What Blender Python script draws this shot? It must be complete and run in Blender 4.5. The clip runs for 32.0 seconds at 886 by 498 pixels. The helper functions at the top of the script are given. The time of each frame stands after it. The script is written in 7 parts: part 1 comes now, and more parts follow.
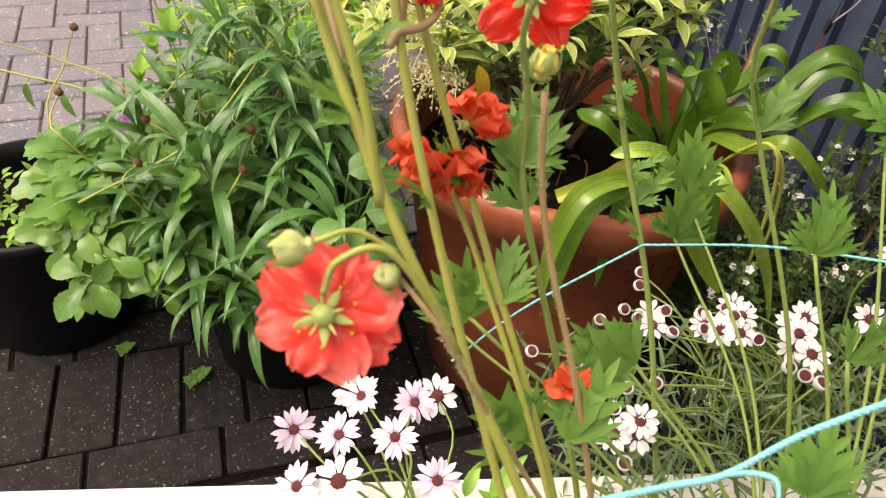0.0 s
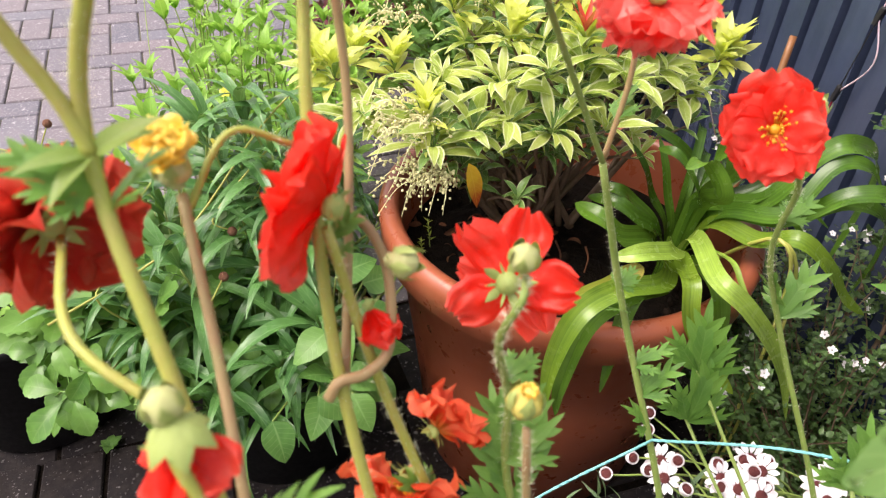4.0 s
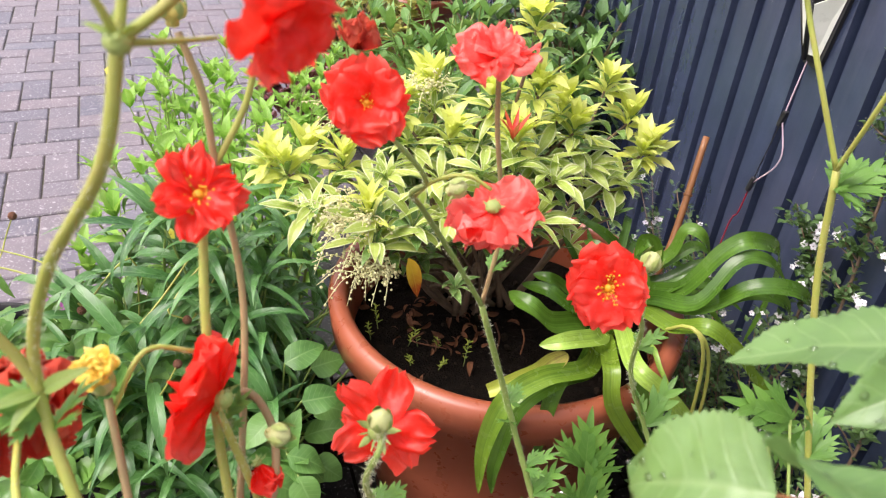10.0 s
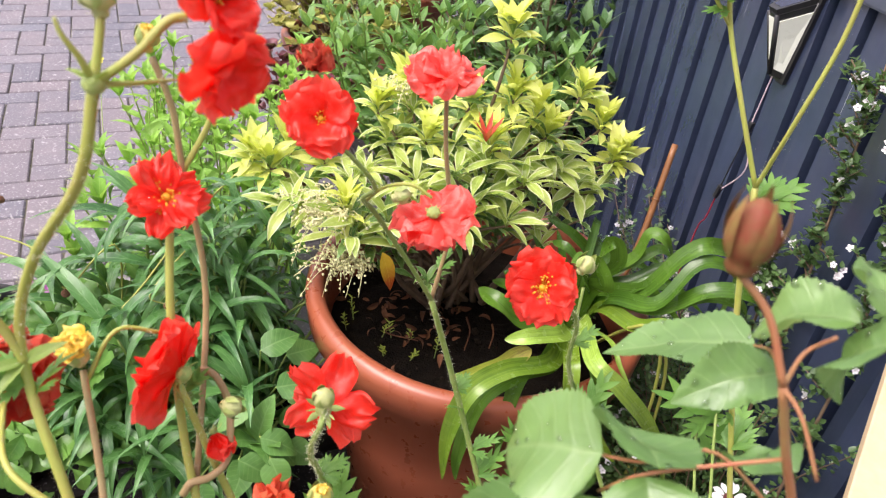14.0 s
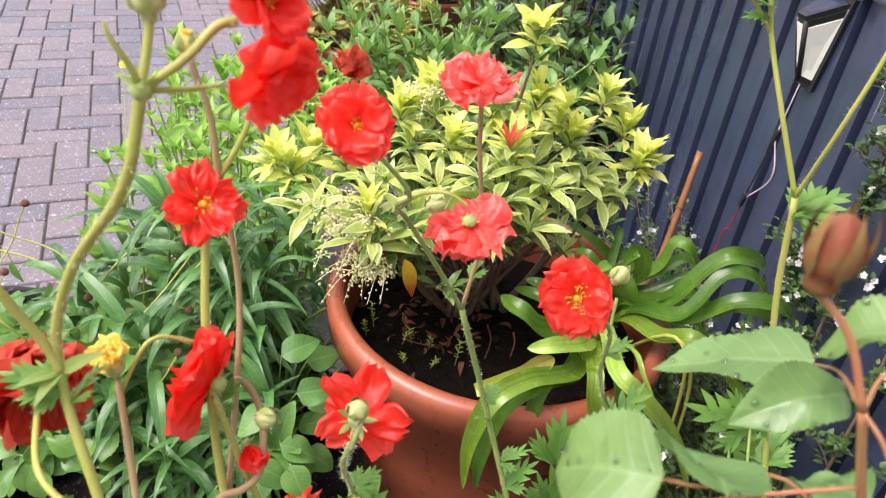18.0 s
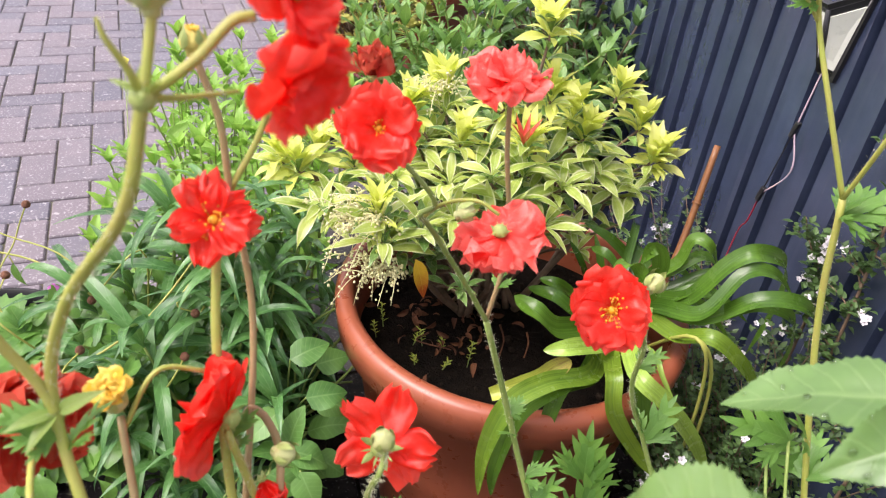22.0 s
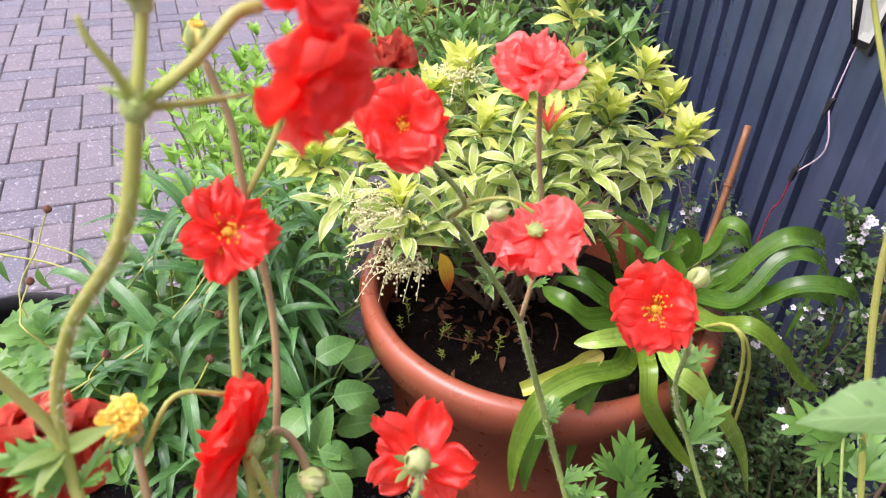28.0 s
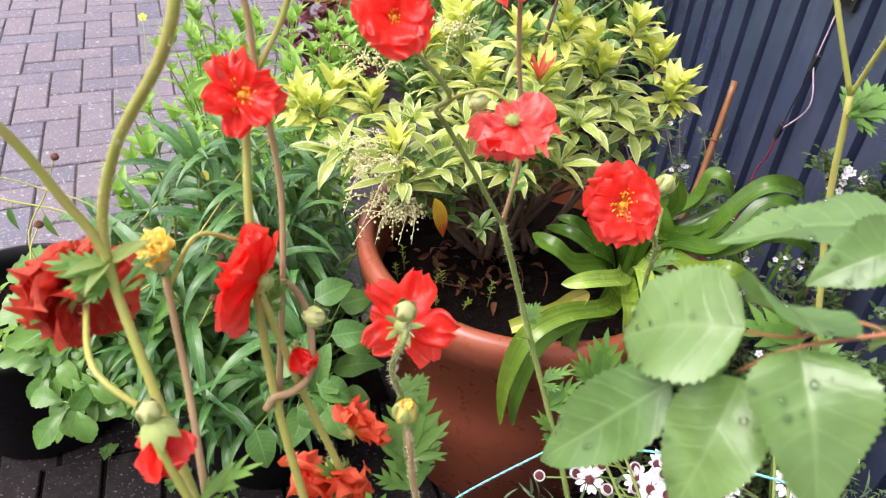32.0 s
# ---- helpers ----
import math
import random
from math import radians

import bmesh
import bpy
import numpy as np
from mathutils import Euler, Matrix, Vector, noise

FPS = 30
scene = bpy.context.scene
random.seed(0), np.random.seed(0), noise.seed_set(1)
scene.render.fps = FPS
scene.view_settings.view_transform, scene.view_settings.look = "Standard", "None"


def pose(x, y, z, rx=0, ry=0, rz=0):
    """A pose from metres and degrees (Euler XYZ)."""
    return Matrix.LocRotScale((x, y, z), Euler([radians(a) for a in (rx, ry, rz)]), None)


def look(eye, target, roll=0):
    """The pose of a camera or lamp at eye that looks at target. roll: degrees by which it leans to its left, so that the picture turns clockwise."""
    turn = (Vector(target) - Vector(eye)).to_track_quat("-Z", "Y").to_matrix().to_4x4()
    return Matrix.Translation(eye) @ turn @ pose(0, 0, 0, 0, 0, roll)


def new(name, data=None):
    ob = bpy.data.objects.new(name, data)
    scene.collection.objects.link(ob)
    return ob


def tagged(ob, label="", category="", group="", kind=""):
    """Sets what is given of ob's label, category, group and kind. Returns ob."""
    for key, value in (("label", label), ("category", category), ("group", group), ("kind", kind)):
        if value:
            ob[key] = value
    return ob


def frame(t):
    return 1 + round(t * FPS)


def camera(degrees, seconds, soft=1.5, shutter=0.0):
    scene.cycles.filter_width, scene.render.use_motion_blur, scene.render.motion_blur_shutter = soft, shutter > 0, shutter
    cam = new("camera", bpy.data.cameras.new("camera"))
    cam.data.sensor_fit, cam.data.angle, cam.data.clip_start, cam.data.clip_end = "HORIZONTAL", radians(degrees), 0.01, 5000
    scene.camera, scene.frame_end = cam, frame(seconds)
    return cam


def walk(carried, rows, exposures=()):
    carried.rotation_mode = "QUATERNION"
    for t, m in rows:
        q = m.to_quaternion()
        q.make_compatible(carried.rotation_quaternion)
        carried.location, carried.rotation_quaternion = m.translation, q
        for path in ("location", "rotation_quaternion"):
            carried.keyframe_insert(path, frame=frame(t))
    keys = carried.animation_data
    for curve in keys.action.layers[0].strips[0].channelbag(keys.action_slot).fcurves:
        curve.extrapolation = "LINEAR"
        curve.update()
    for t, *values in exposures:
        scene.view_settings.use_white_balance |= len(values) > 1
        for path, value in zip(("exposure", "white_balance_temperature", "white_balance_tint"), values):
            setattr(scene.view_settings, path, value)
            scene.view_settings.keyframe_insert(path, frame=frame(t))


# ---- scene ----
cam = camera(63.9, 32.0, 1.15)
cam.data.dof.use_dof, cam.data.dof.focus_distance, cam.data.dof.aperture_fstop = True, 0.72, 22.0
METRES, EYE, TILT, LEAN, TURN = 0.5, 0.97, -39.2, -4.2, -20.0
ROWS = [
    (0.0, 0.0, 0.0, 0.0, 0.0, 0.0, -0.0),
    (0.5, -0.0233, 0.0452, 0.0297, 0.49, 0.69, -1.03),
    (1.0, -0.0362, 0.0688, 0.072, 1.0, 0.63, -0.41),
    (1.5, -0.0428, 0.0846, 0.1046, 1.55, 0.3, 0.1),
    (2.0, -0.0333, 0.1022, 0.1261, 1.01, 0.31, -0.17),
    (2.5, -0.0191, 0.1071, 0.1655, 1.2, -0.07, 0.78),
    (3.0, -0.0022, 0.1028, 0.2076, 1.35, 1.17, 0.44),
    (3.5, 0.0138, 0.0943, 0.2172, 1.46, 1.3, 0.98),
    (4.0, 0.0322, 0.1017, 0.2229, 0.4, 1.26, 1.5),
    (4.5, 0.0476, 0.0999, 0.2263, -0.58, 1.52, 1.72),
    (6.5, 0.065, 0.1205, 0.248, -0.39, -0.01, 1.6),
    (7.0, 0.0554, 0.1022, 0.2678, -0.07, -0.14, 0.68),
    (7.5, 0.0678, 0.0928, 0.2869, -0.61, -0.21, 0.35),
    (8.0, 0.0814, 0.0852, 0.3038, -0.87, 0.41, 0.35),
    (8.5, 0.097, 0.079, 0.3109, -1.51, 0.62, 1.08),
    (9.0, 0.1066, 0.0507, 0.3109, -1.78, 2.31, 1.74),
    (9.5, 0.1067, 0.002, 0.2996, -1.7, 3.95, 1.93),
    (10.0, 0.1115, -0.0416, 0.3046, -1.89, 5.53, 1.88),
    (10.5, 0.1146, -0.0695, 0.3008, -2.01, 5.43, 1.54),
    (11.0, 0.1243, -0.1004, 0.3045, -2.1, 6.23, 1.56),
    (11.5, 0.1377, -0.1132, 0.3037, -2.45, 6.22, 1.26),
    (12.0, 0.1509, -0.1194, 0.3007, -2.9, 6.36, 1.38),
    (12.5, 0.1474, -0.1189, 0.299, -3.04, 6.53, 0.97),
    (13.0, 0.1525, -0.1224, 0.3055, -2.64, 6.98, 1.14),
    (13.5, 0.1486, -0.1252, 0.303, -3.3, 6.53, 1.01),
    (14.0, 0.1531, -0.1233, 0.3029, -2.9, 5.02, 0.2),
    (14.5, 0.1496, -0.1219, 0.3052, -3.12, 5.75, -0.72),
    (16.5, 0.1367, -0.113, 0.306, -2.32, 5.47, -0.49),
    (17.0, 0.1323, -0.1139, 0.3066, -2.18, 5.61, -0.52),
    (17.5, 0.1309, -0.1147, 0.3053, -1.77, 5.75, -0.45),
    (18.0, 0.1335, -0.109, 0.3078, -1.75, 5.47, -0.37),
    (18.5, 0.1346, -0.1067, 0.3093, -1.92, 5.72, -0.3),
    (19.0, 0.1341, -0.0961, 0.3114, -2.28, 5.36, -0.15),
    (19.5, 0.127, -0.0805, 0.314, -2.45, 4.75, 0.03),
    (20.0, 0.1197, -0.0735, 0.3186, -2.04, 4.94, -0.15),
    (20.5, 0.1153, -0.0633, 0.3161, -2.08, 4.78, -0.42),
    (21.0, 0.1164, -0.0584, 0.3219, -1.88, 4.76, 0.02),
    (21.5, 0.1128, -0.0551, 0.3292, -1.77, 4.89, 0.04),
    (22.0, 0.1122, -0.0556, 0.3306, -1.43, 4.89, 0.04),
    (22.5, 0.1127, -0.0517, 0.3328, -1.35, 4.59, 0.27),
    (23.0, 0.1097, -0.0435, 0.3406, -1.47, 4.79, 1.24),
    (23.5, 0.1078, -0.0416, 0.3506, -0.94, 5.16, 1.8),
    (24.0, 0.1001, -0.0385, 0.3511, -0.44, 5.27, 1.8),
    (24.5, 0.1026, -0.0364, 0.3529, -0.01, 5.23, 1.93),
    (25.0, 0.106, -0.0323, 0.3532, 0.11, 4.97, 1.95),
    (25.5, 0.105, -0.0294, 0.3539, 0.37, 4.74, 1.85),
    (26.0, 0.1081, -0.0259, 0.3548, 0.41, 4.43, 1.92),
    (26.5, 0.1052, -0.0182, 0.3464, 0.64, 4.02, 1.65),
    (28.5, 0.1053, -0.0109, 0.3466, 0.19, 3.97, 1.66),
    (29.0, 0.1085, -0.0046, 0.3448, -0.16, 3.68, 1.71),
    (29.5, 0.1096, -0.0052, 0.3457, -0.06, 3.78, 1.99),
    (30.0, 0.11, -0.0077, 0.3462, 0.18, 3.74, 2.45),
    (30.5, 0.1125, -0.0121, 0.3409, -0.01, 3.66, 1.86),
    (31.0, 0.1136, -0.0225, 0.3361, -0.13, 3.84, 1.73),
    (31.5, 0.1141, -0.0457, 0.3115, 0.22, 3.56, 1.45),
    (32.0, 0.1142, -0.0859, 0.2555, 0.27, 2.18, 1.19),
]
walk(cam, [(t, pose(0, 0, EYE, TILT, LEAN, TURN) @ pose(METRES * x, METRES * y, METRES * z, 90 + pitch, roll, yaw)) for t, x, y, z, yaw, pitch, roll in ROWS],
     [(0, 0.97, 7900, 18), (4, 1.15, 7000, 19), (8, 1.15, 6650, 20), (20, 1.14, 6650, 21), (24, 1.13, 6500, 24), (28, 1.13, 6250, 28), (30.5, 1.13, 6250, 28), (32, 1.11, 6450, 24)])

# ---- sky and light: a bright overcast day ----
world = bpy.data.worlds.new("overcast")
scene.world = world
world.use_nodes = True
wn, wl = world.node_tree.nodes, world.node_tree.links
sky = wn.new("ShaderNodeTexSky")
sky.sky_type, sky.sun_disc = "NISHITA", False
sky.sun_elevation, sky.sun_rotation = radians(58), radians(-60)
sky.air_density, sky.dust_density, sky.ozone_density = 1.0, 4.0, 1.0
grey = wn.new("ShaderNodeHueSaturation")
grey.inputs["Saturation"].default_value = 0.35
wl.new(sky.outputs[0], grey.inputs["Color"])
wl.new(grey.outputs[0], wn["Background"].inputs["Color"])
wn["Background"].inputs["Strength"].default_value = 0.15
sun = new("sun", bpy.data.lights.new("sun", "SUN"))
sun.data.energy, sun.data.angle, sun.data.color = 1.5, radians(35), (1.0, 0.97, 0.92)
sun.matrix_world = look((-1.2, 0.6, 3.0), (0.4, 0.8, 0.3))


# ---- building helpers ----
def thing(name, at, label, category, group="", kind=""):
    ob = new(name)
    ob.empty_display_size = 0.02
    ob.matrix_basis = Matrix.Translation(at)
    HOME[ob] = Matrix.Translation(at)
    return tagged(ob, label, category, group, kind)


HOME = {}


def put(name, mesh, parent, m=None, label=""):
    """A mesh object at the world pose m, under its parent."""
    ob = new(name, mesh)
    m = m or Matrix.Identity(4)
    ob.parent = parent
    ob.matrix_basis = HOME[parent].inverted() @ m if parent else m
    HOME[ob] = m
    return tagged(ob, label)


def mesh_of(name, verts, faces, material, uvs=None, smooth=True):
    me = bpy.data.meshes.new(name)
    me.from_pydata([tuple(v) for v in verts], [], faces)
    if uvs is not None:
        layer = me.uv_layers.new(name="UVMap")
        idx = np.empty(len(me.loops), dtype=np.int32)
        me.loops.foreach_get("vertex_index", idx)
        layer.data.foreach_set("uv", np.asarray(uvs, dtype=np.float32)[idx].ravel())
    if smooth:
        me.polygons.foreach_set("use_smooth", [True] * len(me.polygons))
    for mt in (material if isinstance(material, (list, tuple)) else [material]):
        me.materials.append(mt)
    me.update()
    return me


def bm_mesh(name, bm, material, smooth=False):
    me = bpy.data.meshes.new(name)
    bmesh.ops.recalc_face_normals(bm, faces=bm.faces)
    bm.to_mesh(me)
    bm.free()
    if smooth:
        me.polygons.foreach_set("use_smooth", [True] * len(me.polygons))
    me.materials.append(material)
    return me


def box_bm(sx, sy, sz, bevel=0.0, segs=2):
    bm = bmesh.new()
    bmesh.ops.create_cube(bm, size=1.0)
    bmesh.ops.scale(bm, vec=(sx, sy, sz), verts=bm.verts)
    if bevel:
        bmesh.ops.bevel(bm, geom=bm.edges[:], offset=bevel, segments=segs, affect="EDGES", profile=0.6)
    return bm


def spline(pts, per=6):
    """A smooth line through the points."""
    p = np.array([tuple(q) for q in pts], float)
    p = np.vstack([2 * p[0] - p[1], p, 2 * p[-1] - p[-2]])
    out = []
    for i in range(1, len(p) - 2):
        a, b, c, d = p[i - 1], p[i], p[i + 1], p[i + 2]
        for s in np.linspace(0, 1, per, endpoint=False):
            out.append(0.5 * (2 * b + (c - a) * s + (2 * a - 5 * b + 4 * c - d) * s * s + (3 * b - a - 3 * c + d) * s**3))
    out.append(p[-2])
    return np.array(out)


def tube(line, r0, r1, sides=8):
    """Vertices, faces and uvs of a tapered tube along a line, with rounded ends."""
    line = np.asarray(line, float)
    n = len(line)
    tang = np.gradient(line, axis=0)
    tang /= np.linalg.norm(tang, axis=1)[:, None] + 1e-12
    ref = np.array([0.31, 0.22, 0.92]) if abs(tang[0][2]) < 0.9 else np.array([1.0, 0.1, 0])
    verts, faces, uvs = [], [], []
    nrm = np.cross(tang[0], ref)
    length = 0.0
    for i in range(n):
        nrm = nrm - tang[i] * (nrm @ tang[i])
        nrm /= np.linalg.norm(nrm) + 1e-12
        bi = np.cross(tang[i], nrm)
        r = r0 + (r1 - r0) * i / max(1, n - 1)
        if i:
            length += np.linalg.norm(line[i] - line[i - 1])
        for k in range(sides):
            a = 2 * math.pi * k / sides
            verts.append(line[i] + r * (math.cos(a) * nrm + math.sin(a) * bi))
            uvs.append((k / sides, length))
    for i in range(n - 1):
        for k in range(sides):
            j = (k + 1) % sides
            faces.append((i * sides + k, i * sides + j, (i + 1) * sides + j, (i + 1) * sides + k))
    faces.append(tuple(range(sides))[::-1])
    faces.append(tuple((n - 1) * sides + k for k in range(sides)))
    return verts, faces, uvs


def joined(name, pieces, material, smooth=True):
    """One mesh from many (verts, faces, uvs)."""
    vs, fs, us, off = [], [], [], 0
    for v, f, u in pieces:
        vs.append(np.asarray(v, float))
        us.append(np.asarray(u, float))
        fs += [tuple(i + off for i in q) for q in f]
        off += len(v)
    return mesh_of(name, np.vstack(vs), fs, material, np.vstack(us), smooth)


def moved(piece, m):
    v, f, u = piece
    a = np.array(m)
    return np.asarray(v, float) @ a[:3, :3].T + a[:3, 3], f, u


def put_each(name, pieces, material, parent):
    """Each piece as an object of its own."""
    for p in pieces:
        put(name, joined(name, [p], material), parent)


def stem(name, parent, pts, r0, r1, material, per=6, sides=8, label=""):
    return put(name, joined(name, [tube(spline(pts, per), r0, r1, sides)], material), parent, None, label)


def aim(at, way, roll=0.0, scale=1.0, up=(0, 0, 1)):
    """A pose at 'at' whose y axis goes along 'way', its z axis as near to 'up' as it can be."""
    y = Vector(way).normalized()
    u = Vector(up)
    x = y.cross(u)
    if x.length < 1e-4:
        x = y.cross(Vector((1, 0.2, 0)))
    x.normalize()
    z = x.cross(y)
    m = Matrix((x, y, z)).transposed().to_4x4()
    return Matrix.Translation(at) @ m @ Matrix.Rotation(roll, 4, "Y") @ Matrix.Scale(scale, 4)


def face_to(at, normal, spin=0.0, scale=1.0):
    """A pose at 'at' whose z axis goes along 'normal'."""
    q = Vector(normal).normalized().to_track_quat("Z", "Y")
    return Matrix.Translation(at) @ q.to_matrix().to_4x4() @ Matrix.Rotation(spin, 4, "Z") @ Matrix.Scale(scale, 4)


PROFILE = {
    "lance": lambda t: math.sin(math.pi * t**0.75) ** 0.9 * (1 - 0.15 * t),
    "ovate": lambda t: math.sin(math.pi * t**0.62) ** 0.8,
    "spoon": lambda t: max(0.0, math.sin(math.pi * t**1.12)) ** 1.15,
    "paddle": lambda t: max(0.0, math.sin(math.pi * t**1.42)) ** 0.95,
    "obovate": lambda t: max(0.0, math.sin(math.pi * t**1.45)) ** 0.75,
    "strap": lambda t: min(1.0, (0.55 + 0.9 * t)) * (1 - max(0, (t - 0.55) / 0.45) ** 2.2) ** 0.7 if t < 1 else 0,
    "round": lambda t: max(0.0, 1 - (2 * t - 1) ** 2) ** 0.5 * 1.0,
}


def leaf(length, width, shape="ovate", rows=8, fold=0.25, droop=0.5, twist=0.0, tooth=0.0, teeth=0, wave=0.0, seed=0, stalk=0.0, fine=False):
    """A leaf from the origin along +y, its upper side +z: (verts, faces, uvs); v runs along it and u from edge to edge."""
    rnd = random.Random(seed)
    prof = PROFILE[shape]
    verts, faces, uvs = [], [], []
    cols = (-1, -0.8, -0.55, -0.25, 0, 0.25, 0.55, 0.8, 1) if fine else (-1, -0.55, 0, 0.55, 1)
    y, z, ang = 0.0, 0.0, droop * 0.35
    ph = rnd.uniform(0, 6)
    n = teeth * 2 if teeth else rows
    step = length / n
    if stalk:
        verts_st, faces_st, uvs_st = tube([(0, -stalk, -stalk * 0.2), (0, -stalk * 0.5, -stalk * 0.04), (0, 0.004, 0)], width * 0.05, width * 0.04, 5)
    for i in range(n + 1):
        t = i / n
        w = width / 2 * (prof(min(max(t, 0.0), 1.0)) if 0 < i < n else 0.04)
        if teeth and i % 2 and i < n:
            w *= 1 + tooth
        tw = twist * t
        for c in cols:
            e = abs(c)
            x = c * w
            zz = e * w * fold + wave * w * math.sin(ph + 9 * t + 2.2 * c) * e
            if fine:
                zz += 0.06 * w * math.sin(44 * (t - 0.16 * e)) * e * (1 - e) + 0.10 * w * noise.noise((c * 1.3 + seed * 5, t * 3.2, seed))
            yy = (tooth * 0.7 * step if teeth and i % 2 and e == 1 else 0)
            xr, zr = x * math.cos(tw) - zz * math.sin(tw), x * math.sin(tw) + zz * math.cos(tw)
            verts.append((xr, y + yy * math.cos(ang) - zr * math.sin(ang) * 1.0, z + zr * math.cos(ang) + yy * math.sin(ang)))
            uvs.append((0.5 + c / 2, t))
        y += step * math.cos(ang)
        z += step * math.sin(ang)
        ang -= droop * 1.35 / n
    m = len(cols)
    for i in range(n):
        for k in range(m - 1):
            faces.append((i * m + k, i * m + k + 1, (i + 1) * m + k + 1, (i + 1) * m + k))
    if stalk:
        o = len(verts)
        verts += [tuple(v) for v in verts_st]
        faces += [tuple(q + o for q in f) for f in faces_st]
        uvs += [(0.5, 0.0)] * len(verts_st)
    return verts, faces, uvs


def leaf_meshes(name, count, material, **kw):
    out = []
    for k in range(count):
        a = dict(kw)
        rnd = random.Random(k * 7 + len(name))
        a["length"] *= rnd.uniform(0.9, 1.1)
        a["droop"] = a.get("droop", 0.5) * rnd.uniform(0.5, 1.5)
        a["fold"] = a.get("fold", 0.25) * rnd.uniform(0.5, 1.4)
        a["twist"] = a.get("twist", 0.0) + rnd.uniform(-0.35, 0.35)
        v, f, u = leaf(seed=k, **a)
        out.append(mesh_of(name, v, f, material, u))
    return out


# ---- materials ----
def node_mat(name):
    m = bpy.data.materials.new(name)
    m.use_nodes = True
    nt = m.node_tree
    return m, nt.nodes, nt.links, nt.nodes["Principled BSDF"]


def mix_col(nodes, links, fac, a, b, blend="MIX"):
    n = nodes.new("ShaderNodeMix")
    n.data_type, n.blend_type = "RGBA", blend
    for sock, val in ((n.inputs[0], fac), (n.inputs[6], a), (n.inputs[7], b)):
        if isinstance(val, (int, float)):
            sock.default_value = val
        elif isinstance(val, tuple):
            sock.default_value = (*val, 1) if len(val) == 3 else val
        else:
            links.new(val, sock)
    return n.outputs[2]


def noise_tex(nodes, links, scale, detail=4, rough=0.6, coord=None):
    n = nodes.new("ShaderNodeTexNoise")
    n.inputs["Scale"].default_value, n.inputs["Detail"].default_value, n.inputs["Roughness"].default_value = scale, detail, rough
    if coord is not None:
        links.new(coord, n.inputs["Vector"])
    return n.outputs["Fac"]


def ramp(nodes, links, fac, stops):
    n = nodes.new("ShaderNodeValToRGB")
    el = n.color_ramp.elements
    while len(el) < len(stops):
        el.new(0.5)
    for e, (p, c) in zip(el, stops):
        e.position = p
        e.color = (*c, 1) if isinstance(c, tuple) else (c, c, c, 1)
    links.new(fac, n.inputs[0])
    return n.outputs[0]


def calc(nodes, links, op, a, b=0.0, c=0.0):
    n = nodes.new("ShaderNodeMath")
    n.operation = op
    for sock, val in zip(n.inputs, (a, b, c)):
        if isinstance(val, (int, float)):
            sock.default_value = val
        else:
            links.new(val, sock)
    return n.outputs[0]


def bump_in(nodes, links, bsdf, height, strength=0.3, distance=0.002):
    n = nodes.new("ShaderNodeBump")
    n.inputs["Strength"].default_value, n.inputs["Distance"].default_value = strength, distance
    links.new(height, n.inputs["Height"])
    links.new(n.outputs[0], bsdf.inputs["Normal"])


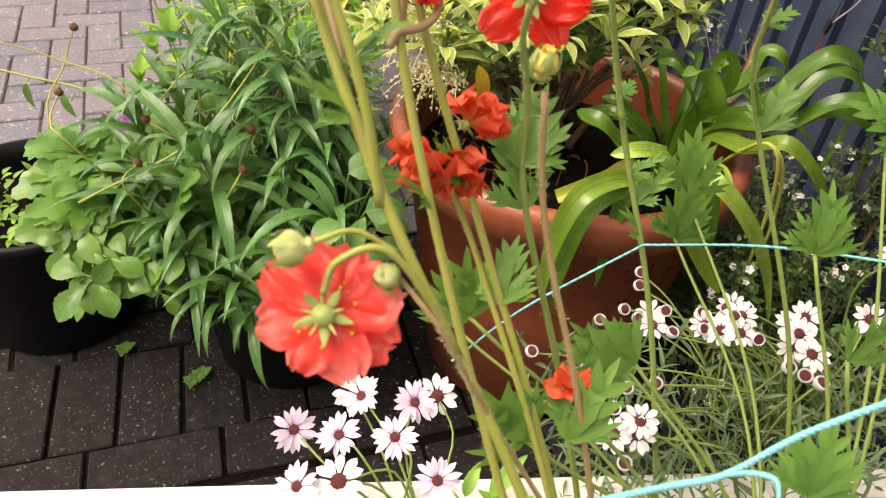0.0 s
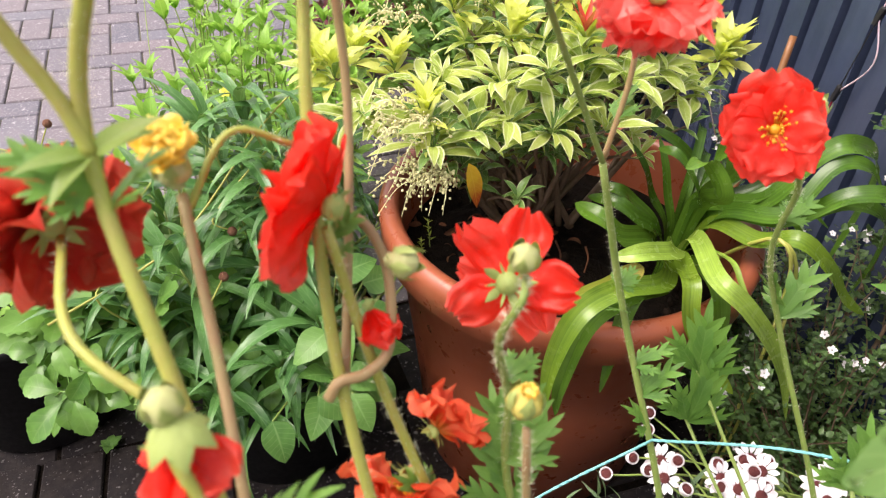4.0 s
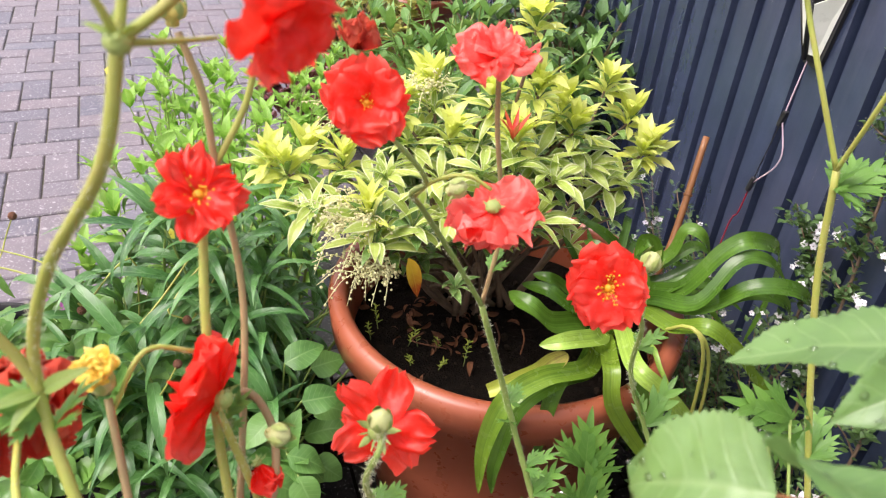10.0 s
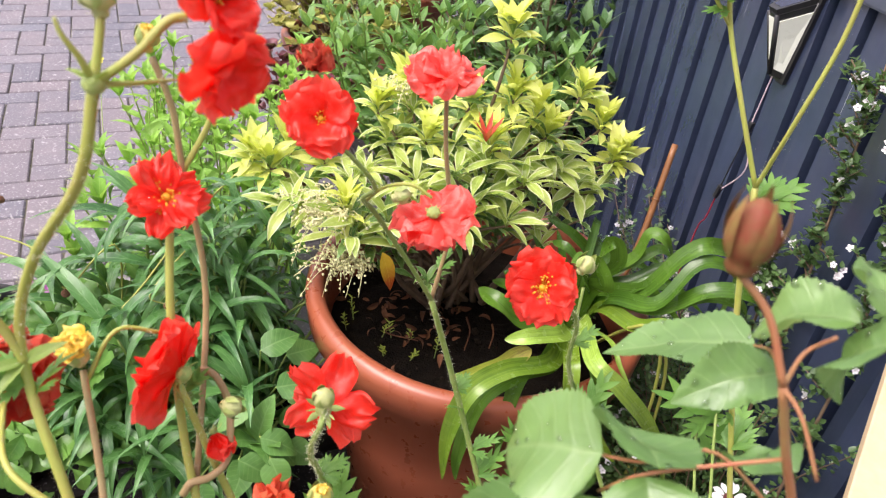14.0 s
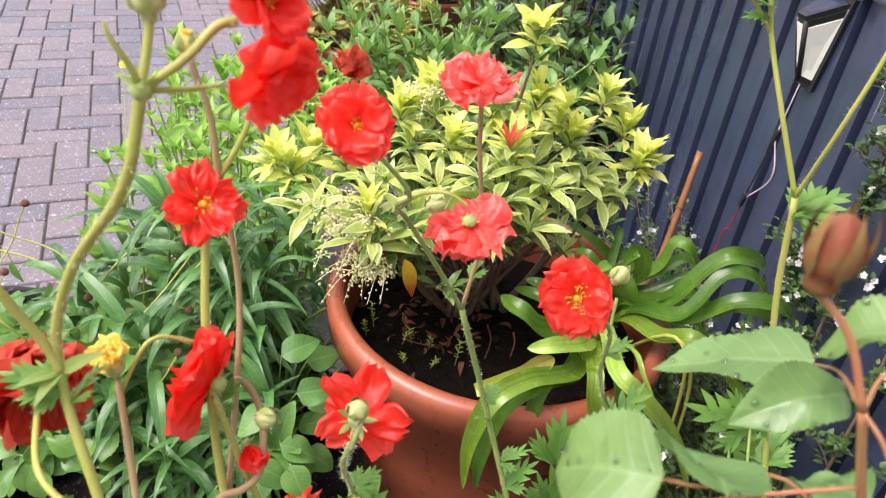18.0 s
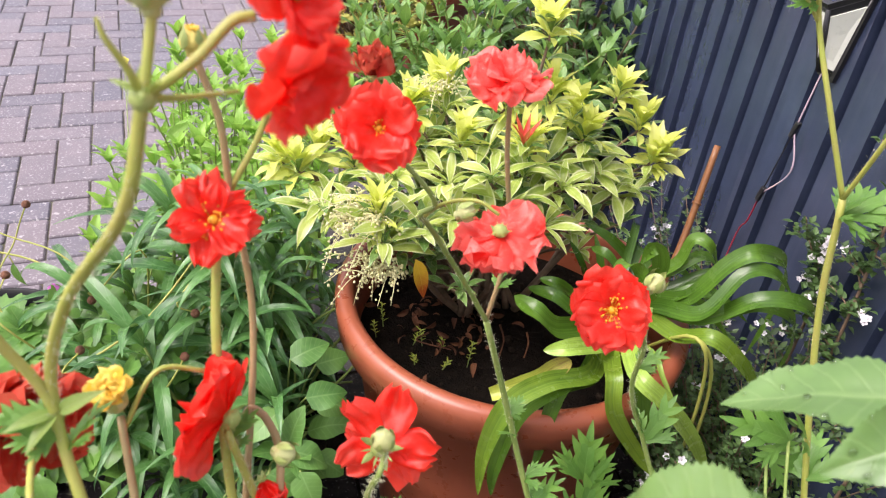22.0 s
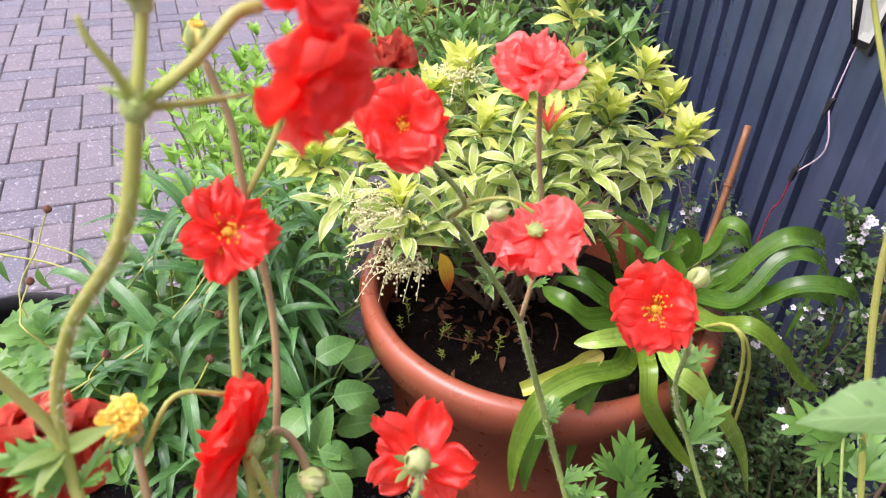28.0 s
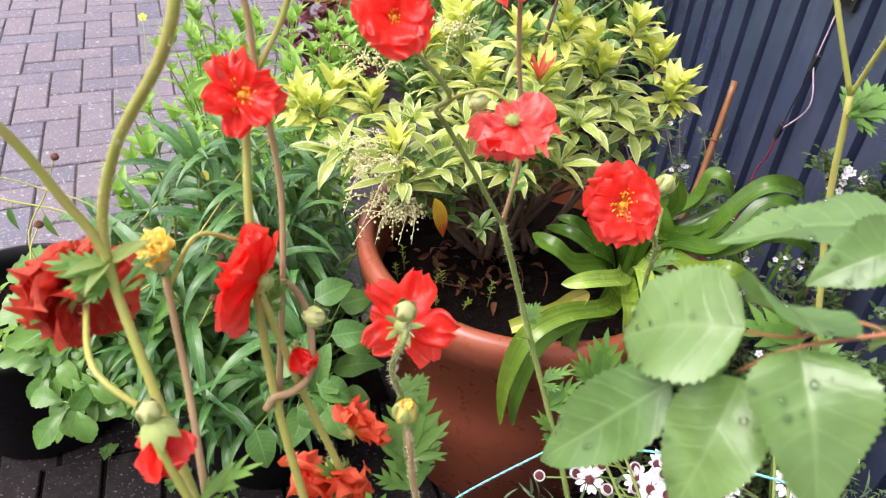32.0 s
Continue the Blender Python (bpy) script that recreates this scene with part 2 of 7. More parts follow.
def leaf_mat(name, dark, light, vein, rough=0.38, through_it=0.3, edge=None, edge_from=0.55, veins=9, tip=None, stripe=0.0, vein_show=0.6, gloss=0.45):
    """A leaf: midrib and side veins by its uv, colour that varies from leaf to leaf and over the blade, some light let through."""
    m, nodes, links, bsdf = node_mat(name)
    info = nodes.new("ShaderNodeObjectInfo").outputs["Random"]
    isl = nodes.new("ShaderNodeNewGeometry").outputs["Random Per Island"]
    both = calc(nodes, links, "FRACT", calc(nodes, links, "ADD", info, isl))
    uv = nodes.new("ShaderNodeUVMap").outputs[0]
    sep = nodes.new("ShaderNodeSeparateXYZ")
    links.new(uv, sep.inputs[0])
    obj = nodes.new("ShaderNodeTexCoord").outputs["Object"]
    across = calc(nodes, links, "ABSOLUTE", calc(nodes, links, "MULTIPLY_ADD", sep.outputs[0], 2.0, -1.0))
    base = mix_col(nodes, links, both, dark, light)
    blot = noise_tex(nodes, links, 60, 4, 0.6, obj)
    base = mix_col(nodes, links, calc(nodes, links, "MULTIPLY", blot, 0.4), base, tuple(c * 0.55 for c in dark))
    wide = noise_tex(nodes, links, 24, 3, 0.6, obj)
    base = mix_col(nodes, links, ramp(nodes, links, wide, [(0.42, 0.0), (0.7, 0.45)]), base, tuple(min(1.0, c * 1.35) for c in light))
    if edge:
        wob = calc(nodes, links, "MULTIPLY_ADD", noise_tex(nodes, links, 90, 2, 0.5, obj), 0.3, -0.15)
        f = calc(nodes, links, "GREATER_THAN", calc(nodes, links, "ADD", across, wob), edge_from)
        base = mix_col(nodes, links, calc(nodes, links, "MULTIPLY", f, 0.6), base, edge)
    if tip:
        f = ramp(nodes, links, calc(nodes, links, "ADD", sep.outputs[1], calc(nodes, links, "MULTIPLY_ADD", blot, 0.5, -0.25)), [(0.35, 0.0), (0.75, 1.0)])
        base = mix_col(nodes, links, f, base, tip)
    if stripe:
        smp = nodes.new("ShaderNodeMapping")
        smp.inputs["Scale"].default_value = (26, 0.8, 1)
        links.new(uv, smp.inputs[0])
        lines = noise_tex(nodes, links, 1.0, 3, 0.6, smp.outputs[0])
        base = mix_col(nodes, links, calc(nodes, links, "MULTIPLY", ramp(nodes, links, lines, [(0.4, 0.0), (0.65, 1.0)]), stripe), base, tuple(min(1.0, c * 1.9) for c in light))
        base = mix_col(nodes, links, calc(nodes, links, "MULTIPLY", ramp(nodes, links, lines, [(0.3, 1.0), (0.45, 0.0)]), stripe), base, tuple(c * 0.5 for c in dark))
    rib = ramp(nodes, links, across, [(0.0, 1.0), (0.1, 0.0)])
    wave = calc(nodes, links, "SINE", calc(nodes, links, "MULTIPLY", calc(nodes, links, "SUBTRACT", sep.outputs[1], calc(nodes, links, "MULTIPLY", across, 0.16)), veins * 6.283))
    side = ramp(nodes, links, wave, [(0.82, 0.0), (1.0, 1.0)])
    f = calc(nodes, links, "MAXIMUM", rib, calc(nodes, links, "MULTIPLY", side, 0.5))
    base = mix_col(nodes, links, calc(nodes, links, "MULTIPLY", f, vein_show), base, vein)
    links.new(base, bsdf.inputs["Base Color"])
    bsdf.inputs["Roughness"].default_value = rough
    links.new(calc(nodes, links, "MULTIPLY_ADD", blot, 0.3, rough - 0.15), bsdf.inputs["Roughness"])
    bsdf.inputs["Specular IOR Level"].default_value = gloss
    bump_in(nodes, links, bsdf, calc(nodes, links, "SUBTRACT", blot, calc(nodes, links, "MULTIPLY", f, vein_show)), 0.35, 0.0012)
    tr = nodes.new("ShaderNodeBsdfTranslucent")
    links.new(mix_col(nodes, links, 0.2, base, (0.55, 0.75, 0.12)), tr.inputs["Color"])
    mx = nodes.new("ShaderNodeMixShader")
    mx.inputs[0].default_value = through_it
    links.new(bsdf.outputs[0], mx.inputs[1])
    links.new(tr.outputs[0], mx.inputs[2])
    links.new(mx.outputs[0], nodes["Material Output"].inputs[0])
    return m


def plain_mat(name, a, b, rough=0.5, scale=40, bump=0.2, dist=0.001, metal=0.0, detail=5, spec=0.5, vary=0.0):
    """Two tones mixed by noise, with fine relief."""
    m, nodes, links, bsdf = node_mat(name)
    obj = nodes.new("ShaderNodeTexCoord").outputs["Object"]
    f1 = noise_tex(nodes, links, scale, detail, 0.6, obj)
    f2 = noise_tex(nodes, links, scale * 6, 3, 0.6, obj)
    f = ramp(nodes, links, calc(nodes, links, "MULTIPLY_ADD", f2, 0.35, calc(nodes, links, "MULTIPLY", f1, 0.75)), [(0.35, 0.0), (0.72, 1.0)])
    col = mix_col(nodes, links, f, a, b)
    if vary:
        info = nodes.new("ShaderNodeObjectInfo").outputs["Random"]
        isl = nodes.new("ShaderNodeNewGeometry").outputs["Random Per Island"]
        r = calc(nodes, links, "FRACT", calc(nodes, links, "ADD", info, isl))
        col = mix_col(nodes, links, calc(nodes, links, "MULTIPLY", r, vary), col, tuple(c * 0.3 for c in a))
    links.new(col, bsdf.inputs["Base Color"])
    links.new(calc(nodes, links, "MULTIPLY_ADD", f2, 0.25, rough - 0.12), bsdf.inputs["Roughness"])
    bsdf.inputs["Metallic"].default_value = metal
    bsdf.inputs["Specular IOR Level"].default_value = spec
    bump_in(nodes, links, bsdf, calc(nodes, links, "ADD", f1, f2), bump, dist)
    return m


def petal_mat(name, base, pale, foot, through_it=0.3, rough=0.42, crease=0.25):
    m, nodes, links, bsdf = node_mat(name)
    uv = nodes.new("ShaderNodeUVMap").outputs[0]
    sep = nodes.new("ShaderNodeSeparateXYZ")
    links.new(uv, sep.inputs[0])
    obj = nodes.new("ShaderNodeTexCoord").outputs["Object"]
    info = nodes.new("ShaderNodeObjectInfo").outputs["Random"]
    n1 = noise_tex(nodes, links, 120, 3, 0.6, obj)
    st = nodes.new("ShaderNodeTexNoise")
    mp = nodes.new("ShaderNodeMapping")
    mp.inputs["Scale"].default_value = (26, 1.6, 1)
    links.new(uv, mp.inputs[0])
    links.new(mp.outputs[0], st.inputs["Vector"])
    st.inputs["Scale"].default_value = 2.0
    streak = st.outputs["Fac"]
    # margin mixed paler: the satin sheen is put into the colour
    col = mix_col(nodes, links, calc(nodes, links, "MULTIPLY", ramp(nodes, links, sep.outputs[1], [(0.55, 0.0), (1.0, 1.0)]), calc(nodes, links, "MULTIPLY_ADD", info, 0.55, 0.12)), base, pale)
    col = mix_col(nodes, links, ramp(nodes, links, sep.outputs[1], [(0.0, 1.0), (0.3, 0.0)]), col, foot)
    col = mix_col(nodes, links, calc(nodes, links, "MULTIPLY", ramp(nodes, links, streak, [(0.45, 0.0), (0.8, 1.0)]), 0.16), col, tuple(c * 0.7 for c in base))
    blot = noise_tex(nodes, links, 8, 3, 0.6, obj)
    # pale blotches paint mottled highlights into the petal colour
    col = mix_col(nodes, links, ramp(nodes, links, blot, [(0.52, 0.0), (0.78, 0.6)]), col, pale)
    col = mix_col(nodes, links, ramp(nodes, links, blot, [(0.25, 0.35), (0.45, 0.0)]), col, foot)
    links.new(col, bsdf.inputs["Base Color"])
    links.new(calc(nodes, links, "MULTIPLY_ADD", n1, 0.3, rough - 0.15), bsdf.inputs["Roughness"])
    bsdf.inputs["Specular IOR Level"].default_value = 0.5
    bump_in(nodes, links, bsdf, calc(nodes, links, "ADD", streak, calc(nodes, links, "MULTIPLY", n1, 0.4)), crease, 0.0006 if crease < 0.8 else 0.0022)
    tr = nodes.new("ShaderNodeBsdfTranslucent")
    links.new(col, tr.inputs["Color"])
    mx = nodes.new("ShaderNodeMixShader")
    mx.inputs[0].default_value = through_it
    links.new(bsdf.outputs[0], mx.inputs[1])
    links.new(tr.outputs[0], mx.inputs[2])
    links.new(mx.outputs[0], nodes["Material Output"].inputs[0])
    return m


RED = petal_mat("scarlet_petal", (0.95, 0.036, 0.018), (0.96, 0.17, 0.12), (0.85, 0.028, 0.010), 0.5, 0.30)
PINKRED = petal_mat("coral_petal", (0.94, 0.085, 0.062), (0.96, 0.42, 0.36), (0.88, 0.045, 0.025), 0.5, 0.30)
DRYRED = petal_mat("withered_petal", (0.80, 0.050, 0.028), (0.78, 0.22, 0.10), (0.34, 0.02, 0.010), 0.38, 0.45, 0.8)
RUST = petal_mat("fading_petal", (0.85, 0.075, 0.025), (0.85, 0.26, 0.10), (0.70, 0.24, 0.03), 0.38, 0.45, 0.6)
WHITE = petal_mat("white_petal", (0.86, 0.83, 0.85), (0.90, 0.88, 0.90), (0.75, 0.66, 0.74), 0.3, 0.5)
MAUVE = petal_mat("mauve_white_petal", (0.80, 0.66, 0.80), (0.80, 0.62, 0.80), (0.42, 0.18, 0.45), 0.3, 0.5)
STAMEN = plain_mat("yellow_stamen", (0.80, 0.42, 0.02), (0.72, 0.26, 0.01), 0.5, 300, 0.1)
CALYX = plain_mat("pale_green_calyx", (0.25, 0.35, 0.075), (0.38, 0.44, 0.14), 0.5, 120, 0.3)
BUD = plain_mat("green_bud", (0.36, 0.42, 0.13), (0.55, 0.54, 0.26), 0.5, 150, 0.3)
STEM = plain_mat("yellow_green_stem", (0.31, 0.38, 0.060), (0.37, 0.34, 0.085), 0.5, 60, 0.2)
STEM_RED = plain_mat("reddish_stem", (0.30, 0.25, 0.10), (0.34, 0.20, 0.10), 0.5, 60, 0.2)
STEM_GREEN = plain_mat("green_stem", (0.17, 0.27, 0.05), (0.24, 0.31, 0.08), 0.5, 60, 0.2)
WOODY = plain_mat("woody_twig", (0.11, 0.07, 0.04), (0.20, 0.13, 0.08), 0.75, 80, 0.6, 0.002)
GEUM_LEAF = leaf_mat("geum_leaf", (0.085, 0.225, 0.038), (0.17, 0.36, 0.06), (0.24, 0.40, 0.12), 0.40, 0.35, vein_show=0.35)
LOBED_LEAF = leaf_mat("toothed_perennial_leaf", (0.065, 0.195, 0.032), (0.175, 0.365, 0.068), (0.27, 0.42, 0.13), 0.32, 0.32, veins=6, vein_show=0.30, gloss=0.5)
ROSE_LEAF = leaf_mat("rose_leaf", (0.105, 0.235, 0.062), (0.20, 0.35, 0.10), (0.29, 0.43, 0.17), 0.36, 0.34, veins=7, vein_show=0.45, gloss=0.75)
ROSE_STEM = plain_mat("rose_stem", (0.40, 0.12, 0.065), (0.34, 0.20, 0.08), 0.4, 50, 0.15)
LIME = leaf_mat("lime_young_leaf", (0.78, 0.84, 0.13), (0.90, 0.92, 0.30), (0.88, 0.90, 0.38), 0.27, 0.5, gloss=0.6)
PIERIS = leaf_mat("variegated_leaf", (0.30, 0.44, 0.075), (0.58, 0.67, 0.16), (0.62, 0.70, 0.26), 0.26, 0.40, edge=(0.86, 0.86, 0.56), edge_from=0.72, gloss=0.7)
PIERIS_DARK = leaf_mat("dark_pieris_leaf", (0.055, 0.145, 0.035), (0.17, 0.30, 0.075), (0.28, 0.42, 0.15), 0.28, 0.25, edge=(0.55, 0.60, 0.30), edge_from=0.86)
ORANGE = leaf_mat("orange_dying_leaf", (0.62, 0.34, 0.02), (0.66, 0.40, 0.03), (0.68, 0.42, 0.06), 0.4, 0.3, tip=(0.42, 0.045, 0.012))
SCARLET_LEAF = leaf_mat("scarlet_young_leaf", (0.70, 0.05, 0.03), (0.75, 0.12, 0.06), (0.6, 0.1, 0.05), 0.4, 0.3)
BLADE = leaf_mat("blade_leaf", (0.026, 0.105, 0.028), (0.10, 0.250, 0.062), (0.19, 0.35, 0.13), 0.30, 0.18, veins=6, gloss=0.45)
BROAD = leaf_mat("broad_green_leaf", (0.075, 0.21, 0.045), (0.15, 0.32, 0.07), (0.25, 0.42, 0.14), 0.4, 0.3)
FRESH = leaf_mat("fresh_green_leaf", (0.20, 0.44, 0.055), (0.32, 0.57, 0.09), (0.42, 0.62, 0.16), 0.42, 0.38)
STRAP = leaf_mat("strap_leaf", (0.032, 0.092, 0.010), (0.090, 0.190, 0.020), (0.055, 0.13, 0.014), 0.24, 0.18, veins=0.01, stripe=0.25)
STRAP_YELLOW = leaf_mat("yellowing_strap_leaf", (0.085, 0.175, 0.016), (0.18, 0.28, 0.026), (0.10, 0.20, 0.022), 0.25, 0.2, veins=0.01, stripe=0.25)
TORN = leaf_mat("dying_strap_leaf", (0.28, 0.36, 0.045), (0.40, 0.44, 0.07), (0.34, 0.40, 0.06), 0.35, 0.25, veins=0.01, stripe=0.4, tip=(0.16, 0.10, 0.03))
PALE = leaf_mat("pale_strap_leaf", (0.17, 0.30, 0.035), (0.25, 0.38, 0.06), (0.19, 0.32, 0.045), 0.25, 0.2, veins=0.01, stripe=0.3)
WATER, wn_, wl_, wb_ = node_mat("clear_water")
wf_, wg_, wt_, wm_ = wn_.new("ShaderNodeFresnel"), wn_.new("ShaderNodeBsdfGlossy"), wn_.new("ShaderNodeBsdfTransparent"), wn_.new("ShaderNodeMixShader")
wf_.inputs[0].default_value, wg_.inputs["Roughness"].default_value = 1.6, 0.03
for a_, b_ in ((wf_.outputs[0], wm_.inputs[0]), (wt_.outputs[0], wm_.inputs[1]), (wg_.outputs[0], wm_.inputs[2]), (wm_.outputs[0], wn_["Material Output"].inputs[0])):
    wl_.new(a_, b_)
DARKSHRUB = leaf_mat("dark_shrub_leaf", (0.045, 0.125, 0.040), (0.14, 0.27, 0.085), (0.18, 0.3, 0.12), 0.3, 0.2)
PURPLE = leaf_mat("purple_leaf", (0.11, 0.02, 0.035), (0.20, 0.045, 0.07), (0.25, 0.1, 0.12), 0.4, 0.2)
BRONZE = leaf_mat("bronze_leaf", (0.26, 0.22, 0.05), (0.42, 0.44, 0.10), (0.35, 0.3, 0.12), 0.45, 0.3)
SMALL = leaf_mat("cotoneaster_leaf", (0.028, 0.070, 0.02), (0.085, 0.165, 0.042), (0.12, 0.2, 0.08), 0.35, 0.2)
SILVER = leaf_mat("silver_leaf", (0.065, 0.13, 0.05), (0.15, 0.23, 0.11), (0.28, 0.33, 0.24), 0.6, 0.2)
DRYLEAF = plain_mat("dry_leaf", (0.055, 0.020, 0.010), (0.17, 0.066, 0.026), 0.75, 60, 0.5, 0.002, vary=0.6, spec=0.25)
TERRACOTTA = plain_mat("terracotta_plastic", (0.275, 0.070, 0.032), (0.33, 0.092, 0.045), 0.30, 7, 0.05, 0.001, detail=6)
BLACKPOT = plain_mat("black_plastic", (0.0045, 0.0045, 0.005), (0.008, 0.008, 0.009), 0.5, 20, 0.08, spec=0.25)
SEEDHEAD = plain_mat("brown_seed_head", (0.16, 0.05, 0.03), (0.26, 0.12, 0.06), 0.8, 300, 1.0, 0.002)
SOIL = plain_mat("dark_wet_soil", (0.0025, 0.002, 0.0015), (0.013, 0.009, 0.006), 0.95, 45, 0.9, 0.012, spec=0.08)

CLOD = plain_mat("soil_crumb", (0.008, 0.006, 0.004), (0.035, 0.024, 0.016), 0.95, 90, 0.9, 0.004, spec=0.1, vary=0.6)


def sheet_mat(name):
    """Painted sheet: faint clouding, and pale scratches that run down it."""
    m, nodes, links, bsdf = node_mat(name)
    pos = nodes.new("ShaderNodeNewGeometry").outputs["Position"]
    cloud = noise_tex(nodes, links, 5, 6, 0.65, pos)
    mp = nodes.new("ShaderNodeMapping")
    mp.inputs["Scale"].default_value = (70, 70, 1.6)
    links.new(pos, mp.inputs[0])
    streak = noise_tex(nodes, links, 1.0, 5, 0.7, mp.outputs[0])
    col = mix_col(nodes, links, ramp(nodes, links, cloud, [(0.3, 0.0), (0.7, 1.0)]), (0.022, 0.031, 0.062), (0.045, 0.060, 0.108))
    col = mix_col(nodes, links, calc(nodes, links, "MULTIPLY", ramp(nodes, links, streak, [(0.4, 0.0), (0.65, 1.0)]), 0.18), col, (0.060, 0.070, 0.105))
    col = mix_col(nodes, links, calc(nodes, links, "MULTIPLY", ramp(nodes, links, streak, [(0.695, 0.0), (0.715, 1.0)]), 0.7), col, (0.42, 0.44, 0.5))
    links.new(col, bsdf.inputs["Base Color"])
    links.new(calc(nodes, links, "MULTIPLY_ADD", streak, 0.2, 0.12), bsdf.inputs["Roughness"])
    bsdf.inputs["Specular IOR Level"].default_value = 0.85
    bump_in(nodes, links, bsdf, cloud, 0.15, 0.004)
    return m


FENCE = sheet_mat("blue_grey_sheet")
CAP = plain_mat("grey_capping", (0.042, 0.050, 0.078), (0.062, 0.072, 0.105), 0.5, 14, 0.2)
BAMBOO = plain_mat("brown_cane", (0.17, 0.065, 0.02), (0.26, 0.11, 0.035), 0.4, 35, 0.2)
PINE = plain_mat("pale_sawn_timber", (0.46, 0.34, 0.20), (0.56, 0.43, 0.27), 0.7, 18, 0.4, 0.002)
PAINTED = plain_mat("white_painted_timber", (0.60, 0.58, 0.54), (0.70, 0.68, 0.64), 0.5, 12, 0.3)
STRING = plain_mat("turquoise_twine", (0.16, 0.52, 0.52), (0.24, 0.62, 0.62), 0.6, 400, 0.6, 0.0006)
BLACK = plain_mat("black_moulded_plastic", (0.012, 0.012, 0.014), (0.02, 0.02, 0.022), 0.35, 60, 0.05)
PANEL = plain_mat("solar_cell", (0.012, 0.015, 0.035), (0.02, 0.026, 0.055), 0.15, 30, 0.02)
LENS = plain_mat("milky_lamp_lens", (0.74, 0.76, 0.66), (0.80, 0.81, 0.72), 0.3, 20, 0.03)
WIRE_RED = plain_mat("red_wire", (0.45, 0.012, 0.03), (0.5, 0.02, 0.04), 0.4, 60, 0.02)
WIRE_PINK = plain_mat("pale_pink_wire", (0.62, 0.45, 0.52), (0.66, 0.5, 0.56), 0.4, 60, 0.02)
MAROON = plain_mat("maroon_disc", (0.13, 0.02, 0.025), (0.22, 0.05, 0.04), 0.7, 500, 0.8, 0.002)


def paver_mat(name, k):
    m, nodes, links, bsdf = node_mat(name)
    info = nodes.new("ShaderNodeObjectInfo").outputs["Random"]
    isl = nodes.new("ShaderNodeNewGeometry").outputs["Random Per Island"]
    r = calc(nodes, links, "FRACT", calc(nodes, links, "ADD", info, isl))
    pos = nodes.new("ShaderNodeNewGeometry").outputs["Position"]
    tone = ramp(nodes, links, r, [(0.0, (0.105 * k, 0.105 * k, 0.140 * k)), (0.3, (0.155 * k, 0.137 * k, 0.162 * k)), (0.55, (0.178 * k, 0.147 * k, 0.168 * k)), (0.8, (0.175 * k, 0.156 * k, 0.182 * k)), (1.0, (0.125 * k, 0.130 * k, 0.168 * k))])
    # k well under 1 puts shade into the tone; brown and grey mottling on top
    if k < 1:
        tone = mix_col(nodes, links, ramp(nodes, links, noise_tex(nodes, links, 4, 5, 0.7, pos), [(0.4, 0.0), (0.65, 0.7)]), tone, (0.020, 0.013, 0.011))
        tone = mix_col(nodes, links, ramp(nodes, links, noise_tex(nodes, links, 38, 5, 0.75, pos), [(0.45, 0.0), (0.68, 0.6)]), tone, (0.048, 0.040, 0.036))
    grain = noise_tex(nodes, links, 160, 4, 0.7, pos)
    blot = noise_tex(nodes, links, 9, 5, 0.6, pos)
    col = mix_col(nodes, links, calc(nodes, links, "MULTIPLY", grain, 0.5), tone, (0.07 * k, 0.06 * k, 0.065 * k))
    col = mix_col(nodes, links, calc(nodes, links, "MULTIPLY", ramp(nodes, links, blot, [(0.5, 0.0), (0.75, 1.0)]), 0.4), col, (0.26 * k, 0.22 * k, 0.23 * k))
    fleck = ramp(nodes, links, noise_tex(nodes, links, 62 if k > 1 else 120, 2, 0.5, pos), [(0.645, 0.0), (0.69, 1.0)] if k > 1 else [(0.665, 0.0), (0.71, 1.0)])
    spot = ramp(nodes, links, noise_tex(nodes, links, 150, 2, 0.5, pos), [(0.60 if k > 1 else 0.65, 0.0), (0.65 if k > 1 else 0.69, 1.0)])
    fleck = calc(nodes, links, "MAXIMUM", fleck, calc(nodes, links, "MULTIPLY", spot, 0.6))
    col = mix_col(nodes, links, calc(nodes, links, "MULTIPLY", fleck, 0.75), col, (0.5 * min(1, 0.35 + 0.5 * k), 0.48 * min(1, 0.35 + 0.5 * k), 0.48 * min(1, 0.35 + 0.5 * k)))
    links.new(col, bsdf.inputs["Base Color"])
    links.new(calc(nodes, links, "MULTIPLY_ADD", blot, 0.35, 0.38 if k > 1 else 0.6), bsdf.inputs["Roughness"])
    bsdf.inputs["Specular IOR Level"].default_value = 0.5 if k > 1 else 0.15
    bump_in(nodes, links, bsdf, calc(nodes, links, "ADD", grain, fleck), 0.5, 0.002)
    return m


PAVER = paver_mat("block_paver", 1.01)
# the same block with the shade near pots and bed put into its colour
SHADED_PAVER = paver_mat("shaded_edge_paver", 0.085)
JOINT = plain_mat("dirty_sand_joint", (0.075, 0.066, 0.054), (0.12, 0.115, 0.07), 0.9, 30, 0.8, 0.003)

# ---- setting: ground, fence ----
ground = put("ground", mesh_of("ground", [(-60, -60, -0.008), (60, -60, -0.008), (60, 60, -0.008), (-60, 60, -0.008)], [(0, 1, 2, 3)], JOINT), None)
tagged(ground, "dirty sandy bedding under the block paving", "ground", kind="structure")

# the fence runs away from the eye, turned a little from the paving
FENCE_TURN = math.atan2(0.28, 1.0)
FDIR = Vector((math.sin(FENCE_TURN), math.cos(FENCE_TURN), 0))
FNRM = Vector((-FDIR.y, FDIR.x, 0))
FORG = Vector((1.0, 0.8, 0.0))
FTOP = 0.936


def fence_at(s, z, off=0.0):
    p = FORG + FDIR * s + FNRM * off
    return Vector((p.x, p.y, z))


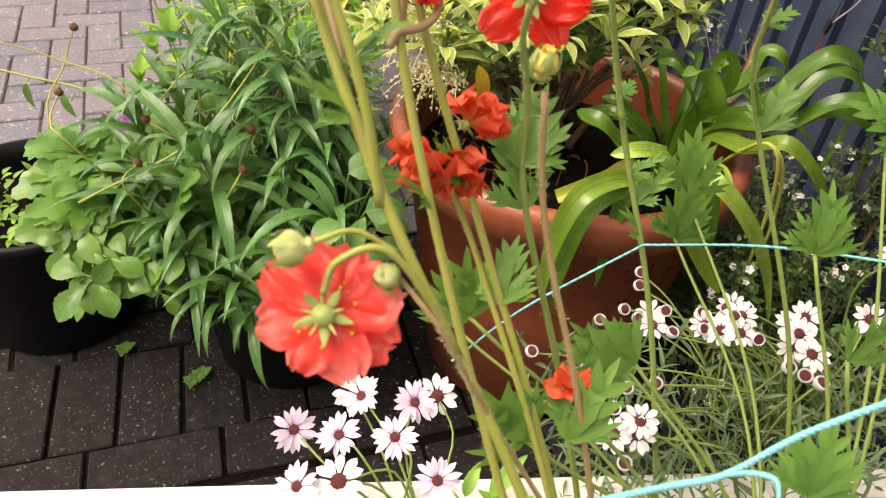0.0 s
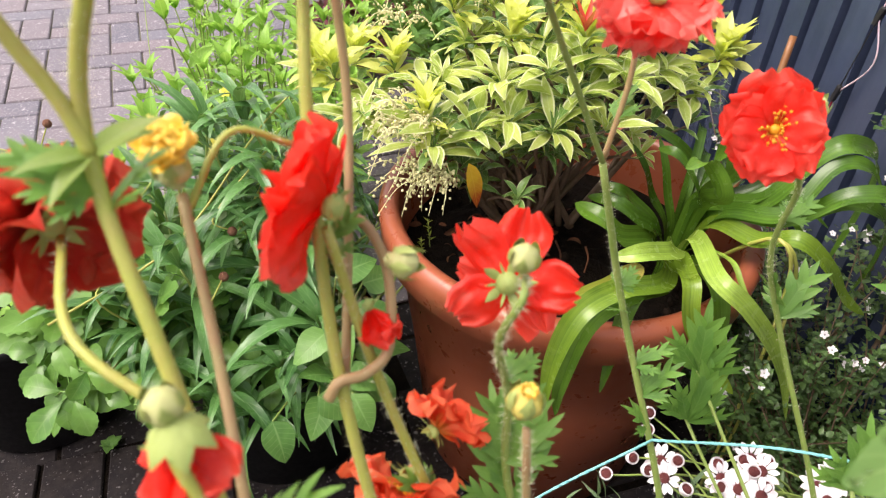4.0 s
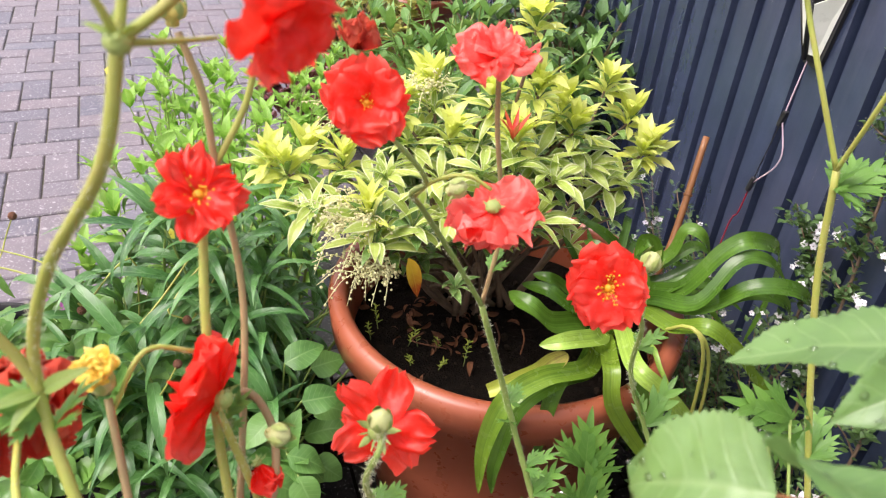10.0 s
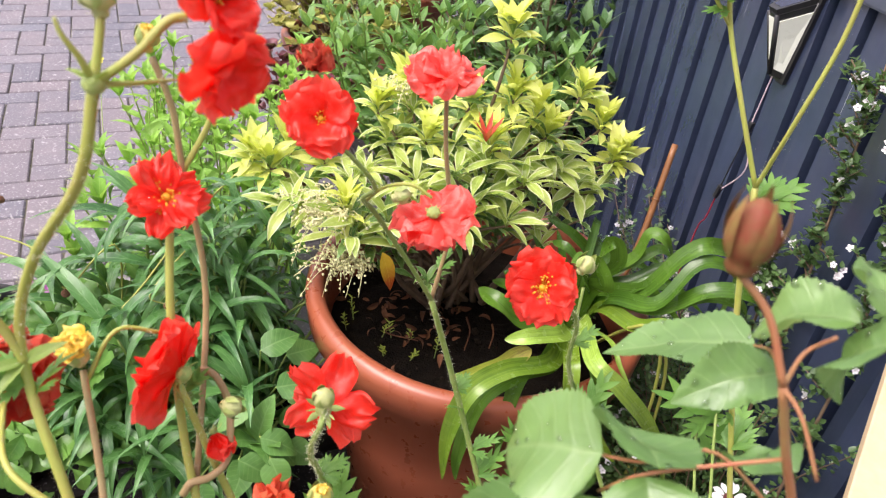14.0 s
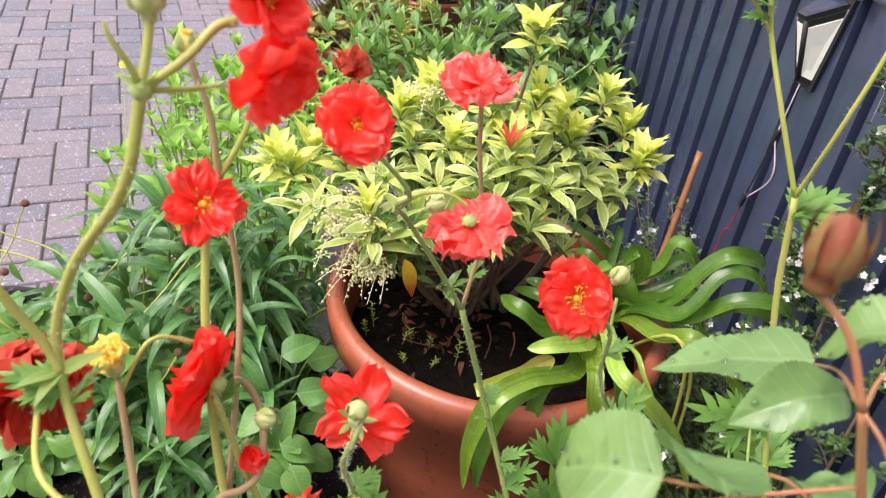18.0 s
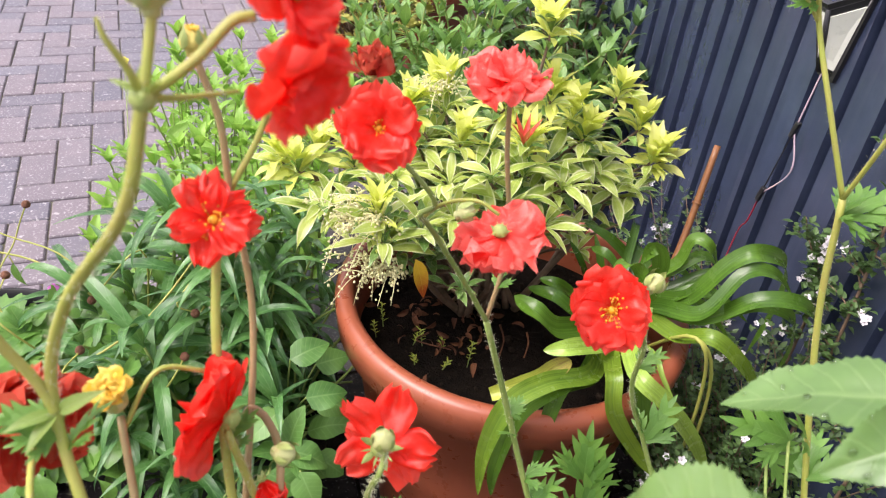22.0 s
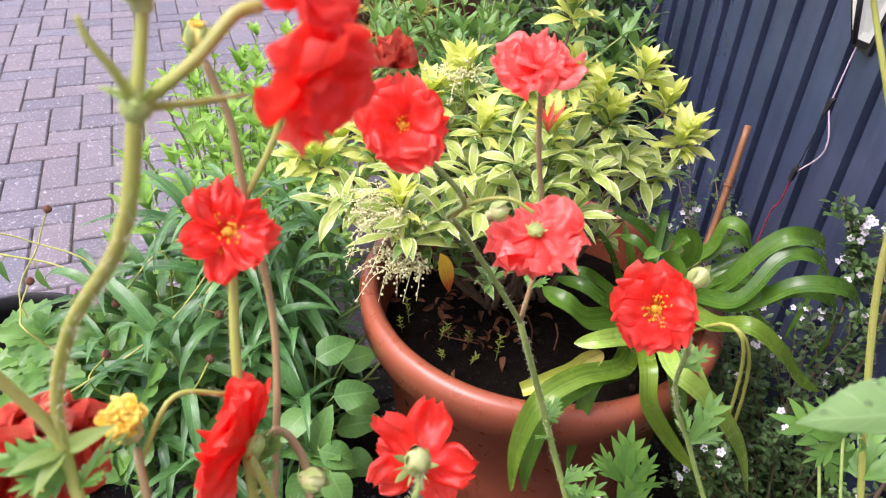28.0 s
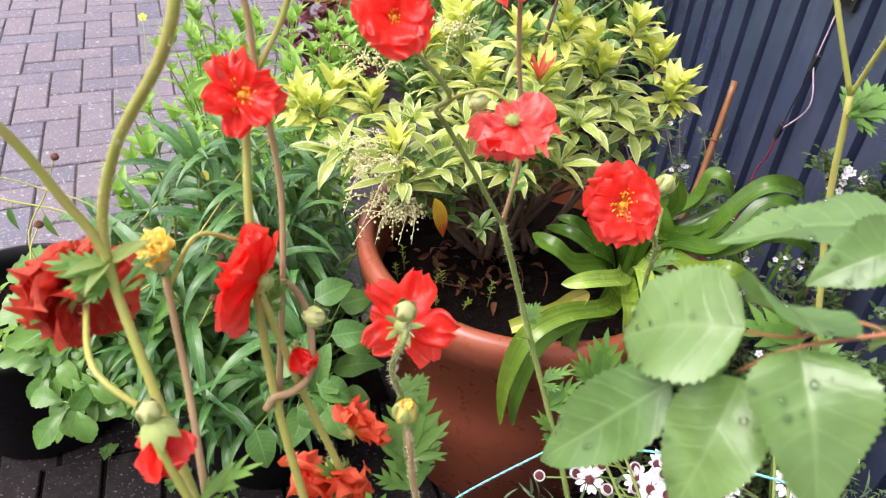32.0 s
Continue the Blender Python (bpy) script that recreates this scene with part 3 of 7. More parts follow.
def build_fence():
    fence = thing("fence", fence_at(0, 0), "low blue-grey ribbed metal sheet fence with scratches and a grey capping", "fence", kind="structure")
    pitch, deep = 0.0815, 0.018
    marks = ((0.0, 0.0), (0.034, 0.0), (0.042, 0.5), (0.0665, 0.5), (0.068, 1.2), (0.0735, 1.2), (0.0750, 0.0))
    sheet, s = [], -0.20 - 0.012 - 8 * 0.0815
    for panel in range(5):
        verts, faces, uvs = [], [], []
        for k in range(12):
            for a, d in marks:
                for z in (0.01, FTOP):
                    verts.append(tuple(fence_at(s + a, z, -deep * d)))
                    uvs.append((a, z))
            s += pitch
        for z in (0.01, FTOP):
            verts.append(tuple(fence_at(s + 0.006, z, 0.0015)))
            uvs.append((0, z))
        n = len(verts) // 2
        for i in range(n - 1):
            faces.append((2 * i, 2 * i + 1, 2 * i + 3, 2 * i + 2))
        me = mesh_of("sheet", verts, faces, FENCE, uvs, smooth=False)
        ob = put("sheet", me, fence)
        so = ob.modifiers.new("thickness", "SOLIDIFY")
        so.thickness, so.offset = 0.0016, -1
    cap = box_bm(0.040, 5.2, 0.020, 0.004)
    put("capping", bm_mesh("capping", cap, CAP), fence, Matrix.Translation(fence_at(1.75, FTOP + 0.011, -0.012)) @ Matrix.Rotation(-FENCE_TURN, 4, "Z"))
    for z in (0.3, 0.8):
        rail = box_bm(0.03, 5.2, 0.04, 0.003)
        put("rail", bm_mesh("rail", rail, FENCE), fence, Matrix.Translation(fence_at(1.75, z, -0.052)) @ Matrix.Rotation(-FENCE_TURN, 4, "Z"))
    return fence


fence = build_fence()


# ---- pots ----
def lathe(profile, sides=64, closed=False):
    verts, faces, uvs = [], [], []
    n = len(profile)
    for i, (r, z) in enumerate(profile):
        for k in range(sides):
            a = 2 * math.pi * k / sides
            verts.append((r * math.cos(a), r * math.sin(a), z))
            uvs.append((k / sides, i / n))
    for i in range(n - 1):
        for k in range(sides):
            j = (k + 1) % sides
            faces.append((i * sides + k, i * sides + j, (i + 1) * sides + j, (i + 1) * sides + k))
    if closed:
        faces.append(tuple(range(sides))[::-1])
    return verts, faces, uvs


def ball(r, squash=1.0, sides=10, rings=6):
    return lathe([(max(0.0002, r * math.sin(math.pi * i / rings)), -r * squash * math.cos(math.pi * i / rings)) for i in range(rings + 1)], sides)


def rounded_rim(r, top, wide, tall, inner):
    """Points of a rolled rim from its lower outer edge over the top to the inner wall."""
    pts = [(r - 0.012, top - tall - 0.004), (r - 0.004, top - tall)]
    for k in range(9):
        a = math.pi * k / 8
        pts.append((r - wide / 2 + wide / 2 * math.cos(a), top - wide * 0.55 + wide * 0.55 * math.sin(a)))
    pts.append((inner, top - tall))
    return pts


def soil_disc(r, z, seed, amp=0.012):
    rnd = random.Random(seed)
    verts, faces, uvs = [(0, 0, z)], [], [(0.5, 0.5)]
    rings, sides = 12, 40
    for i in range(1, rings + 1):
        for k in range(sides):
            a, q = 2 * math.pi * k / sides, r * i / rings
            x, y = q * math.cos(a), q * math.sin(a)
            verts.append((x, y, z + (noise.noise((x * 30, y * 30, seed)) * amp + rnd.uniform(-1, 1) * amp * 0.25) * (1 if i < rings else 0)))
            uvs.append((x, y))
    for k in range(sides):
        faces.append((0, 1 + k, 1 + (k + 1) % sides))
    for i in range(rings - 1):
        for k in range(sides):
            j = (k + 1) % sides
            faces.append((1 + i * sides + k, 1 + (i + 1) * sides + k, 1 + (i + 1) * sides + j, 1 + i * sides + j))
    return verts, faces, uvs


def terracotta_pot(at, r, h, label, soil_z, seed):
    pot = thing("plant_pot", at, label, "plant pot")
    prof = [(0.001, 0.0), (r * 0.66, 0.0), (r * 0.69, 0.006), (r * 0.80, h * 0.5), (r * 0.90, h - 0.062)]
    prof += rounded_rim(r, h, 0.030, 0.055, r - 0.034) + [(r * 0.84, h * 0.7), (r * 0.7, h * 0.3)]
    put("body", joined("body", [lathe(prof, 96)], TERRACOTTA), pot, Matrix.Translation(at))
    put("soil", joined("soil", [soil_disc(r * 0.86, soil_z, seed)], SOIL), pot, Matrix.Translation(at), "dark damp potting soil")
    rnd, clods = random.Random(seed + 40), []
    for k in range(260):
        a, q, s = rnd.uniform(0, 6.28), r * 0.82 * rnd.random() ** 0.5, 0.0015 + 0.006 * rnd.random() ** 3
        clods.append(moved(ball(s, 0.6, 6, 4), Matrix.Translation((q * math.cos(a), q * math.sin(a), soil_z + 0.004)) @ Matrix.Rotation(rnd.uniform(0, 3), 4, (rnd.random(), rnd.random(), 0.3))))
    tagged(put("grit", joined("grit", clods, CLOD, False), pot, Matrix.Translation(at)), kind="stuff")
    return pot


def black_pot(at, r, h, label, seed):
    pot = thing("nursery_pot", at, label, "plant pot")
    prof = [(0.001, 0.0), (r * 0.8, 0.0), (r * 0.82, 0.005), (r * 0.95, h - 0.03), (r * 0.96, h - 0.028), (r, h - 0.026), (r + 0.003, h - 0.004), (r, h), (r - 0.006, h), (r - 0.009, h - 0.03), (r * 0.88, h * 0.6)]
    put("body", joined("body", [lathe(prof, 64)], BLACKPOT), pot, Matrix.Translation(at))
    put("soil", joined("soil", [soil_disc(r * 0.90, h * 0.80, seed)], SOIL), pot, Matrix.Translation(at), "dark potting soil")
    return pot


POT = (0.534, 0.806, 0.0)
POT_R, POT_H, POT_SOIL = 0.268, 0.475, 0.385
terracotta_pot(POT, POT_R, POT_H, "large round terracotta-coloured plastic pot with a rolled rim", POT_SOIL, 3)
black_pot((0.125, 0.935, 0), 0.165, 0.26, "black plastic nursery pot full of long-leaved perennials", 5)
black_pot((-0.262, 1.13, 0), 0.165, 0.26, "black plastic nursery pot with low creeping plants", 6)
terracotta_pot((0.80, 2.62, 0), 0.20, 0.28, "weathered terracotta pot with a bronze-leaved perennial on the paving", 0.22, 8)
terracotta_pot((1.22, 2.95, 0), 0.20, 0.36, "tall terracotta pot behind the flower pots", 0.30, 9)


# ---- leafy plants ----
def sprig(parent, base, tip, n, meshes, stem_mat, r, spread=0.9, size=1.0, rnd=random, start=0.3, rosette=0, names="leaf", bend=0.15, flat=0.0):
    """A leafy shoot: a thin stem and leaves up it, the last ones as a tuft round its tip."""
    base, tip = Vector(base), Vector(tip)
    mid = base.lerp(tip, 0.55) + Vector((rnd.uniform(-1, 1), rnd.uniform(-1, 1), rnd.uniform(0.0, 1))) * (tip - base).length * bend
    line = spline([base, mid, tip], 6)
    stem_piece = tube(line, r, r * 0.55, 6)
    out = []
    for k in range(n):
        t = start + (1 - start) * (k + 0.5) / n if not rosette else start + (1 - start) * min(1, k / max(1, n - rosette))
        p = Vector(line[min(len(line) - 1, int(t * (len(line) - 1)))])
        a = k * 2.4 + rnd.uniform(-0.4, 0.4)
        lift = rnd.uniform(0.1, 0.6) if t < 0.98 else rnd.uniform(0.5, 1.6)
        w = Vector((math.cos(a), math.sin(a), lift - flat)) * spread + (tip - mid).normalized() * (0.5 if t > 0.9 else 0.2)
        out.append((rnd.choice(meshes), aim(p, w, rnd.uniform(-0.3, 0.3), size * rnd.uniform(0.75, 1.1) * (1.0 if t < 0.98 else rnd.uniform(0.7, 1.0)))))
    return stem_piece, out


def place_leaves(parent, leaves, limit=300, name="leaf"):
    """The first leaves up to the limit as objects, the rest as one mesh."""
    for me, m in leaves[:limit]:
        put(name, me, parent, m)
    rest = leaves[limit:]
    if rest:
        vs, fs, us, off, mats = [], [], [], 0, []
        midx = []
        for me, m in rest:
            co = np.empty(len(me.vertices) * 3)
            me.vertices.foreach_get("co", co)
            a = np.array(m)
            vs.append(co.reshape(-1, 3) @ a[:3, :3].T + a[:3, 3])
            uv = np.empty(len(me.loops) * 2)
            me.uv_layers[0].data.foreach_get("uv", uv)
            uv = uv.reshape(-1, 2)
            vu = np.zeros((len(me.vertices), 2))
            mt = me.materials[0]
            if mt not in mats:
                mats.append(mt)
            for p in me.polygons:
                fs.append(tuple(i + off for i in p.vertices))
                midx.append(mats.index(mt))
                for li in p.loop_indices:
                    vu[me.loops[li].vertex_index] = uv[li]
            us.append(vu)
            off += len(me.vertices)
        me = mesh_of("foliage", np.vstack(vs), fs, mats, np.vstack(us))
        me.polygons.foreach_set("material_index", midx)
        tagged(put("foliage", me, parent), kind="stuff")


# variegated shrub in the big pot
LIME_LEAVES = leaf_meshes("lime_leaf", 8, LIME, length=0.052, width=0.0155, shape="spoon", droop=0.7, fold=0.28, wave=0.12)
PIERIS_LEAVES = leaf_meshes("variegated_leaf", 8, PIERIS, length=0.064, width=0.0155, shape="spoon", droop=0.8, fold=0.20, wave=0.1)
PIERIS_GREEN = leaf_meshes("green_leaf", 5, PIERIS_DARK, length=0.062, width=0.0160, shape="spoon", droop=0.9, fold=0.22, wave=0.1)


def build_pieris():
    rnd = random.Random(11)
    base = Vector((0.53, 0.90, POT_SOIL))
    shrub = thing("shrub", base, "variegated evergreen shrub with lime-yellow young shoots and faded cream flower tassels", "shrub")
    # tips of the main shoots: place, and how bright the young tuft is
    tips = [(p, 1) for p in ((0.231, 1.016, 0.602), (0.286, 1.028, 0.601), (0.333, 0.837, 0.620), (0.419, 0.984, 0.683), (0.478, 1.005, 0.730), (0.558, 0.887, 0.833), (0.587, 0.869, 0.740), (0.522, 0.821, 0.693), (0.650, 0.868, 0.691),
            (0.757, 0.963, 0.719), (0.781, 0.917, 0.663), (0.818, 0.864, 0.624), (0.775, 0.875, 0.627), (0.330, 0.973, 0.605), (0.459, 0.874, 0.685), (0.530, 0.908, 0.727), (0.466, 1.026, 0.685), (0.639, 0.907, 0.702), (0.251, 0.986, 0.597))]
    tips += [(p, 0) for p in ((0.380, 0.905, 0.618), (0.663, 0.849, 0.627), (0.575, 0.785, 0.644), (0.467, 0.805, 0.659), (0.289, 0.948, 0.585), (0.312, 0.841, 0.579), (0.418, 0.827, 0.656), (0.493, 0.779, 0.639), (0.534, 0.764, 0.615), (0.383, 0.810, 0.607),
             (0.324, 0.798, 0.577), (0.492, 0.887, 0.672), (0.409, 0.944, 0.642), (0.572, 0.838, 0.662), (0.700, 0.849, 0.603), (0.745, 0.847, 0.589), (0.304, 0.905, 0.579), (0.476, 0.962, 0.684), (0.561, 0.918, 0.679), (0.651, 0.870, 0.647), (0.350, 0.919, 0.604),
             (0.441, 0.963, 0.658), (0.468, 0.772, 0.610), (0.345, 0.818, 0.598), (0.525, 0.799, 0.660), (0.427, 0.798, 0.618), (0.266, 0.918, 0.585))]
    stems, leaves = [], []
    for tip, young in tips:
        tip = Vector(tip) + Vector((rnd.uniform(-1, 1), rnd.uniform(-1, 1), rnd.uniform(-1, 1))) * 0.012
        root = base + Vector((rnd.uniform(-0.05, 0.05), rnd.uniform(-0.05, 0.05), 0))
        fork = root.lerp(tip, 0.5) + Vector((0, 0, 0.02))
        stems.append(tube(spline([root, root.lerp(fork, 0.5) + Vector((rnd.uniform(-0.02, 0.02), rnd.uniform(-0.02, 0.02), 0)), fork], 5), 0.006, 0.0035, 6))
        old = PIERIS_LEAVES + PIERIS_GREEN if rnd.random() < 0.6 else PIERIS_GREEN
        st, lv = sprig(shrub, fork, tip, 13, old, None, 0.0032, 1.0, rnd.uniform(0.75, 1.0), rnd, 0.3, 5, flat=0.15)
        stems.append(st)
        leaves += lv
        lean = Vector((rnd.uniform(-0.5, 0.5), rnd.uniform(-0.7, 0.2), 0))
        for k in range(25 if young else 9):
            a = k * 2.4 + rnd.uniform(-0.4, 0.4)
            inner = k < 14
            w = Vector((math.cos(a), math.sin(a), rnd.uniform(0.7, 3.4) if inner else rnd.uniform(0.0, 0.9))) if young else Vector((math.cos(a), math.sin(a), rnd.uniform(-0.1, 0.8)))
            leaves.append((rnd.choice(LIME_LEAVES if young and (inner or rnd.random() < 0.75) else PIERIS_LEAVES), aim(tip + Vector((0, 0, rnd.uniform(0, 0.014) if inner else -0.006)), w + lean, rnd.uniform(-0.5, 0.5), rnd.uniform(0.8, 1.25) if inner else rnd.uniform(0.7, 1.1))))
        if rnd.random() < 0.6:
            side = fork + Vector((rnd.uniform(-0.07, 0.07), rnd.uniform(-0.09, 0.04), rnd.uniform(-0.02, 0.05)))
            st, lv = sprig(shrub, root.lerp(fork, 0.7), side, 9, PIERIS_GREEN if rnd.random() < 0.7 else PIERIS_LEAVES, None, 0.0025, 1.0, 0.85, rnd, 0.5, 6)
            stems.append(st)
            leaves += lv
    put_each("branch", stems, WOODY, shrub)
    eye = Vector((0.07, 0.06, 1.1))
    leaves.sort(key=lambda l: (l[1].translation - eye).length)
    place_leaves(shrub, leaves)
    # one dying leaf hanging over the soil, one scarlet young tuft
    big = leaf_meshes("dying_leaf", 1, ORANGE, length=0.060, width=0.021, shape="lance", droop=0.3)[0]
    put("dying_leaf", big, shrub, aim((0.352, 0.758, 0.592), (0.25, -0.1, -1), 2.6, 1.1, up=(0.2, 1, 0.2)), "leaf turned orange and red at its tip")
    tuft = leaf_meshes("red_leaf", 2, SCARLET_LEAF, length=0.038, width=0.008, shape="lance", droop=0.3)
    for k in range(11):
        put("red_leaf", tuft[k % 2], shrub, aim((0.500, 0.788, 0.727), (math.cos(k * 0.9) * 0.6, math.sin(k * 0.9) * 0.6, 1), 0, 1.0), "scarlet young leaf")
    for k, (a, b, c) in enumerate((((0.515, 0.793, 0.416), (0.508, 0.763, 0.412), (0.487, 0.735, 0.403)), ((0.541, 0.755, 0.426), (0.531, 0.731, 0.427), (0.517, 0.714, 0.418)), ((0.400, 0.800, 0.421), (0.379, 0.792, 0.417), (0.416, 0.752, 0.425)))):
        stem("root", shrub, [a, b, c], 0.0016, 0.0010, DRYLEAF, label="thin bare root")
    # faded flower tassels: cream beads on drooping threads
    for j, (cx, cy, cz) in enumerate(((0.275, 0.80, 0.60), (0.29, 0.765, 0.545), (0.43, 0.93, 0.72), (0.33, 0.98, 0.66))):
        pieces = []
        for s in range(44 if j < 2 else 12):
            top = Vector((cx + rnd.uniform(0, 0.05), cy + rnd.uniform(0, 0.05), cz + 0.02))
            end = top + Vector((rnd.uniform(-0.055, 0.025), rnd.uniform(-0.045, 0.03), rnd.uniform(-0.045, 0.025)))
            line = spline([top, top.lerp(end, 0.5) + Vector((0, 0, 0.012)), end], 5)
            pieces.append(tube(line, 0.0007, 0.0005, 4))
            for q in range(9):
                p = Vector(line[min(len(line) - 1, 1 + q * (len(line) - 1) // 9)]) + Vector((rnd.uniform(-1, 1), rnd.uniform(-1, 1), rnd.uniform(-1, 0.3))) * 0.006
                rr = rnd.uniform(0.0012, 0.0023)
                pieces.append(moved(lathe([(0.0001, -rr), (rr * 0.8, -rr * 0.6), (rr, 0), (rr * 0.75, rr * 0.7), (0.0002, rr)], 7), Matrix.Translation(p)))
        put("flower_tassel", joined("flower_tassel", pieces, TASSEL), shrub, None, "faded cream flower tassel")


TASSEL = plain_mat("cream_beads", (0.70, 0.64, 0.36), (0.56, 0.55, 0.27), 0.5, 200, 0.1)
build_pieris()


# strap-leaved plant in the front of the big pot
def ribbon(line, widths, nrm0, material, name, parent, label="", cup=0.22):
    """A strap leaf along a line, slightly channelled."""
    line = np.asarray(line, float)
    tang = np.gradient(line, axis=0)
    tang /= np.linalg.norm(tang, axis=1)[:, None]
    verts, faces, uvs = [], [], []
    side0 = np.array(nrm0, float)
    n = len(line)
    cols = (-1, -0.5, 0, 0.5, 1)
    for i in range(n):
        side = side0 - tang[i] * (side0 @ tang[i])
        side /= np.linalg.norm(side) + 1e-9
        side0 = 0.8 * side + 0.2 * np.array(nrm0, float)
        up = np.cross(side, tang[i])
        t = i / (n - 1)
        w = widths * min(1, 0.7 + 1.2 * t) * (max(0.0, 1 - max(0, (t - 0.6) / 0.4) ** 2)) ** 0.6
        w = max(w, 0.0012)
        for c in cols:
            verts.append(line[i] + side * c * w / 2 + up * (abs(c) ** 1.5) * w * cup)
            uvs.append((0.5 + c / 2, t))
    m = len(cols)
    for i in range(n - 1):
        for k in range(m - 1):
            faces.append((i * m + k, i * m + k + 1, (i + 1) * m + k + 1, (i + 1) * m + k))
    return put(name, mesh_of(name, verts, faces, material, uvs), parent, None, label)


def build_strap():
    base = Vector((0.660, 0.722, POT_SOIL + 0.005))
    plant = thing("strap_leaved_plant", base, "lily-like plant with long arching glossy green strap leaves, some yellowing", "potted plant")
    rs = random.Random(19)

    def blade(wide, *pts, mat=STRAP, label="", name="strap_leaf", cup=0.16, rooted=True):
        """One leaf from the heart of the plant through the points to its tip."""
        pts = [Vector(p) for p in pts]
        if rooted:
            way = pts[0] - base
            pts = [base + Vector((way.x, way.y, 0)) * 0.10, base + way * 0.40 + Vector((0, 0, 0.055 if pts[0].z > 0.515 else 0.025))] + pts
        way = pts[-1] - pts[0]
        side = Vector((way.y, -way.x, 0.0))
        side = side.normalized() if side.length > 0.03 else Vector((0.9, -0.4, 0))
        side.z = 0.8 * side.y
        ribbon(spline(pts, 7), wide, side + Vector((0, 0, rs.uniform(-0.2, 0.2))), mat, name, plant, label, cup)

    # into the pot, towards the shrub
    blade(0.032, (0.534, 0.679, 0.500), (0.503, 0.684, 0.530), (0.489, 0.726, 0.530))
    blade(0.022, (0.576, 0.711, 0.500), (0.550, 0.724, 0.520), (0.531, 0.761, 0.510))
    blade(0.020, (0.594, 0.741, 0.500), (0.560, 0.734, 0.530), (0.542, 0.753, 0.530))
    blade(0.018, (0.637, 0.764, 0.490), (0.611, 0.759, 0.540), (0.597, 0.777, 0.570))
    blade(0.016, (0.649, 0.747, 0.500), (0.643, 0.759, 0.540), (0.643, 0.783, 0.570))
    blade(0.017, (0.705, 0.767, 0.520), (0.670, 0.780, 0.560), (0.634, 0.801, 0.580))
    # over the rim in front
    blade(0.026, (0.571, 0.623, 0.510), (0.507, 0.600, 0.540), (0.475, 0.615, 0.530), mat=PALE, label="pale folded strap leaf")
    blade(0.025, (0.534, 0.587, 0.500), (0.451, 0.563, 0.530), (0.398, 0.552, 0.520), (0.378, 0.552, 0.450), (0.381, 0.555, 0.360), mat=STRAP_YELLOW, label="yellowing strap leaf")
    blade(0.022, (0.540, 0.592, 0.490), (0.470, 0.565, 0.515), (0.420, 0.560, 0.490), (0.402, 0.560, 0.400), (0.405, 0.562, 0.340))
    blade(0.021, (0.523, 0.587, 0.500), (0.478, 0.566, 0.515), (0.464, 0.559, 0.470), (0.458, 0.556, 0.370))
    blade(0.022, (0.560, 0.580, 0.510), (0.542, 0.553, 0.520), (0.542, 0.535, 0.480), (0.592, 0.522, 0.400), (0.622, 0.508, 0.360), mat=STRAP_YELLOW, label="yellowing strap leaf")
    blade(0.023, (0.569, 0.546, 0.530), (0.589, 0.515, 0.510), (0.639, 0.505, 0.450), (0.684, 0.501, 0.380), (0.712, 0.486, 0.300), mat=PALE, label="pale twisted strap leaf")
    blade(0.023, (0.590, 0.565, 0.500), (0.586, 0.540, 0.480), (0.612, 0.541, 0.400))
    blade(0.008, (0.638, 0.599, 0.500), (0.631, 0.562, 0.490), (0.648, 0.535, 0.450), mat=PALE)
    # towards the fence
    blade(0.022, (0.692, 0.593, 0.560), (0.735, 0.587, 0.620), (0.775, 0.578, 0.620), (0.833, 0.583, 0.570))
    blade(0.023, (0.708, 0.594, 0.550), (0.739, 0.557, 0.600), (0.789, 0.535, 0.600), (0.845, 0.541, 0.550), (0.891, 0.558, 0.470))
    blade(0.023, (0.675, 0.600, 0.520), (0.686, 0.555, 0.550), (0.731, 0.535, 0.510), (0.773, 0.531, 0.460), (0.824, 0.526, 0.420), mat=STRAP_YELLOW, label="yellowing strap leaf")
    blade(0.025, (0.705, 0.635, 0.550), (0.734, 0.612, 0.620), (0.762, 0.599, 0.640), (0.831, 0.609, 0.600), (0.870, 0.630, 0.500), (0.855, 0.627, 0.420))
    blade(0.021, (0.697, 0.595, 0.550), (0.753, 0.570, 0.580), (0.820, 0.561, 0.550), (0.864, 0.575, 0.470), (0.861, 0.580, 0.400))
    blade(0.028, (0.644, 0.649, 0.560), (0.622, 0.666, 0.600), (0.589, 0.663, 0.600))
    blade(0.024, (0.686, 0.683, 0.570), (0.669, 0.683, 0.610), (0.663, 0.697, 0.570))
    blade(0.018, (0.723, 0.689, 0.570), (0.736, 0.686, 0.610), (0.755, 0.667, 0.600), (0.807, 0.683, 0.520))
    blade(0.018, (0.726, 0.689, 0.560), (0.759, 0.682, 0.580), (0.790, 0.669, 0.560))
    blade(0.019, (0.723, 0.682, 0.530), (0.757, 0.675, 0.550), (0.775, 0.659, 0.570))
    blade(0.018, (0.725, 0.672, 0.520), (0.764, 0.664, 0.540))
    blade(0.021, (0.640, 0.680, 0.540), (0.610, 0.700, 0.590), (0.600, 0.730, 0.590))
    blade(0.019, (0.690, 0.660, 0.530), (0.720, 0.640, 0.560), (0.760, 0.640, 0.550))
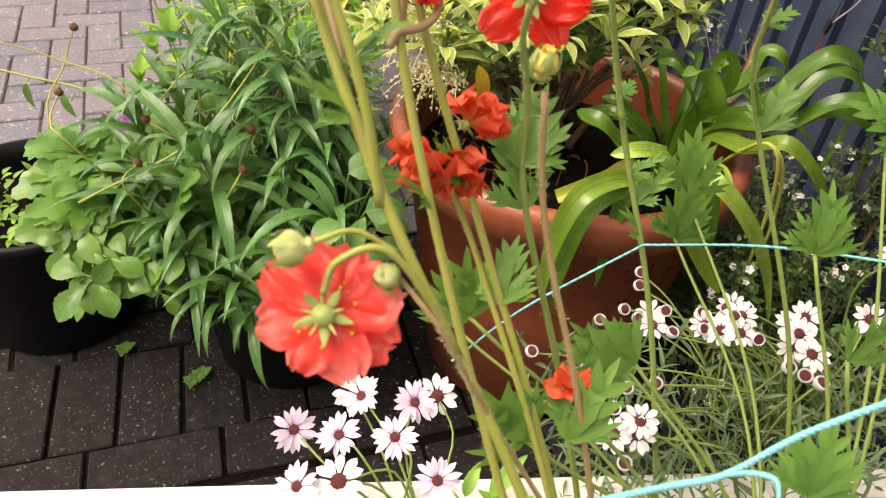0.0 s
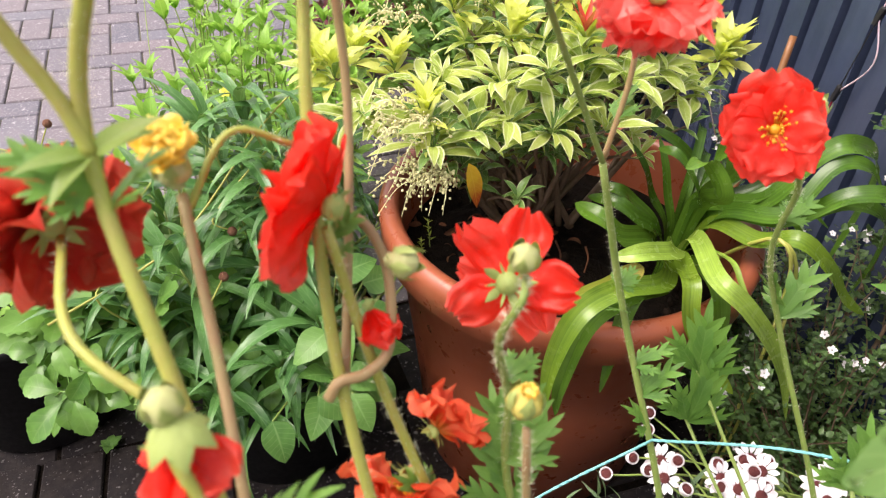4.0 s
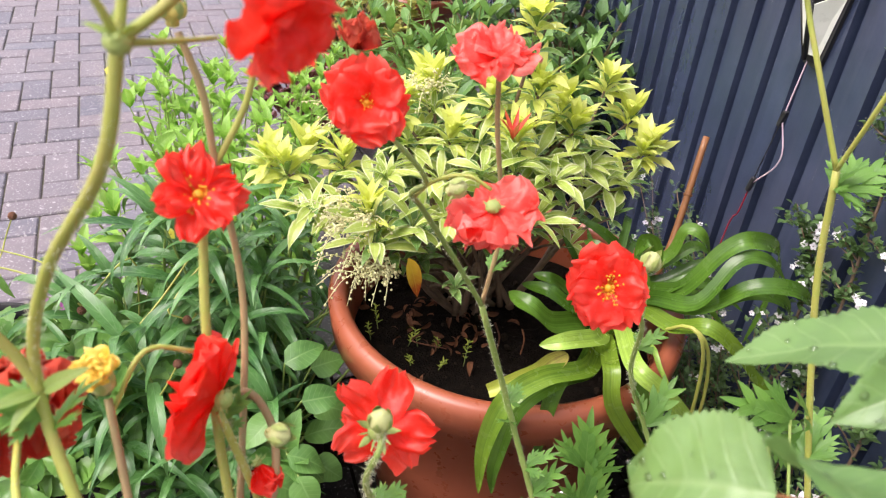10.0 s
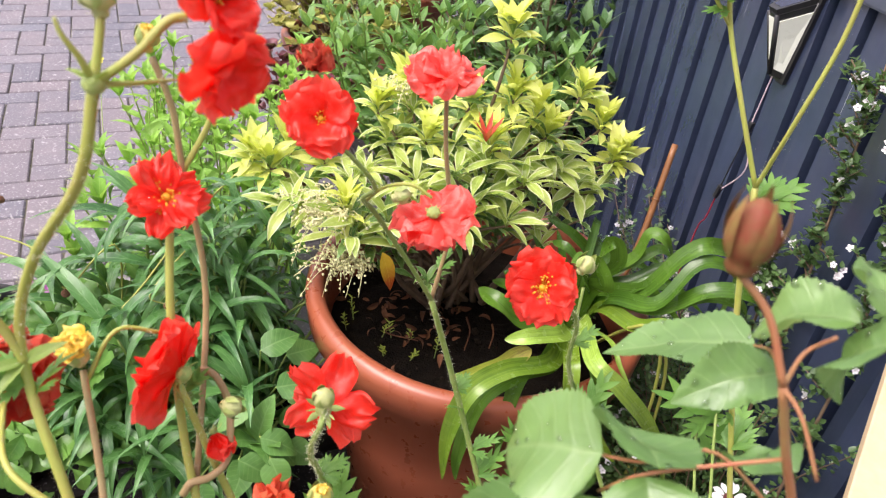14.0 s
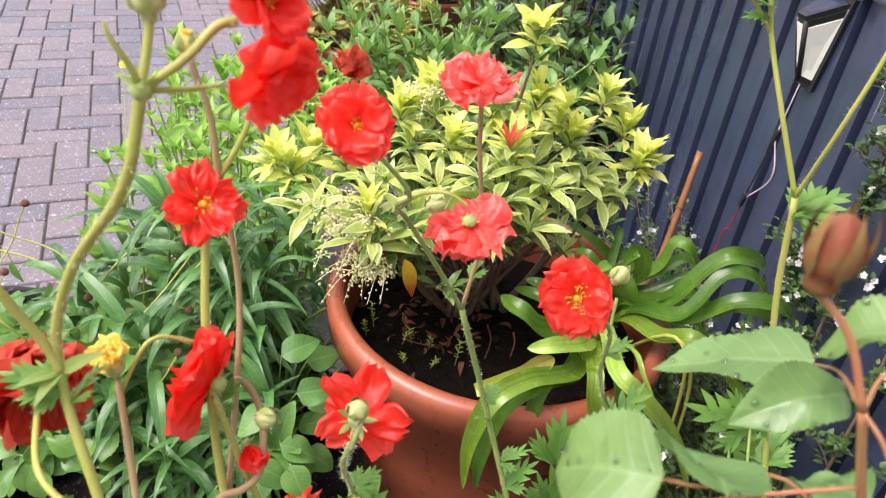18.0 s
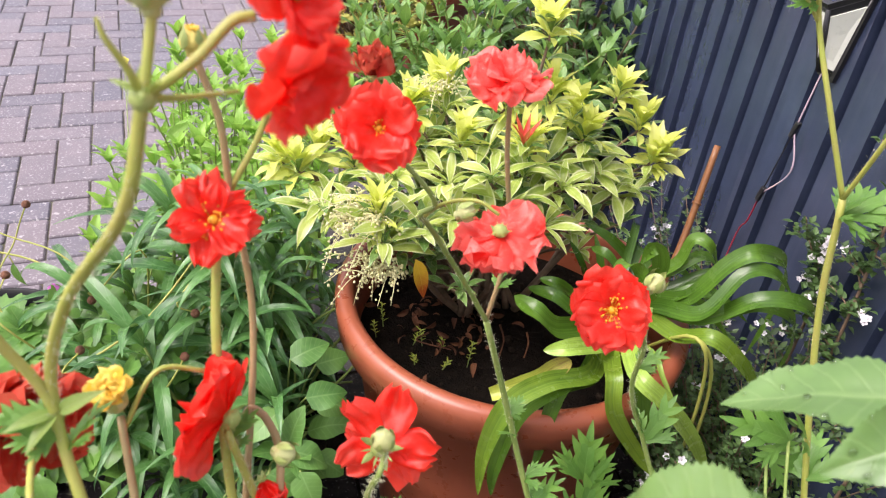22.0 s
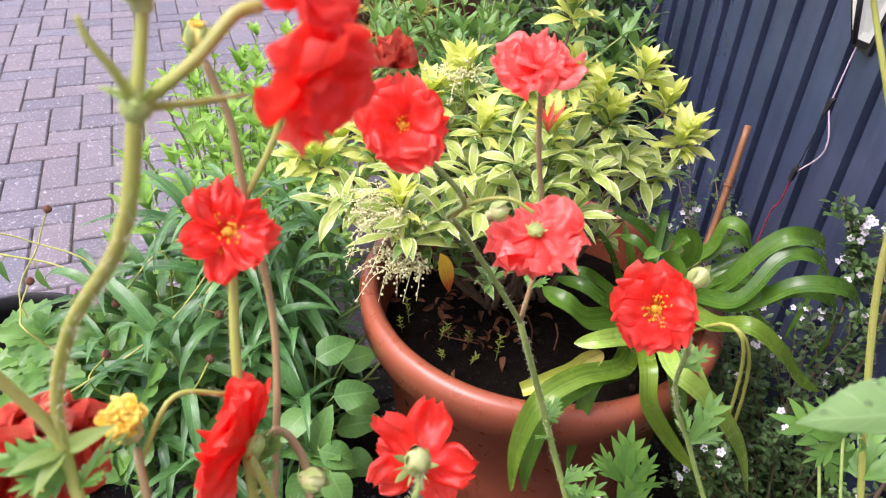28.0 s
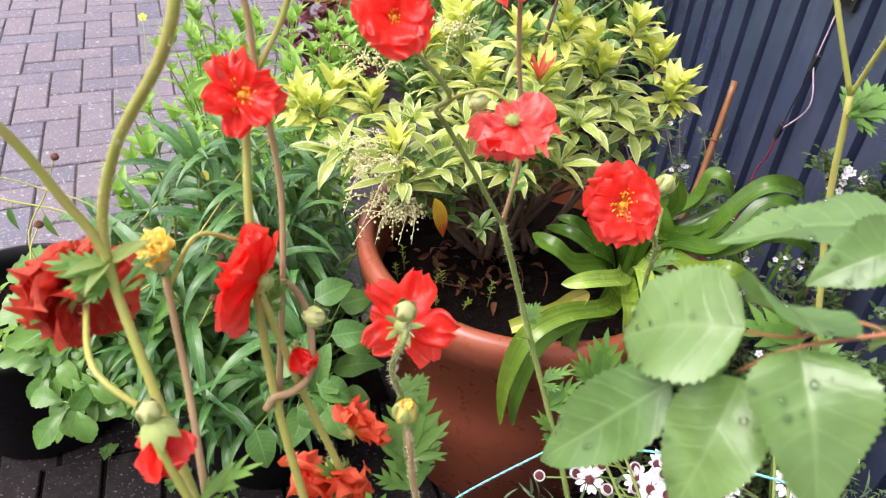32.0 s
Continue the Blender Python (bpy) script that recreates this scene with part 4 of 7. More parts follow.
    for k in range(9):
        a = -0.9 + 0.24 * k + rs.uniform(-0.1, 0.1)
        reach, lift = rs.uniform(0.09, 0.16), rs.uniform(0.10, 0.17)
        d = Vector((math.cos(a), math.sin(a) * 0.8, 0))
        blade(rs.uniform(0.014, 0.020), base + d * reach * 0.5 + Vector((0, 0, lift)), base + d * reach * 0.9 + Vector((0, 0, lift + 0.02)), base + d * (reach + 0.05) + Vector((0, 0, lift - 0.02)))
    # a leaf snapped across, its broken end curled and brown
    blade(0.024, (0.401, 0.599, 0.490), (0.453, 0.587, 0.510), (0.478, 0.588, 0.522), (0.503, 0.592, 0.527), mat=TORN, name="torn_leaf", label="torn dying leaf, yellow with a brown end", cup=0.35, rooted=False)
    for dx in (0.0, 0.015):
        stem("flower_stalk", plant, [base + Vector((0.03, -0.02, 0)), (0.664, 0.564, 0.550), (0.70 + dx, 0.55, 0.42), (0.70 + dx, 0.55, 0.05)], 0.0026, 0.0024, STEM)


build_strap()



def lobed_leaf_pieces(size, seed, lobes=5, spread=2.0, narrow=0.24):
    """A hand-shaped leaf of toothed lobes from the origin along +y."""
    rnd = random.Random(seed)
    out = []
    for k in range(lobes):
        a = (k / (lobes - 1) - 0.5) * spread + rnd.uniform(-0.1, 0.1)
        ln = size * (1.0 - 0.35 * abs(k / (lobes - 1) - 0.5) * 2) * rnd.uniform(0.9, 1.08)
        p = leaf(ln, ln * narrow, "obovate", fold=0.2, droop=rnd.uniform(0.1, 0.5), teeth=5, tooth=0.35, wave=0.1, seed=seed + k)
        out.append(moved(p, Matrix.Rotation(-a, 4, "Z") @ Matrix.Translation((0, 0, 0.0008 * k))))
    return out


# perennials: a clump of long blades in the black pot, broad leaves at its foot
BLADES = leaf_meshes("blade", 8, BLADE, length=0.150, width=0.0185, shape="lance", droop=1.5, fold=0.28, rows=10, wave=0.12)
BROADS = leaf_meshes("broad_leaf", 6, BROAD, length=0.075, width=0.050, shape="ovate", droop=0.7, fold=0.12, wave=0.12)
LOBED = [joined("toothed_leaf", [moved(leaf(0.070 * (1 - 0.2 * abs(j)), 0.036 * (1 - 0.12 * abs(j)), "paddle", fold=0.26, droop=0.6 + 0.12 * k, teeth=9, tooth=0.10, wave=0.10, seed=k * 3 + j + 5, stalk=0.012), Matrix.Rotation(-1.15 * j, 4, "Z") @ Matrix.Translation((0, 0.010, 0.0015 * j)) @ Matrix.Rotation(0.2 * math.sin(k + 2 * j), 4, "Y")) for j in ((-1, 0, 1) if k % 3 else (0, 1))], LOBED_LEAF) for k in range(6)]
FRESHES = leaf_meshes("fresh_leaf", 6, FRESH, length=0.055, width=0.019, shape="lance", droop=0.5, fold=0.3, teeth=6, tooth=0.14)


def build_blades():
    rnd = random.Random(21)
    base = Vector((0.125, 0.935, 0.208))
    plant = thing("blade_leaved_perennial", base, "dense clump of long dark green lance-shaped leaves, wet from rain", "potted plant")
    stems, leaves = [], []
    for k in range(50):
        a, q = rnd.uniform(0, 6.28), 0.20 * rnd.random() ** 0.6
        tip = base + Vector((math.cos(a) * q * 1.15, math.sin(a) * q * 1.35 + 0.06, 0.36 - q * 0.9 + rnd.uniform(-0.06, 0.03)))
        st, lv = sprig(plant, base + Vector((math.cos(a), math.sin(a), 0)) * q * 0.5, tip, 16, BLADES, None, 0.003, 1.0, rnd.uniform(0.65, 1.15), rnd, 0.15, 3, bend=0.12, flat=0.34)
        stems.append(st)
        leaves += lv
    for k in range(26):
        a = -2.9 + 3.4 * k / 25
        tip = base + Vector((math.cos(a) * 0.19, math.sin(a) * 0.19, rnd.uniform(0.02, 0.14)))
        st, lv = sprig(plant, base + Vector((math.cos(a), math.sin(a), 0)) * 0.09, tip, 9, BLADES, None, 0.003, 1.0, rnd.uniform(0.8, 1.1), rnd, 0.4, 5, bend=0.15, flat=0.5)
        stems.append(st)
        leaves += lv
    put_each("stem", stems, STEM_GREEN, plant)
    # nothing reaches into the dark gap beside the big pot
    leaves = [l for l in leaves if (l[1] @ Vector((0, 0.11, 0))).x < 0.17 + 0.45 * max(0.0, (l[1] @ Vector((0, 0.11, 0))).y - 0.70)]
    eye = Vector((0.07, 0.06, 1.1))
    leaves.sort(key=lambda l: (l[1].translation - eye).length)
    place_leaves(plant, leaves)
    foot = thing("broad_leaved_seedling", (0.20, 0.83, 0.208), "young plant with broad oval green leaves at the pot's edge", "potted plant")
    stems = []
    for p in ((0.166, 0.690, 0.357),):
        st, lv = sprig(foot, (0.19, 0.84, 0.208), p, 6, BROADS, None, 0.0025, 1.0, rnd.uniform(0.75, 1.05), rnd, 0.5, 4, flat=0.35)
        stems.append(st)
        place_leaves(foot, lv)
    put_each("stem", stems, STEM_GREEN, foot)
    for k, (p, way) in enumerate((((0.188, 0.767, 0.450), (0.8, 0.1, 0.2)), ((0.200, 0.728, 0.414), (1, -0.2, 0.1)), ((0.167, 0.671, 0.386), (0.7, -0.3, -0.3)), ((0.174, 0.641, 0.377), (0.2, -0.5, -0.6)), ((0.164, 0.716, 0.412), (-0.6, -0.3, -0.2)),
                                  ((0.080, 0.648, 0.356), (0.1, -0.5, -0.6)), ((0.137, 0.662, 0.364), (0.6, -0.3, -0.4)), ((0.215, 0.745, 0.385), (0.9, -0.3, -0.2)), ((0.180, 0.700, 0.350), (0.5, -0.5, -0.4)),
                                  ((0.225, 0.780, 0.420), (1, 0.1, 0.0)), ((0.150, 0.690, 0.330), (-0.4, -0.6, -0.4)), ((0.205, 0.700, 0.330), (0.7, -0.4, -0.6)))):
        put("leaf", BROADS[k % 6], foot, aim(p, way, 0.25 * math.sin(k * 2.3), 0.78, up=(-0.15, -0.5, 0.85)))
        stem("leaf_stalk", foot, [(0.19, 0.84, 0.208), Vector(p).lerp(Vector((0.19, 0.86, 0.22)), 0.4), p], 0.0016, 0.0012, STEM_GREEN)


build_blades()


TINY_PINK, TINY_YELLOW = (mesh_of("small_petal", *(lambda p: (p[0], p[1], m, p[2]))(leaf(0.5, 0.4, "obovate", rows=5, droop=0.3))) for m in (petal_mat("pink_petal", (0.62, 0.16, 0.55), (0.70, 0.3, 0.62), (0.4, 0.05, 0.3)), petal_mat("yellow_petal", (0.86, 0.78, 0.08), (0.88, 0.82, 0.2), (0.8, 0.6, 0.05))))


def build_lobed():
    rnd = random.Random(31)
    base = Vector((-0.02, 0.96, 0.208))
    plant = thing("broad_leaved_perennial", base, "spreading perennial with toothed bright green leaves and dry brown seed heads", "potted plant")
    stems, leaves = [], []
    cut = [joined("toothed_leaf", lobed_leaf_pieces(0.085, 140 + k * 7, 5 if k % 2 else 3, 2.0 if k % 2 else 1.4, 0.40), LOBED_LEAF) for k in range(4)]
    for k in range(150):
        u, v = rnd.random(), rnd.random() ** 0.65
        p = Vector((-0.175 + 0.29 * u, 0.765 + 0.28 * v, 0.285 + 0.135 * v + rnd.uniform(-0.045, 0.022) - 0.05 * max(0.0, 0.25 - u)))
        stems.append(tube(spline([base + Vector((rnd.uniform(-0.05, 0.05), rnd.uniform(-0.05, 0.05), 0)), base.lerp(p, 0.6) + Vector((0, 0, 0.03)), p], 5), 0.0018, 0.0011, 6))
        leaves.append((rnd.choice(LOBED if v < 0.45 else cut), aim(p, (rnd.uniform(-1, 1), rnd.uniform(-1.1, 0.4), rnd.uniform(-0.5, 0.1)), rnd.uniform(-0.4, 0.4), rnd.uniform(0.6, 0.95), up=(rnd.uniform(-0.4, 0.2), -0.45, 0.85))))
    corner = [Vector(p) for p in ((-0.194, 1.027, 0.370), (0.018, 0.984, 0.370), (-0.174, 0.870, 0.370), (0.007, 0.830, 0.370))]
    for k in range(34):
        u, v = rnd.random(), rnd.random()
        p = corner[0].lerp(corner[1], u).lerp(corner[2].lerp(corner[3], u), v) + Vector((0, 0, rnd.uniform(-0.05, 0.03)))
        stems.append(tube(spline([base, base.lerp(p, 0.6) + Vector((0, 0, 0.04)), p], 5), 0.0018, 0.0012, 6))
        leaves.append((cut[k % 4], aim(p, (rnd.uniform(-1, 1), rnd.uniform(-1, 0.2), rnd.uniform(-0.1, 0.3)), rnd.uniform(-0.3, 0.3), rnd.uniform(0.7, 1.1), up=(-0.1, -0.4, 0.9))))
    put_each("stem", stems, STEM_GREEN, plant)
    place_leaves(plant, leaves)
    # thin wiry stalks with withered heads
    for pts, head in (([base, (-0.066, 1.024, 0.450), (-0.162, 1.090, 0.494), (-0.230, 1.109, 0.517)], None), ([base, (-0.175, 0.996, 0.423), (-0.152, 1.089, 0.489), (-0.131, 1.110, 0.532)], 1),
                      ([base, (0.024, 0.991, 0.493), (-0.042, 0.956, 0.469), (-0.053, 0.950, 0.459)], 1), ([base, (0.155, 0.944, 0.537), (0.061, 0.878, 0.495), (0.079, 0.865, 0.475)], 1),
                      ([base, (-0.086, 0.824, 0.429), (-0.069, 0.866, 0.443)], 1), ([base, (0.033, 0.791, 0.422), (0.058, 0.814, 0.446)], 1), ([base, (-0.143, 0.900, 0.456), (-0.170, 0.954, 0.467), (-0.157, 0.997, 0.488)], 1)):
        stem("stalk", plant, pts, 0.0016, 0.001, STEM)
        if head:
            rr = 0.0065
            put("seed_head", joined("seed_head", [lathe([(0.0005, -rr), (rr * 0.8, -rr * 0.6), (rr, 0), (rr * 0.7, rr * 0.7), (0.0005, rr)], 10)], SEEDHEAD), plant, Matrix.Translation(pts[-1]), "dry brown seed head")
    hang = leaf_meshes("hanging_leaf", 2, BROAD, length=0.045, width=0.018, shape="lance", droop=0.4)
    for k, (p, top) in enumerate((((-0.217, 1.127, 0.444), (-0.209, 1.133, 0.452)), ((-0.169, 1.108, 0.433), (-0.173, 1.113, 0.443)))):
        put("hanging_leaf", hang[k], plant, aim(p, (0.15 * k, -0.1, -1), 0.4, 1.0, up=(-0.2, -1, 0.1)))
        stem("leaf_stalk", plant, [top, Vector(p).lerp(Vector(top), 0.4), p], 0.0012, 0.0009, STEM)
    stem("stalk", plant, [(-0.291, 1.175, 0.462), (-0.216, 1.132, 0.453), (-0.127, 1.084, 0.441), (-0.021, 0.939, 0.435)], 0.0018, 0.0016, STEM)
    for p, c in (((-0.115, 1.053, 0.414), 1), ((-0.111, 1.047, 0.404), 1), ((-0.086, 1.044, 0.411), 1), ((-0.080, 1.029, 0.407), 1), ((-0.091, 1.025, 0.403), 1), ((0.114, 1.163, 0.525), 0), ((0.021, 1.515, 0.597), 0), ((0.078, 1.036, 0.508), 0)):
        for k in range(5):
            put("small_petal", TINY_PINK if c else TINY_YELLOW, plant, face_to(p, (-0.1, -0.7, 0.7), k * 1.2566, 0.018), "small pink petal" if c else "small yellow petal")
        stem("stalk", plant, [base, Vector(p).lerp(base, 0.4), p], 0.0012, 0.0008, STEM_GREEN)
    stem("stalk", plant, [(-0.137, 0.785, 0.447), (0.011, 0.863, 0.474), (0.135, 0.953, 0.565), (0.213, 1.013, 0.602)], 0.0016, 0.0012, STEM)
    low = thing("creeping_plant", (-0.262, 1.13, 0.208), "low creeping plants with tiny yellow-green leaves in the black pot", "potted plant")
    tiny = leaf_meshes("tiny_leaf", 3, FRESH, length=0.020, width=0.011, shape="ovate", droop=0.3)
    lv = []
    for k in range(190):
        a, q = rnd.uniform(0, 6.28), 0.145 * rnd.random() ** 0.5
        lv.append((rnd.choice(tiny), aim((-0.262 + q * math.cos(a), 1.10 + q * math.sin(a) * 0.8, 0.215 + rnd.uniform(0, 0.05)), (rnd.uniform(-1, 1), rnd.uniform(-1, 1), rnd.uniform(0, 0.8)), 0, rnd.uniform(0.6, 1.3))))
    place_leaves(low, lv, 0)


build_lobed()


def build_fresh():
    rnd = random.Random(41)
    base = Vector((0.22, 1.50, 0.0))
    plant = thing("leafy_perennial", base, "tall leafy bright green perennial with serrated leaves", "plant")
    stems, leaves = [], []
    for k in range(98):
        x, y = rnd.uniform(0.02, 0.48), rnd.uniform(1.15, 1.95)
        tip = Vector((x + (y - 1.5) * 0.25, y, rnd.uniform(0.34, 0.52)))
        st, lv = sprig(plant, base.lerp(Vector((x, y, 0)), 0.55), tip, 16, FRESHES, None, 0.0026, 1.0, rnd.uniform(0.85, 1.2), rnd, 0.3, 5, bend=0.05)
        stems.append(st)
        leaves += lv
    put_each("stem", stems, STEM_GREEN, plant)
    eye = Vector((0.07, 0.06, 1.1))
    leaves.sort(key=lambda l: (l[1].translation - eye).length)
    place_leaves(plant, leaves, 200)


build_fresh()

DARKS = leaf_meshes("dark_leaf", 5, DARKSHRUB, length=0.065, width=0.030, shape="ovate", droop=0.5, fold=0.25)
MID_LEAF = leaf_mat("mid_green_leaf", (0.075, 0.21, 0.045), (0.20, 0.38, 0.085), (0.30, 0.46, 0.16), 0.36, 0.34)
MIDS = leaf_meshes("mid_leaf", 5, MID_LEAF, length=0.075, width=0.026, shape="lance", droop=0.5, fold=0.25)
PURPLES = leaf_meshes("purple_leaf", 4, PURPLE, length=0.05, width=0.045, shape="round", droop=0.5, fold=0.15, teeth=7, tooth=0.12, wave=0.25)
BRONZES = leaf_meshes("bronze_leaf", 4, BRONZE, length=0.05, width=0.045, shape="obovate", droop=0.5, fold=0.15, teeth=5, tooth=0.35, wave=0.2)


def bush(name, label, base, box, count, meshes, seed, per=12, limit=0, size=1.0, stem_mat=None, start=0.45, category="shrub"):
    rnd = random.Random(seed)
    plant = thing(name, base, label, category)
    stems, leaves = [], []
    (x0, x1), (y0, y1), (z0, z1) = box
    for k in range(count):
        tip = Vector((rnd.uniform(x0, x1), rnd.uniform(y0, y1), rnd.uniform(z0, z1)))
        st, lv = sprig(plant, Vector(base) + Vector((rnd.uniform(-0.05, 0.05), rnd.uniform(-0.05, 0.05), 0)), tip, per, meshes, None, 0.004, 1.0, size * rnd.uniform(0.8, 1.15), rnd, start, 4, bend=0.08)
        stems.append(st)
        leaves += lv
    put_each("branch", stems, stem_mat or WOODY, plant)
    eye = Vector((0.07, 0.06, 1.1))
    leaves.sort(key=lambda l: (l[1].translation - eye).length)
    place_leaves(plant, leaves, limit)
    return plant


bush("dark_shrub", "dark green glossy shrub growing against the fence", (1.22, 1.75, 0.0), ((0.95, 1.42), (1.35, 2.3), (0.35, 0.98)), 115, DARKS, 51, 20, start=0.3)
bush("leafy_shrub", "mid-green leafy shrub behind the variegated one", (0.82, 1.75, 0.0), ((0.52, 1.04), (1.30, 2.05), (0.32, 0.64)), 100, MIDS, 52, 17, stem_mat=STEM_GREEN, start=0.3)
bush("purple_heuchera", "purple-leaved perennial with ruffled round leaves", (0.60, 2.35, 0.0), ((0.42, 0.80), (2.1, 2.5), (0.10, 0.30)), 64, PURPLES, 53, 6, category="plant", start=0.7)
bush("bronze_perennial", "bronze and lime leaved perennial in a terracotta pot", (0.80, 2.62, 0.22), ((0.55, 1.02), (2.30, 2.9), (0.26, 0.52)), 80, BRONZES, 54, 9, category="plant", start=0.6)
bush("far_shrub", "green shrub in the tall terracotta pot", (1.22, 2.95, 0.30), ((0.95, 1.6), (2.6, 3.4), (0.40, 0.8)), 50, MIDS, 55, 12)


# ---- the flowers in front ----
def petal(length, width, seed, cup=0.5, ruffle=0.12, claw=0.3):
    """One crumpled, ruffled petal from the origin along +y: (verts, faces, uvs)."""
    rnd = random.Random(seed)
    rows, cols = 13, 17
    ph, ph2, lop = rnd.uniform(0, 6), rnd.uniform(0, 6), rnd.uniform(-0.08, 0.08)
    f1, f2 = rnd.uniform(2.6, 4.4), rnd.uniform(7.5, 11)
    verts, faces, uvs = [], [], []
    y, z, ang = 0.0, 0.0, cup
    for i in range(rows + 1):
        t = i / rows
        grow = claw + (1 - claw) * math.sin(min(1.0, t / 0.62) * math.pi / 2) ** 0.85
        w = width / 2 * grow * (1 if t < 0.66 else max(0.26, 1 - ((t - 0.66) / 0.34) ** 2.4) ** 0.5)
        for k in range(cols):
            c = 2 * k / (cols - 1) - 1
            rim = max(t, abs(c) * min(1, t * 1.6)) ** 2.4
            lift = ruffle * width * rim * (math.sin(ph + c * f1 + t * 1.5) * 0.46 + math.sin(ph2 + c * f2) * 0.30)
            lift += ruffle * width * 0.8 * t * noise.noise((c * 1.9 + seed * 3.7, t * 2.8, seed * 1.3))
            side = abs(c) ** 2 * w * 0.25 * (1 - t)
            notch = length * t**3 * (0.035 * math.sin(ph2 + c * 7.5) + 0.07 * noise.noise((c * 3.1, seed * 2.1, 4.0)))
            verts.append((c * w * (1 + 0.10 * noise.noise((t * 4, c, seed))) + lop * w * t, y + notch * math.cos(ang) - lift * math.sin(ang), z + lift * math.cos(ang) + side))
            uvs.append((k / (cols - 1), t))
        y += length / rows * math.cos(ang)
        z += length / rows * math.sin(ang)
        ang -= cup * 1.5 / rows
    for i in range(rows):
        for k in range(cols - 1):
            faces.append((i * cols + k, i * cols + k + 1, (i + 1) * cols + k + 1, (i + 1) * cols + k))
    return verts, faces, uvs


PETALS = {}


def petals_of(material, cup, ruffle):
    key = (material.name, cup, ruffle)
    if key not in PETALS:
        PETALS[key] = [mesh_of("petal", *(lambda p: (p[0], p[1]))(pp), material, pp[2]) for pp in (petal(0.5, 0.54, s, cup, ruffle) for s in range(9))]
    return PETALS[key]


SEPAL_BIG = mesh_of("sepal", *(lambda p: (p[0], p[1], CALYX, p[2]))(leaf(0.30, 0.13, "lance", fold=0.3, droop=0.3, rows=6)))
SEPAL_HUG = mesh_of("sepal", *(lambda p: (p[0], p[1], CALYX, p[2]))(leaf(0.72, 0.36, "lance", fold=0.35, droop=-0.75, rows=8)))
SEPAL_THIN = mesh_of("sepal", *(lambda p: (p[0], p[1], CALYX, p[2]))(leaf(0.18, 0.04, "lance", fold=0.2, droop=0.3, rows=5)))
STAMENS = []
for s in range(2):
    rnd = random.Random(s)
    pieces = [moved(ball(0.040, 0.6, 10, 6), Matrix.Translation((0, 0, 0.022)))]
    for k in range(58):
        a, q = rnd.uniform(0, 6.28), 0.045 + 0.135 * rnd.random() ** 0.8
        tip = Vector((q * math.cos(a), q * math.sin(a), 0.085 + rnd.uniform(-0.02, 0.03) - q * 0.30))
        pieces.append(tube([(tip.x * 0.3, tip.y * 0.3, 0.02), tuple(tip)], 0.0026, 0.0020, 4))
        pieces.append(moved(ball(0.0125, 0.8, 7, 5), Matrix.Translation(tip)))
    STAMENS.append(joined("stamen_tuft", pieces, STAMEN))


DROP = joined("water_drop", [lathe([(1.0, -0.15), (0.97, 0.15), (0.8, 0.5), (0.45, 0.72), (0.02, 0.8)], 9)], WATER)


def drops_on(parent, me, m, n, rnd, small=0.0005, large=0.0012):
    """Beads of rain on the upper side of a leaf or petal."""
    for _ in range(n):
        p = me.polygons[rnd.randrange(len(me.polygons))]
        nrm = (m.to_3x3() @ p.normal).normalized()
        put("water_drop", DROP, parent, face_to(m @ p.center, nrm, 0, rnd.uniform(small, large)))


def geum_flower(plant, at, normal, size, seed, mat=None, cup=0.35, ruffle=0.16, whorls=(6, 6, 4), spin=0.0, label="", reflex=0.0, squash=1.0, stamens=1.35, jit=1.0, wide=1.0, rain=0, step=0.30, sepals=1.0):
    """An open flower of the given width: petals in whorls round a tuft of stamens, green sepals behind."""
    mat = mat or RED
    rnd = random.Random(seed)
    m = face_to(at, normal, spin, size) @ Matrix.Diagonal((1, squash, 1, 1))
    head = put("flower", joined("flower", [moved(ball(0.085, 0.8, 12, 6), Matrix.Translation((0, 0, -0.06)))], CALYX), plant, m, label)
    shapes = petals_of(mat, cup, ruffle)
    for w, n in enumerate(whorls):
        for k in range(n):
            a = 2 * math.pi * (k + 0.5 * (w % 2)) / n + rnd.uniform(-0.2, 0.2) * jit
            tilt = -reflex + 0.10 + step * w + rnd.uniform(-0.2, 0.2) * jit
            sc = (1.0 - 0.13 * w) * rnd.uniform(0.86, 1.08)
            pm = m @ Matrix.Rotation(a, 4, "Z") @ Matrix.Translation((0, 0.03, 0.012 * w)) @ Matrix.Rotation(tilt, 4, "X") @ Matrix.Rotation(rnd.uniform(-0.3, 0.3) * jit, 4, "Y") @ Matrix.Diagonal((sc * wide * rnd.uniform(0.85, 1.15), sc, sc, 1))
            shape = shapes[rnd.randrange(len(shapes))]
            put("petal", shape, head, pm)
            if rain and rnd.random() < 0.7:
                drops_on(head, shape, pm, rain, rnd, 0.0003, 0.0008)
    if stamens:
        put("stamen_tuft", STAMENS[seed % 2], head, m @ Matrix.Scale(stamens, 4), "yellow stamens")
    for k in range(5):
        put("sepal", SEPAL_BIG, head, m @ Matrix.Rotation(2 * math.pi * k / 5, 4, "Z") @ Matrix.Translation((0, 0.05, -0.06)) @ Matrix.Rotation(rnd.uniform(-0.5, 0.1), 4, "X") @ Matrix.Scale(0.62 * sepals, 4))
        put("sepal", SEPAL_THIN, head, m @ Matrix.Rotation(2 * math.pi * (k + 0.5) / 5, 4, "Z") @ Matrix.Translation((0, 0.06, -0.09)) @ Matrix.Rotation(rnd.uniform(-0.5, 0.0), 4, "X") @ Matrix.Scale(0.7 * sepals, 4))
    return head


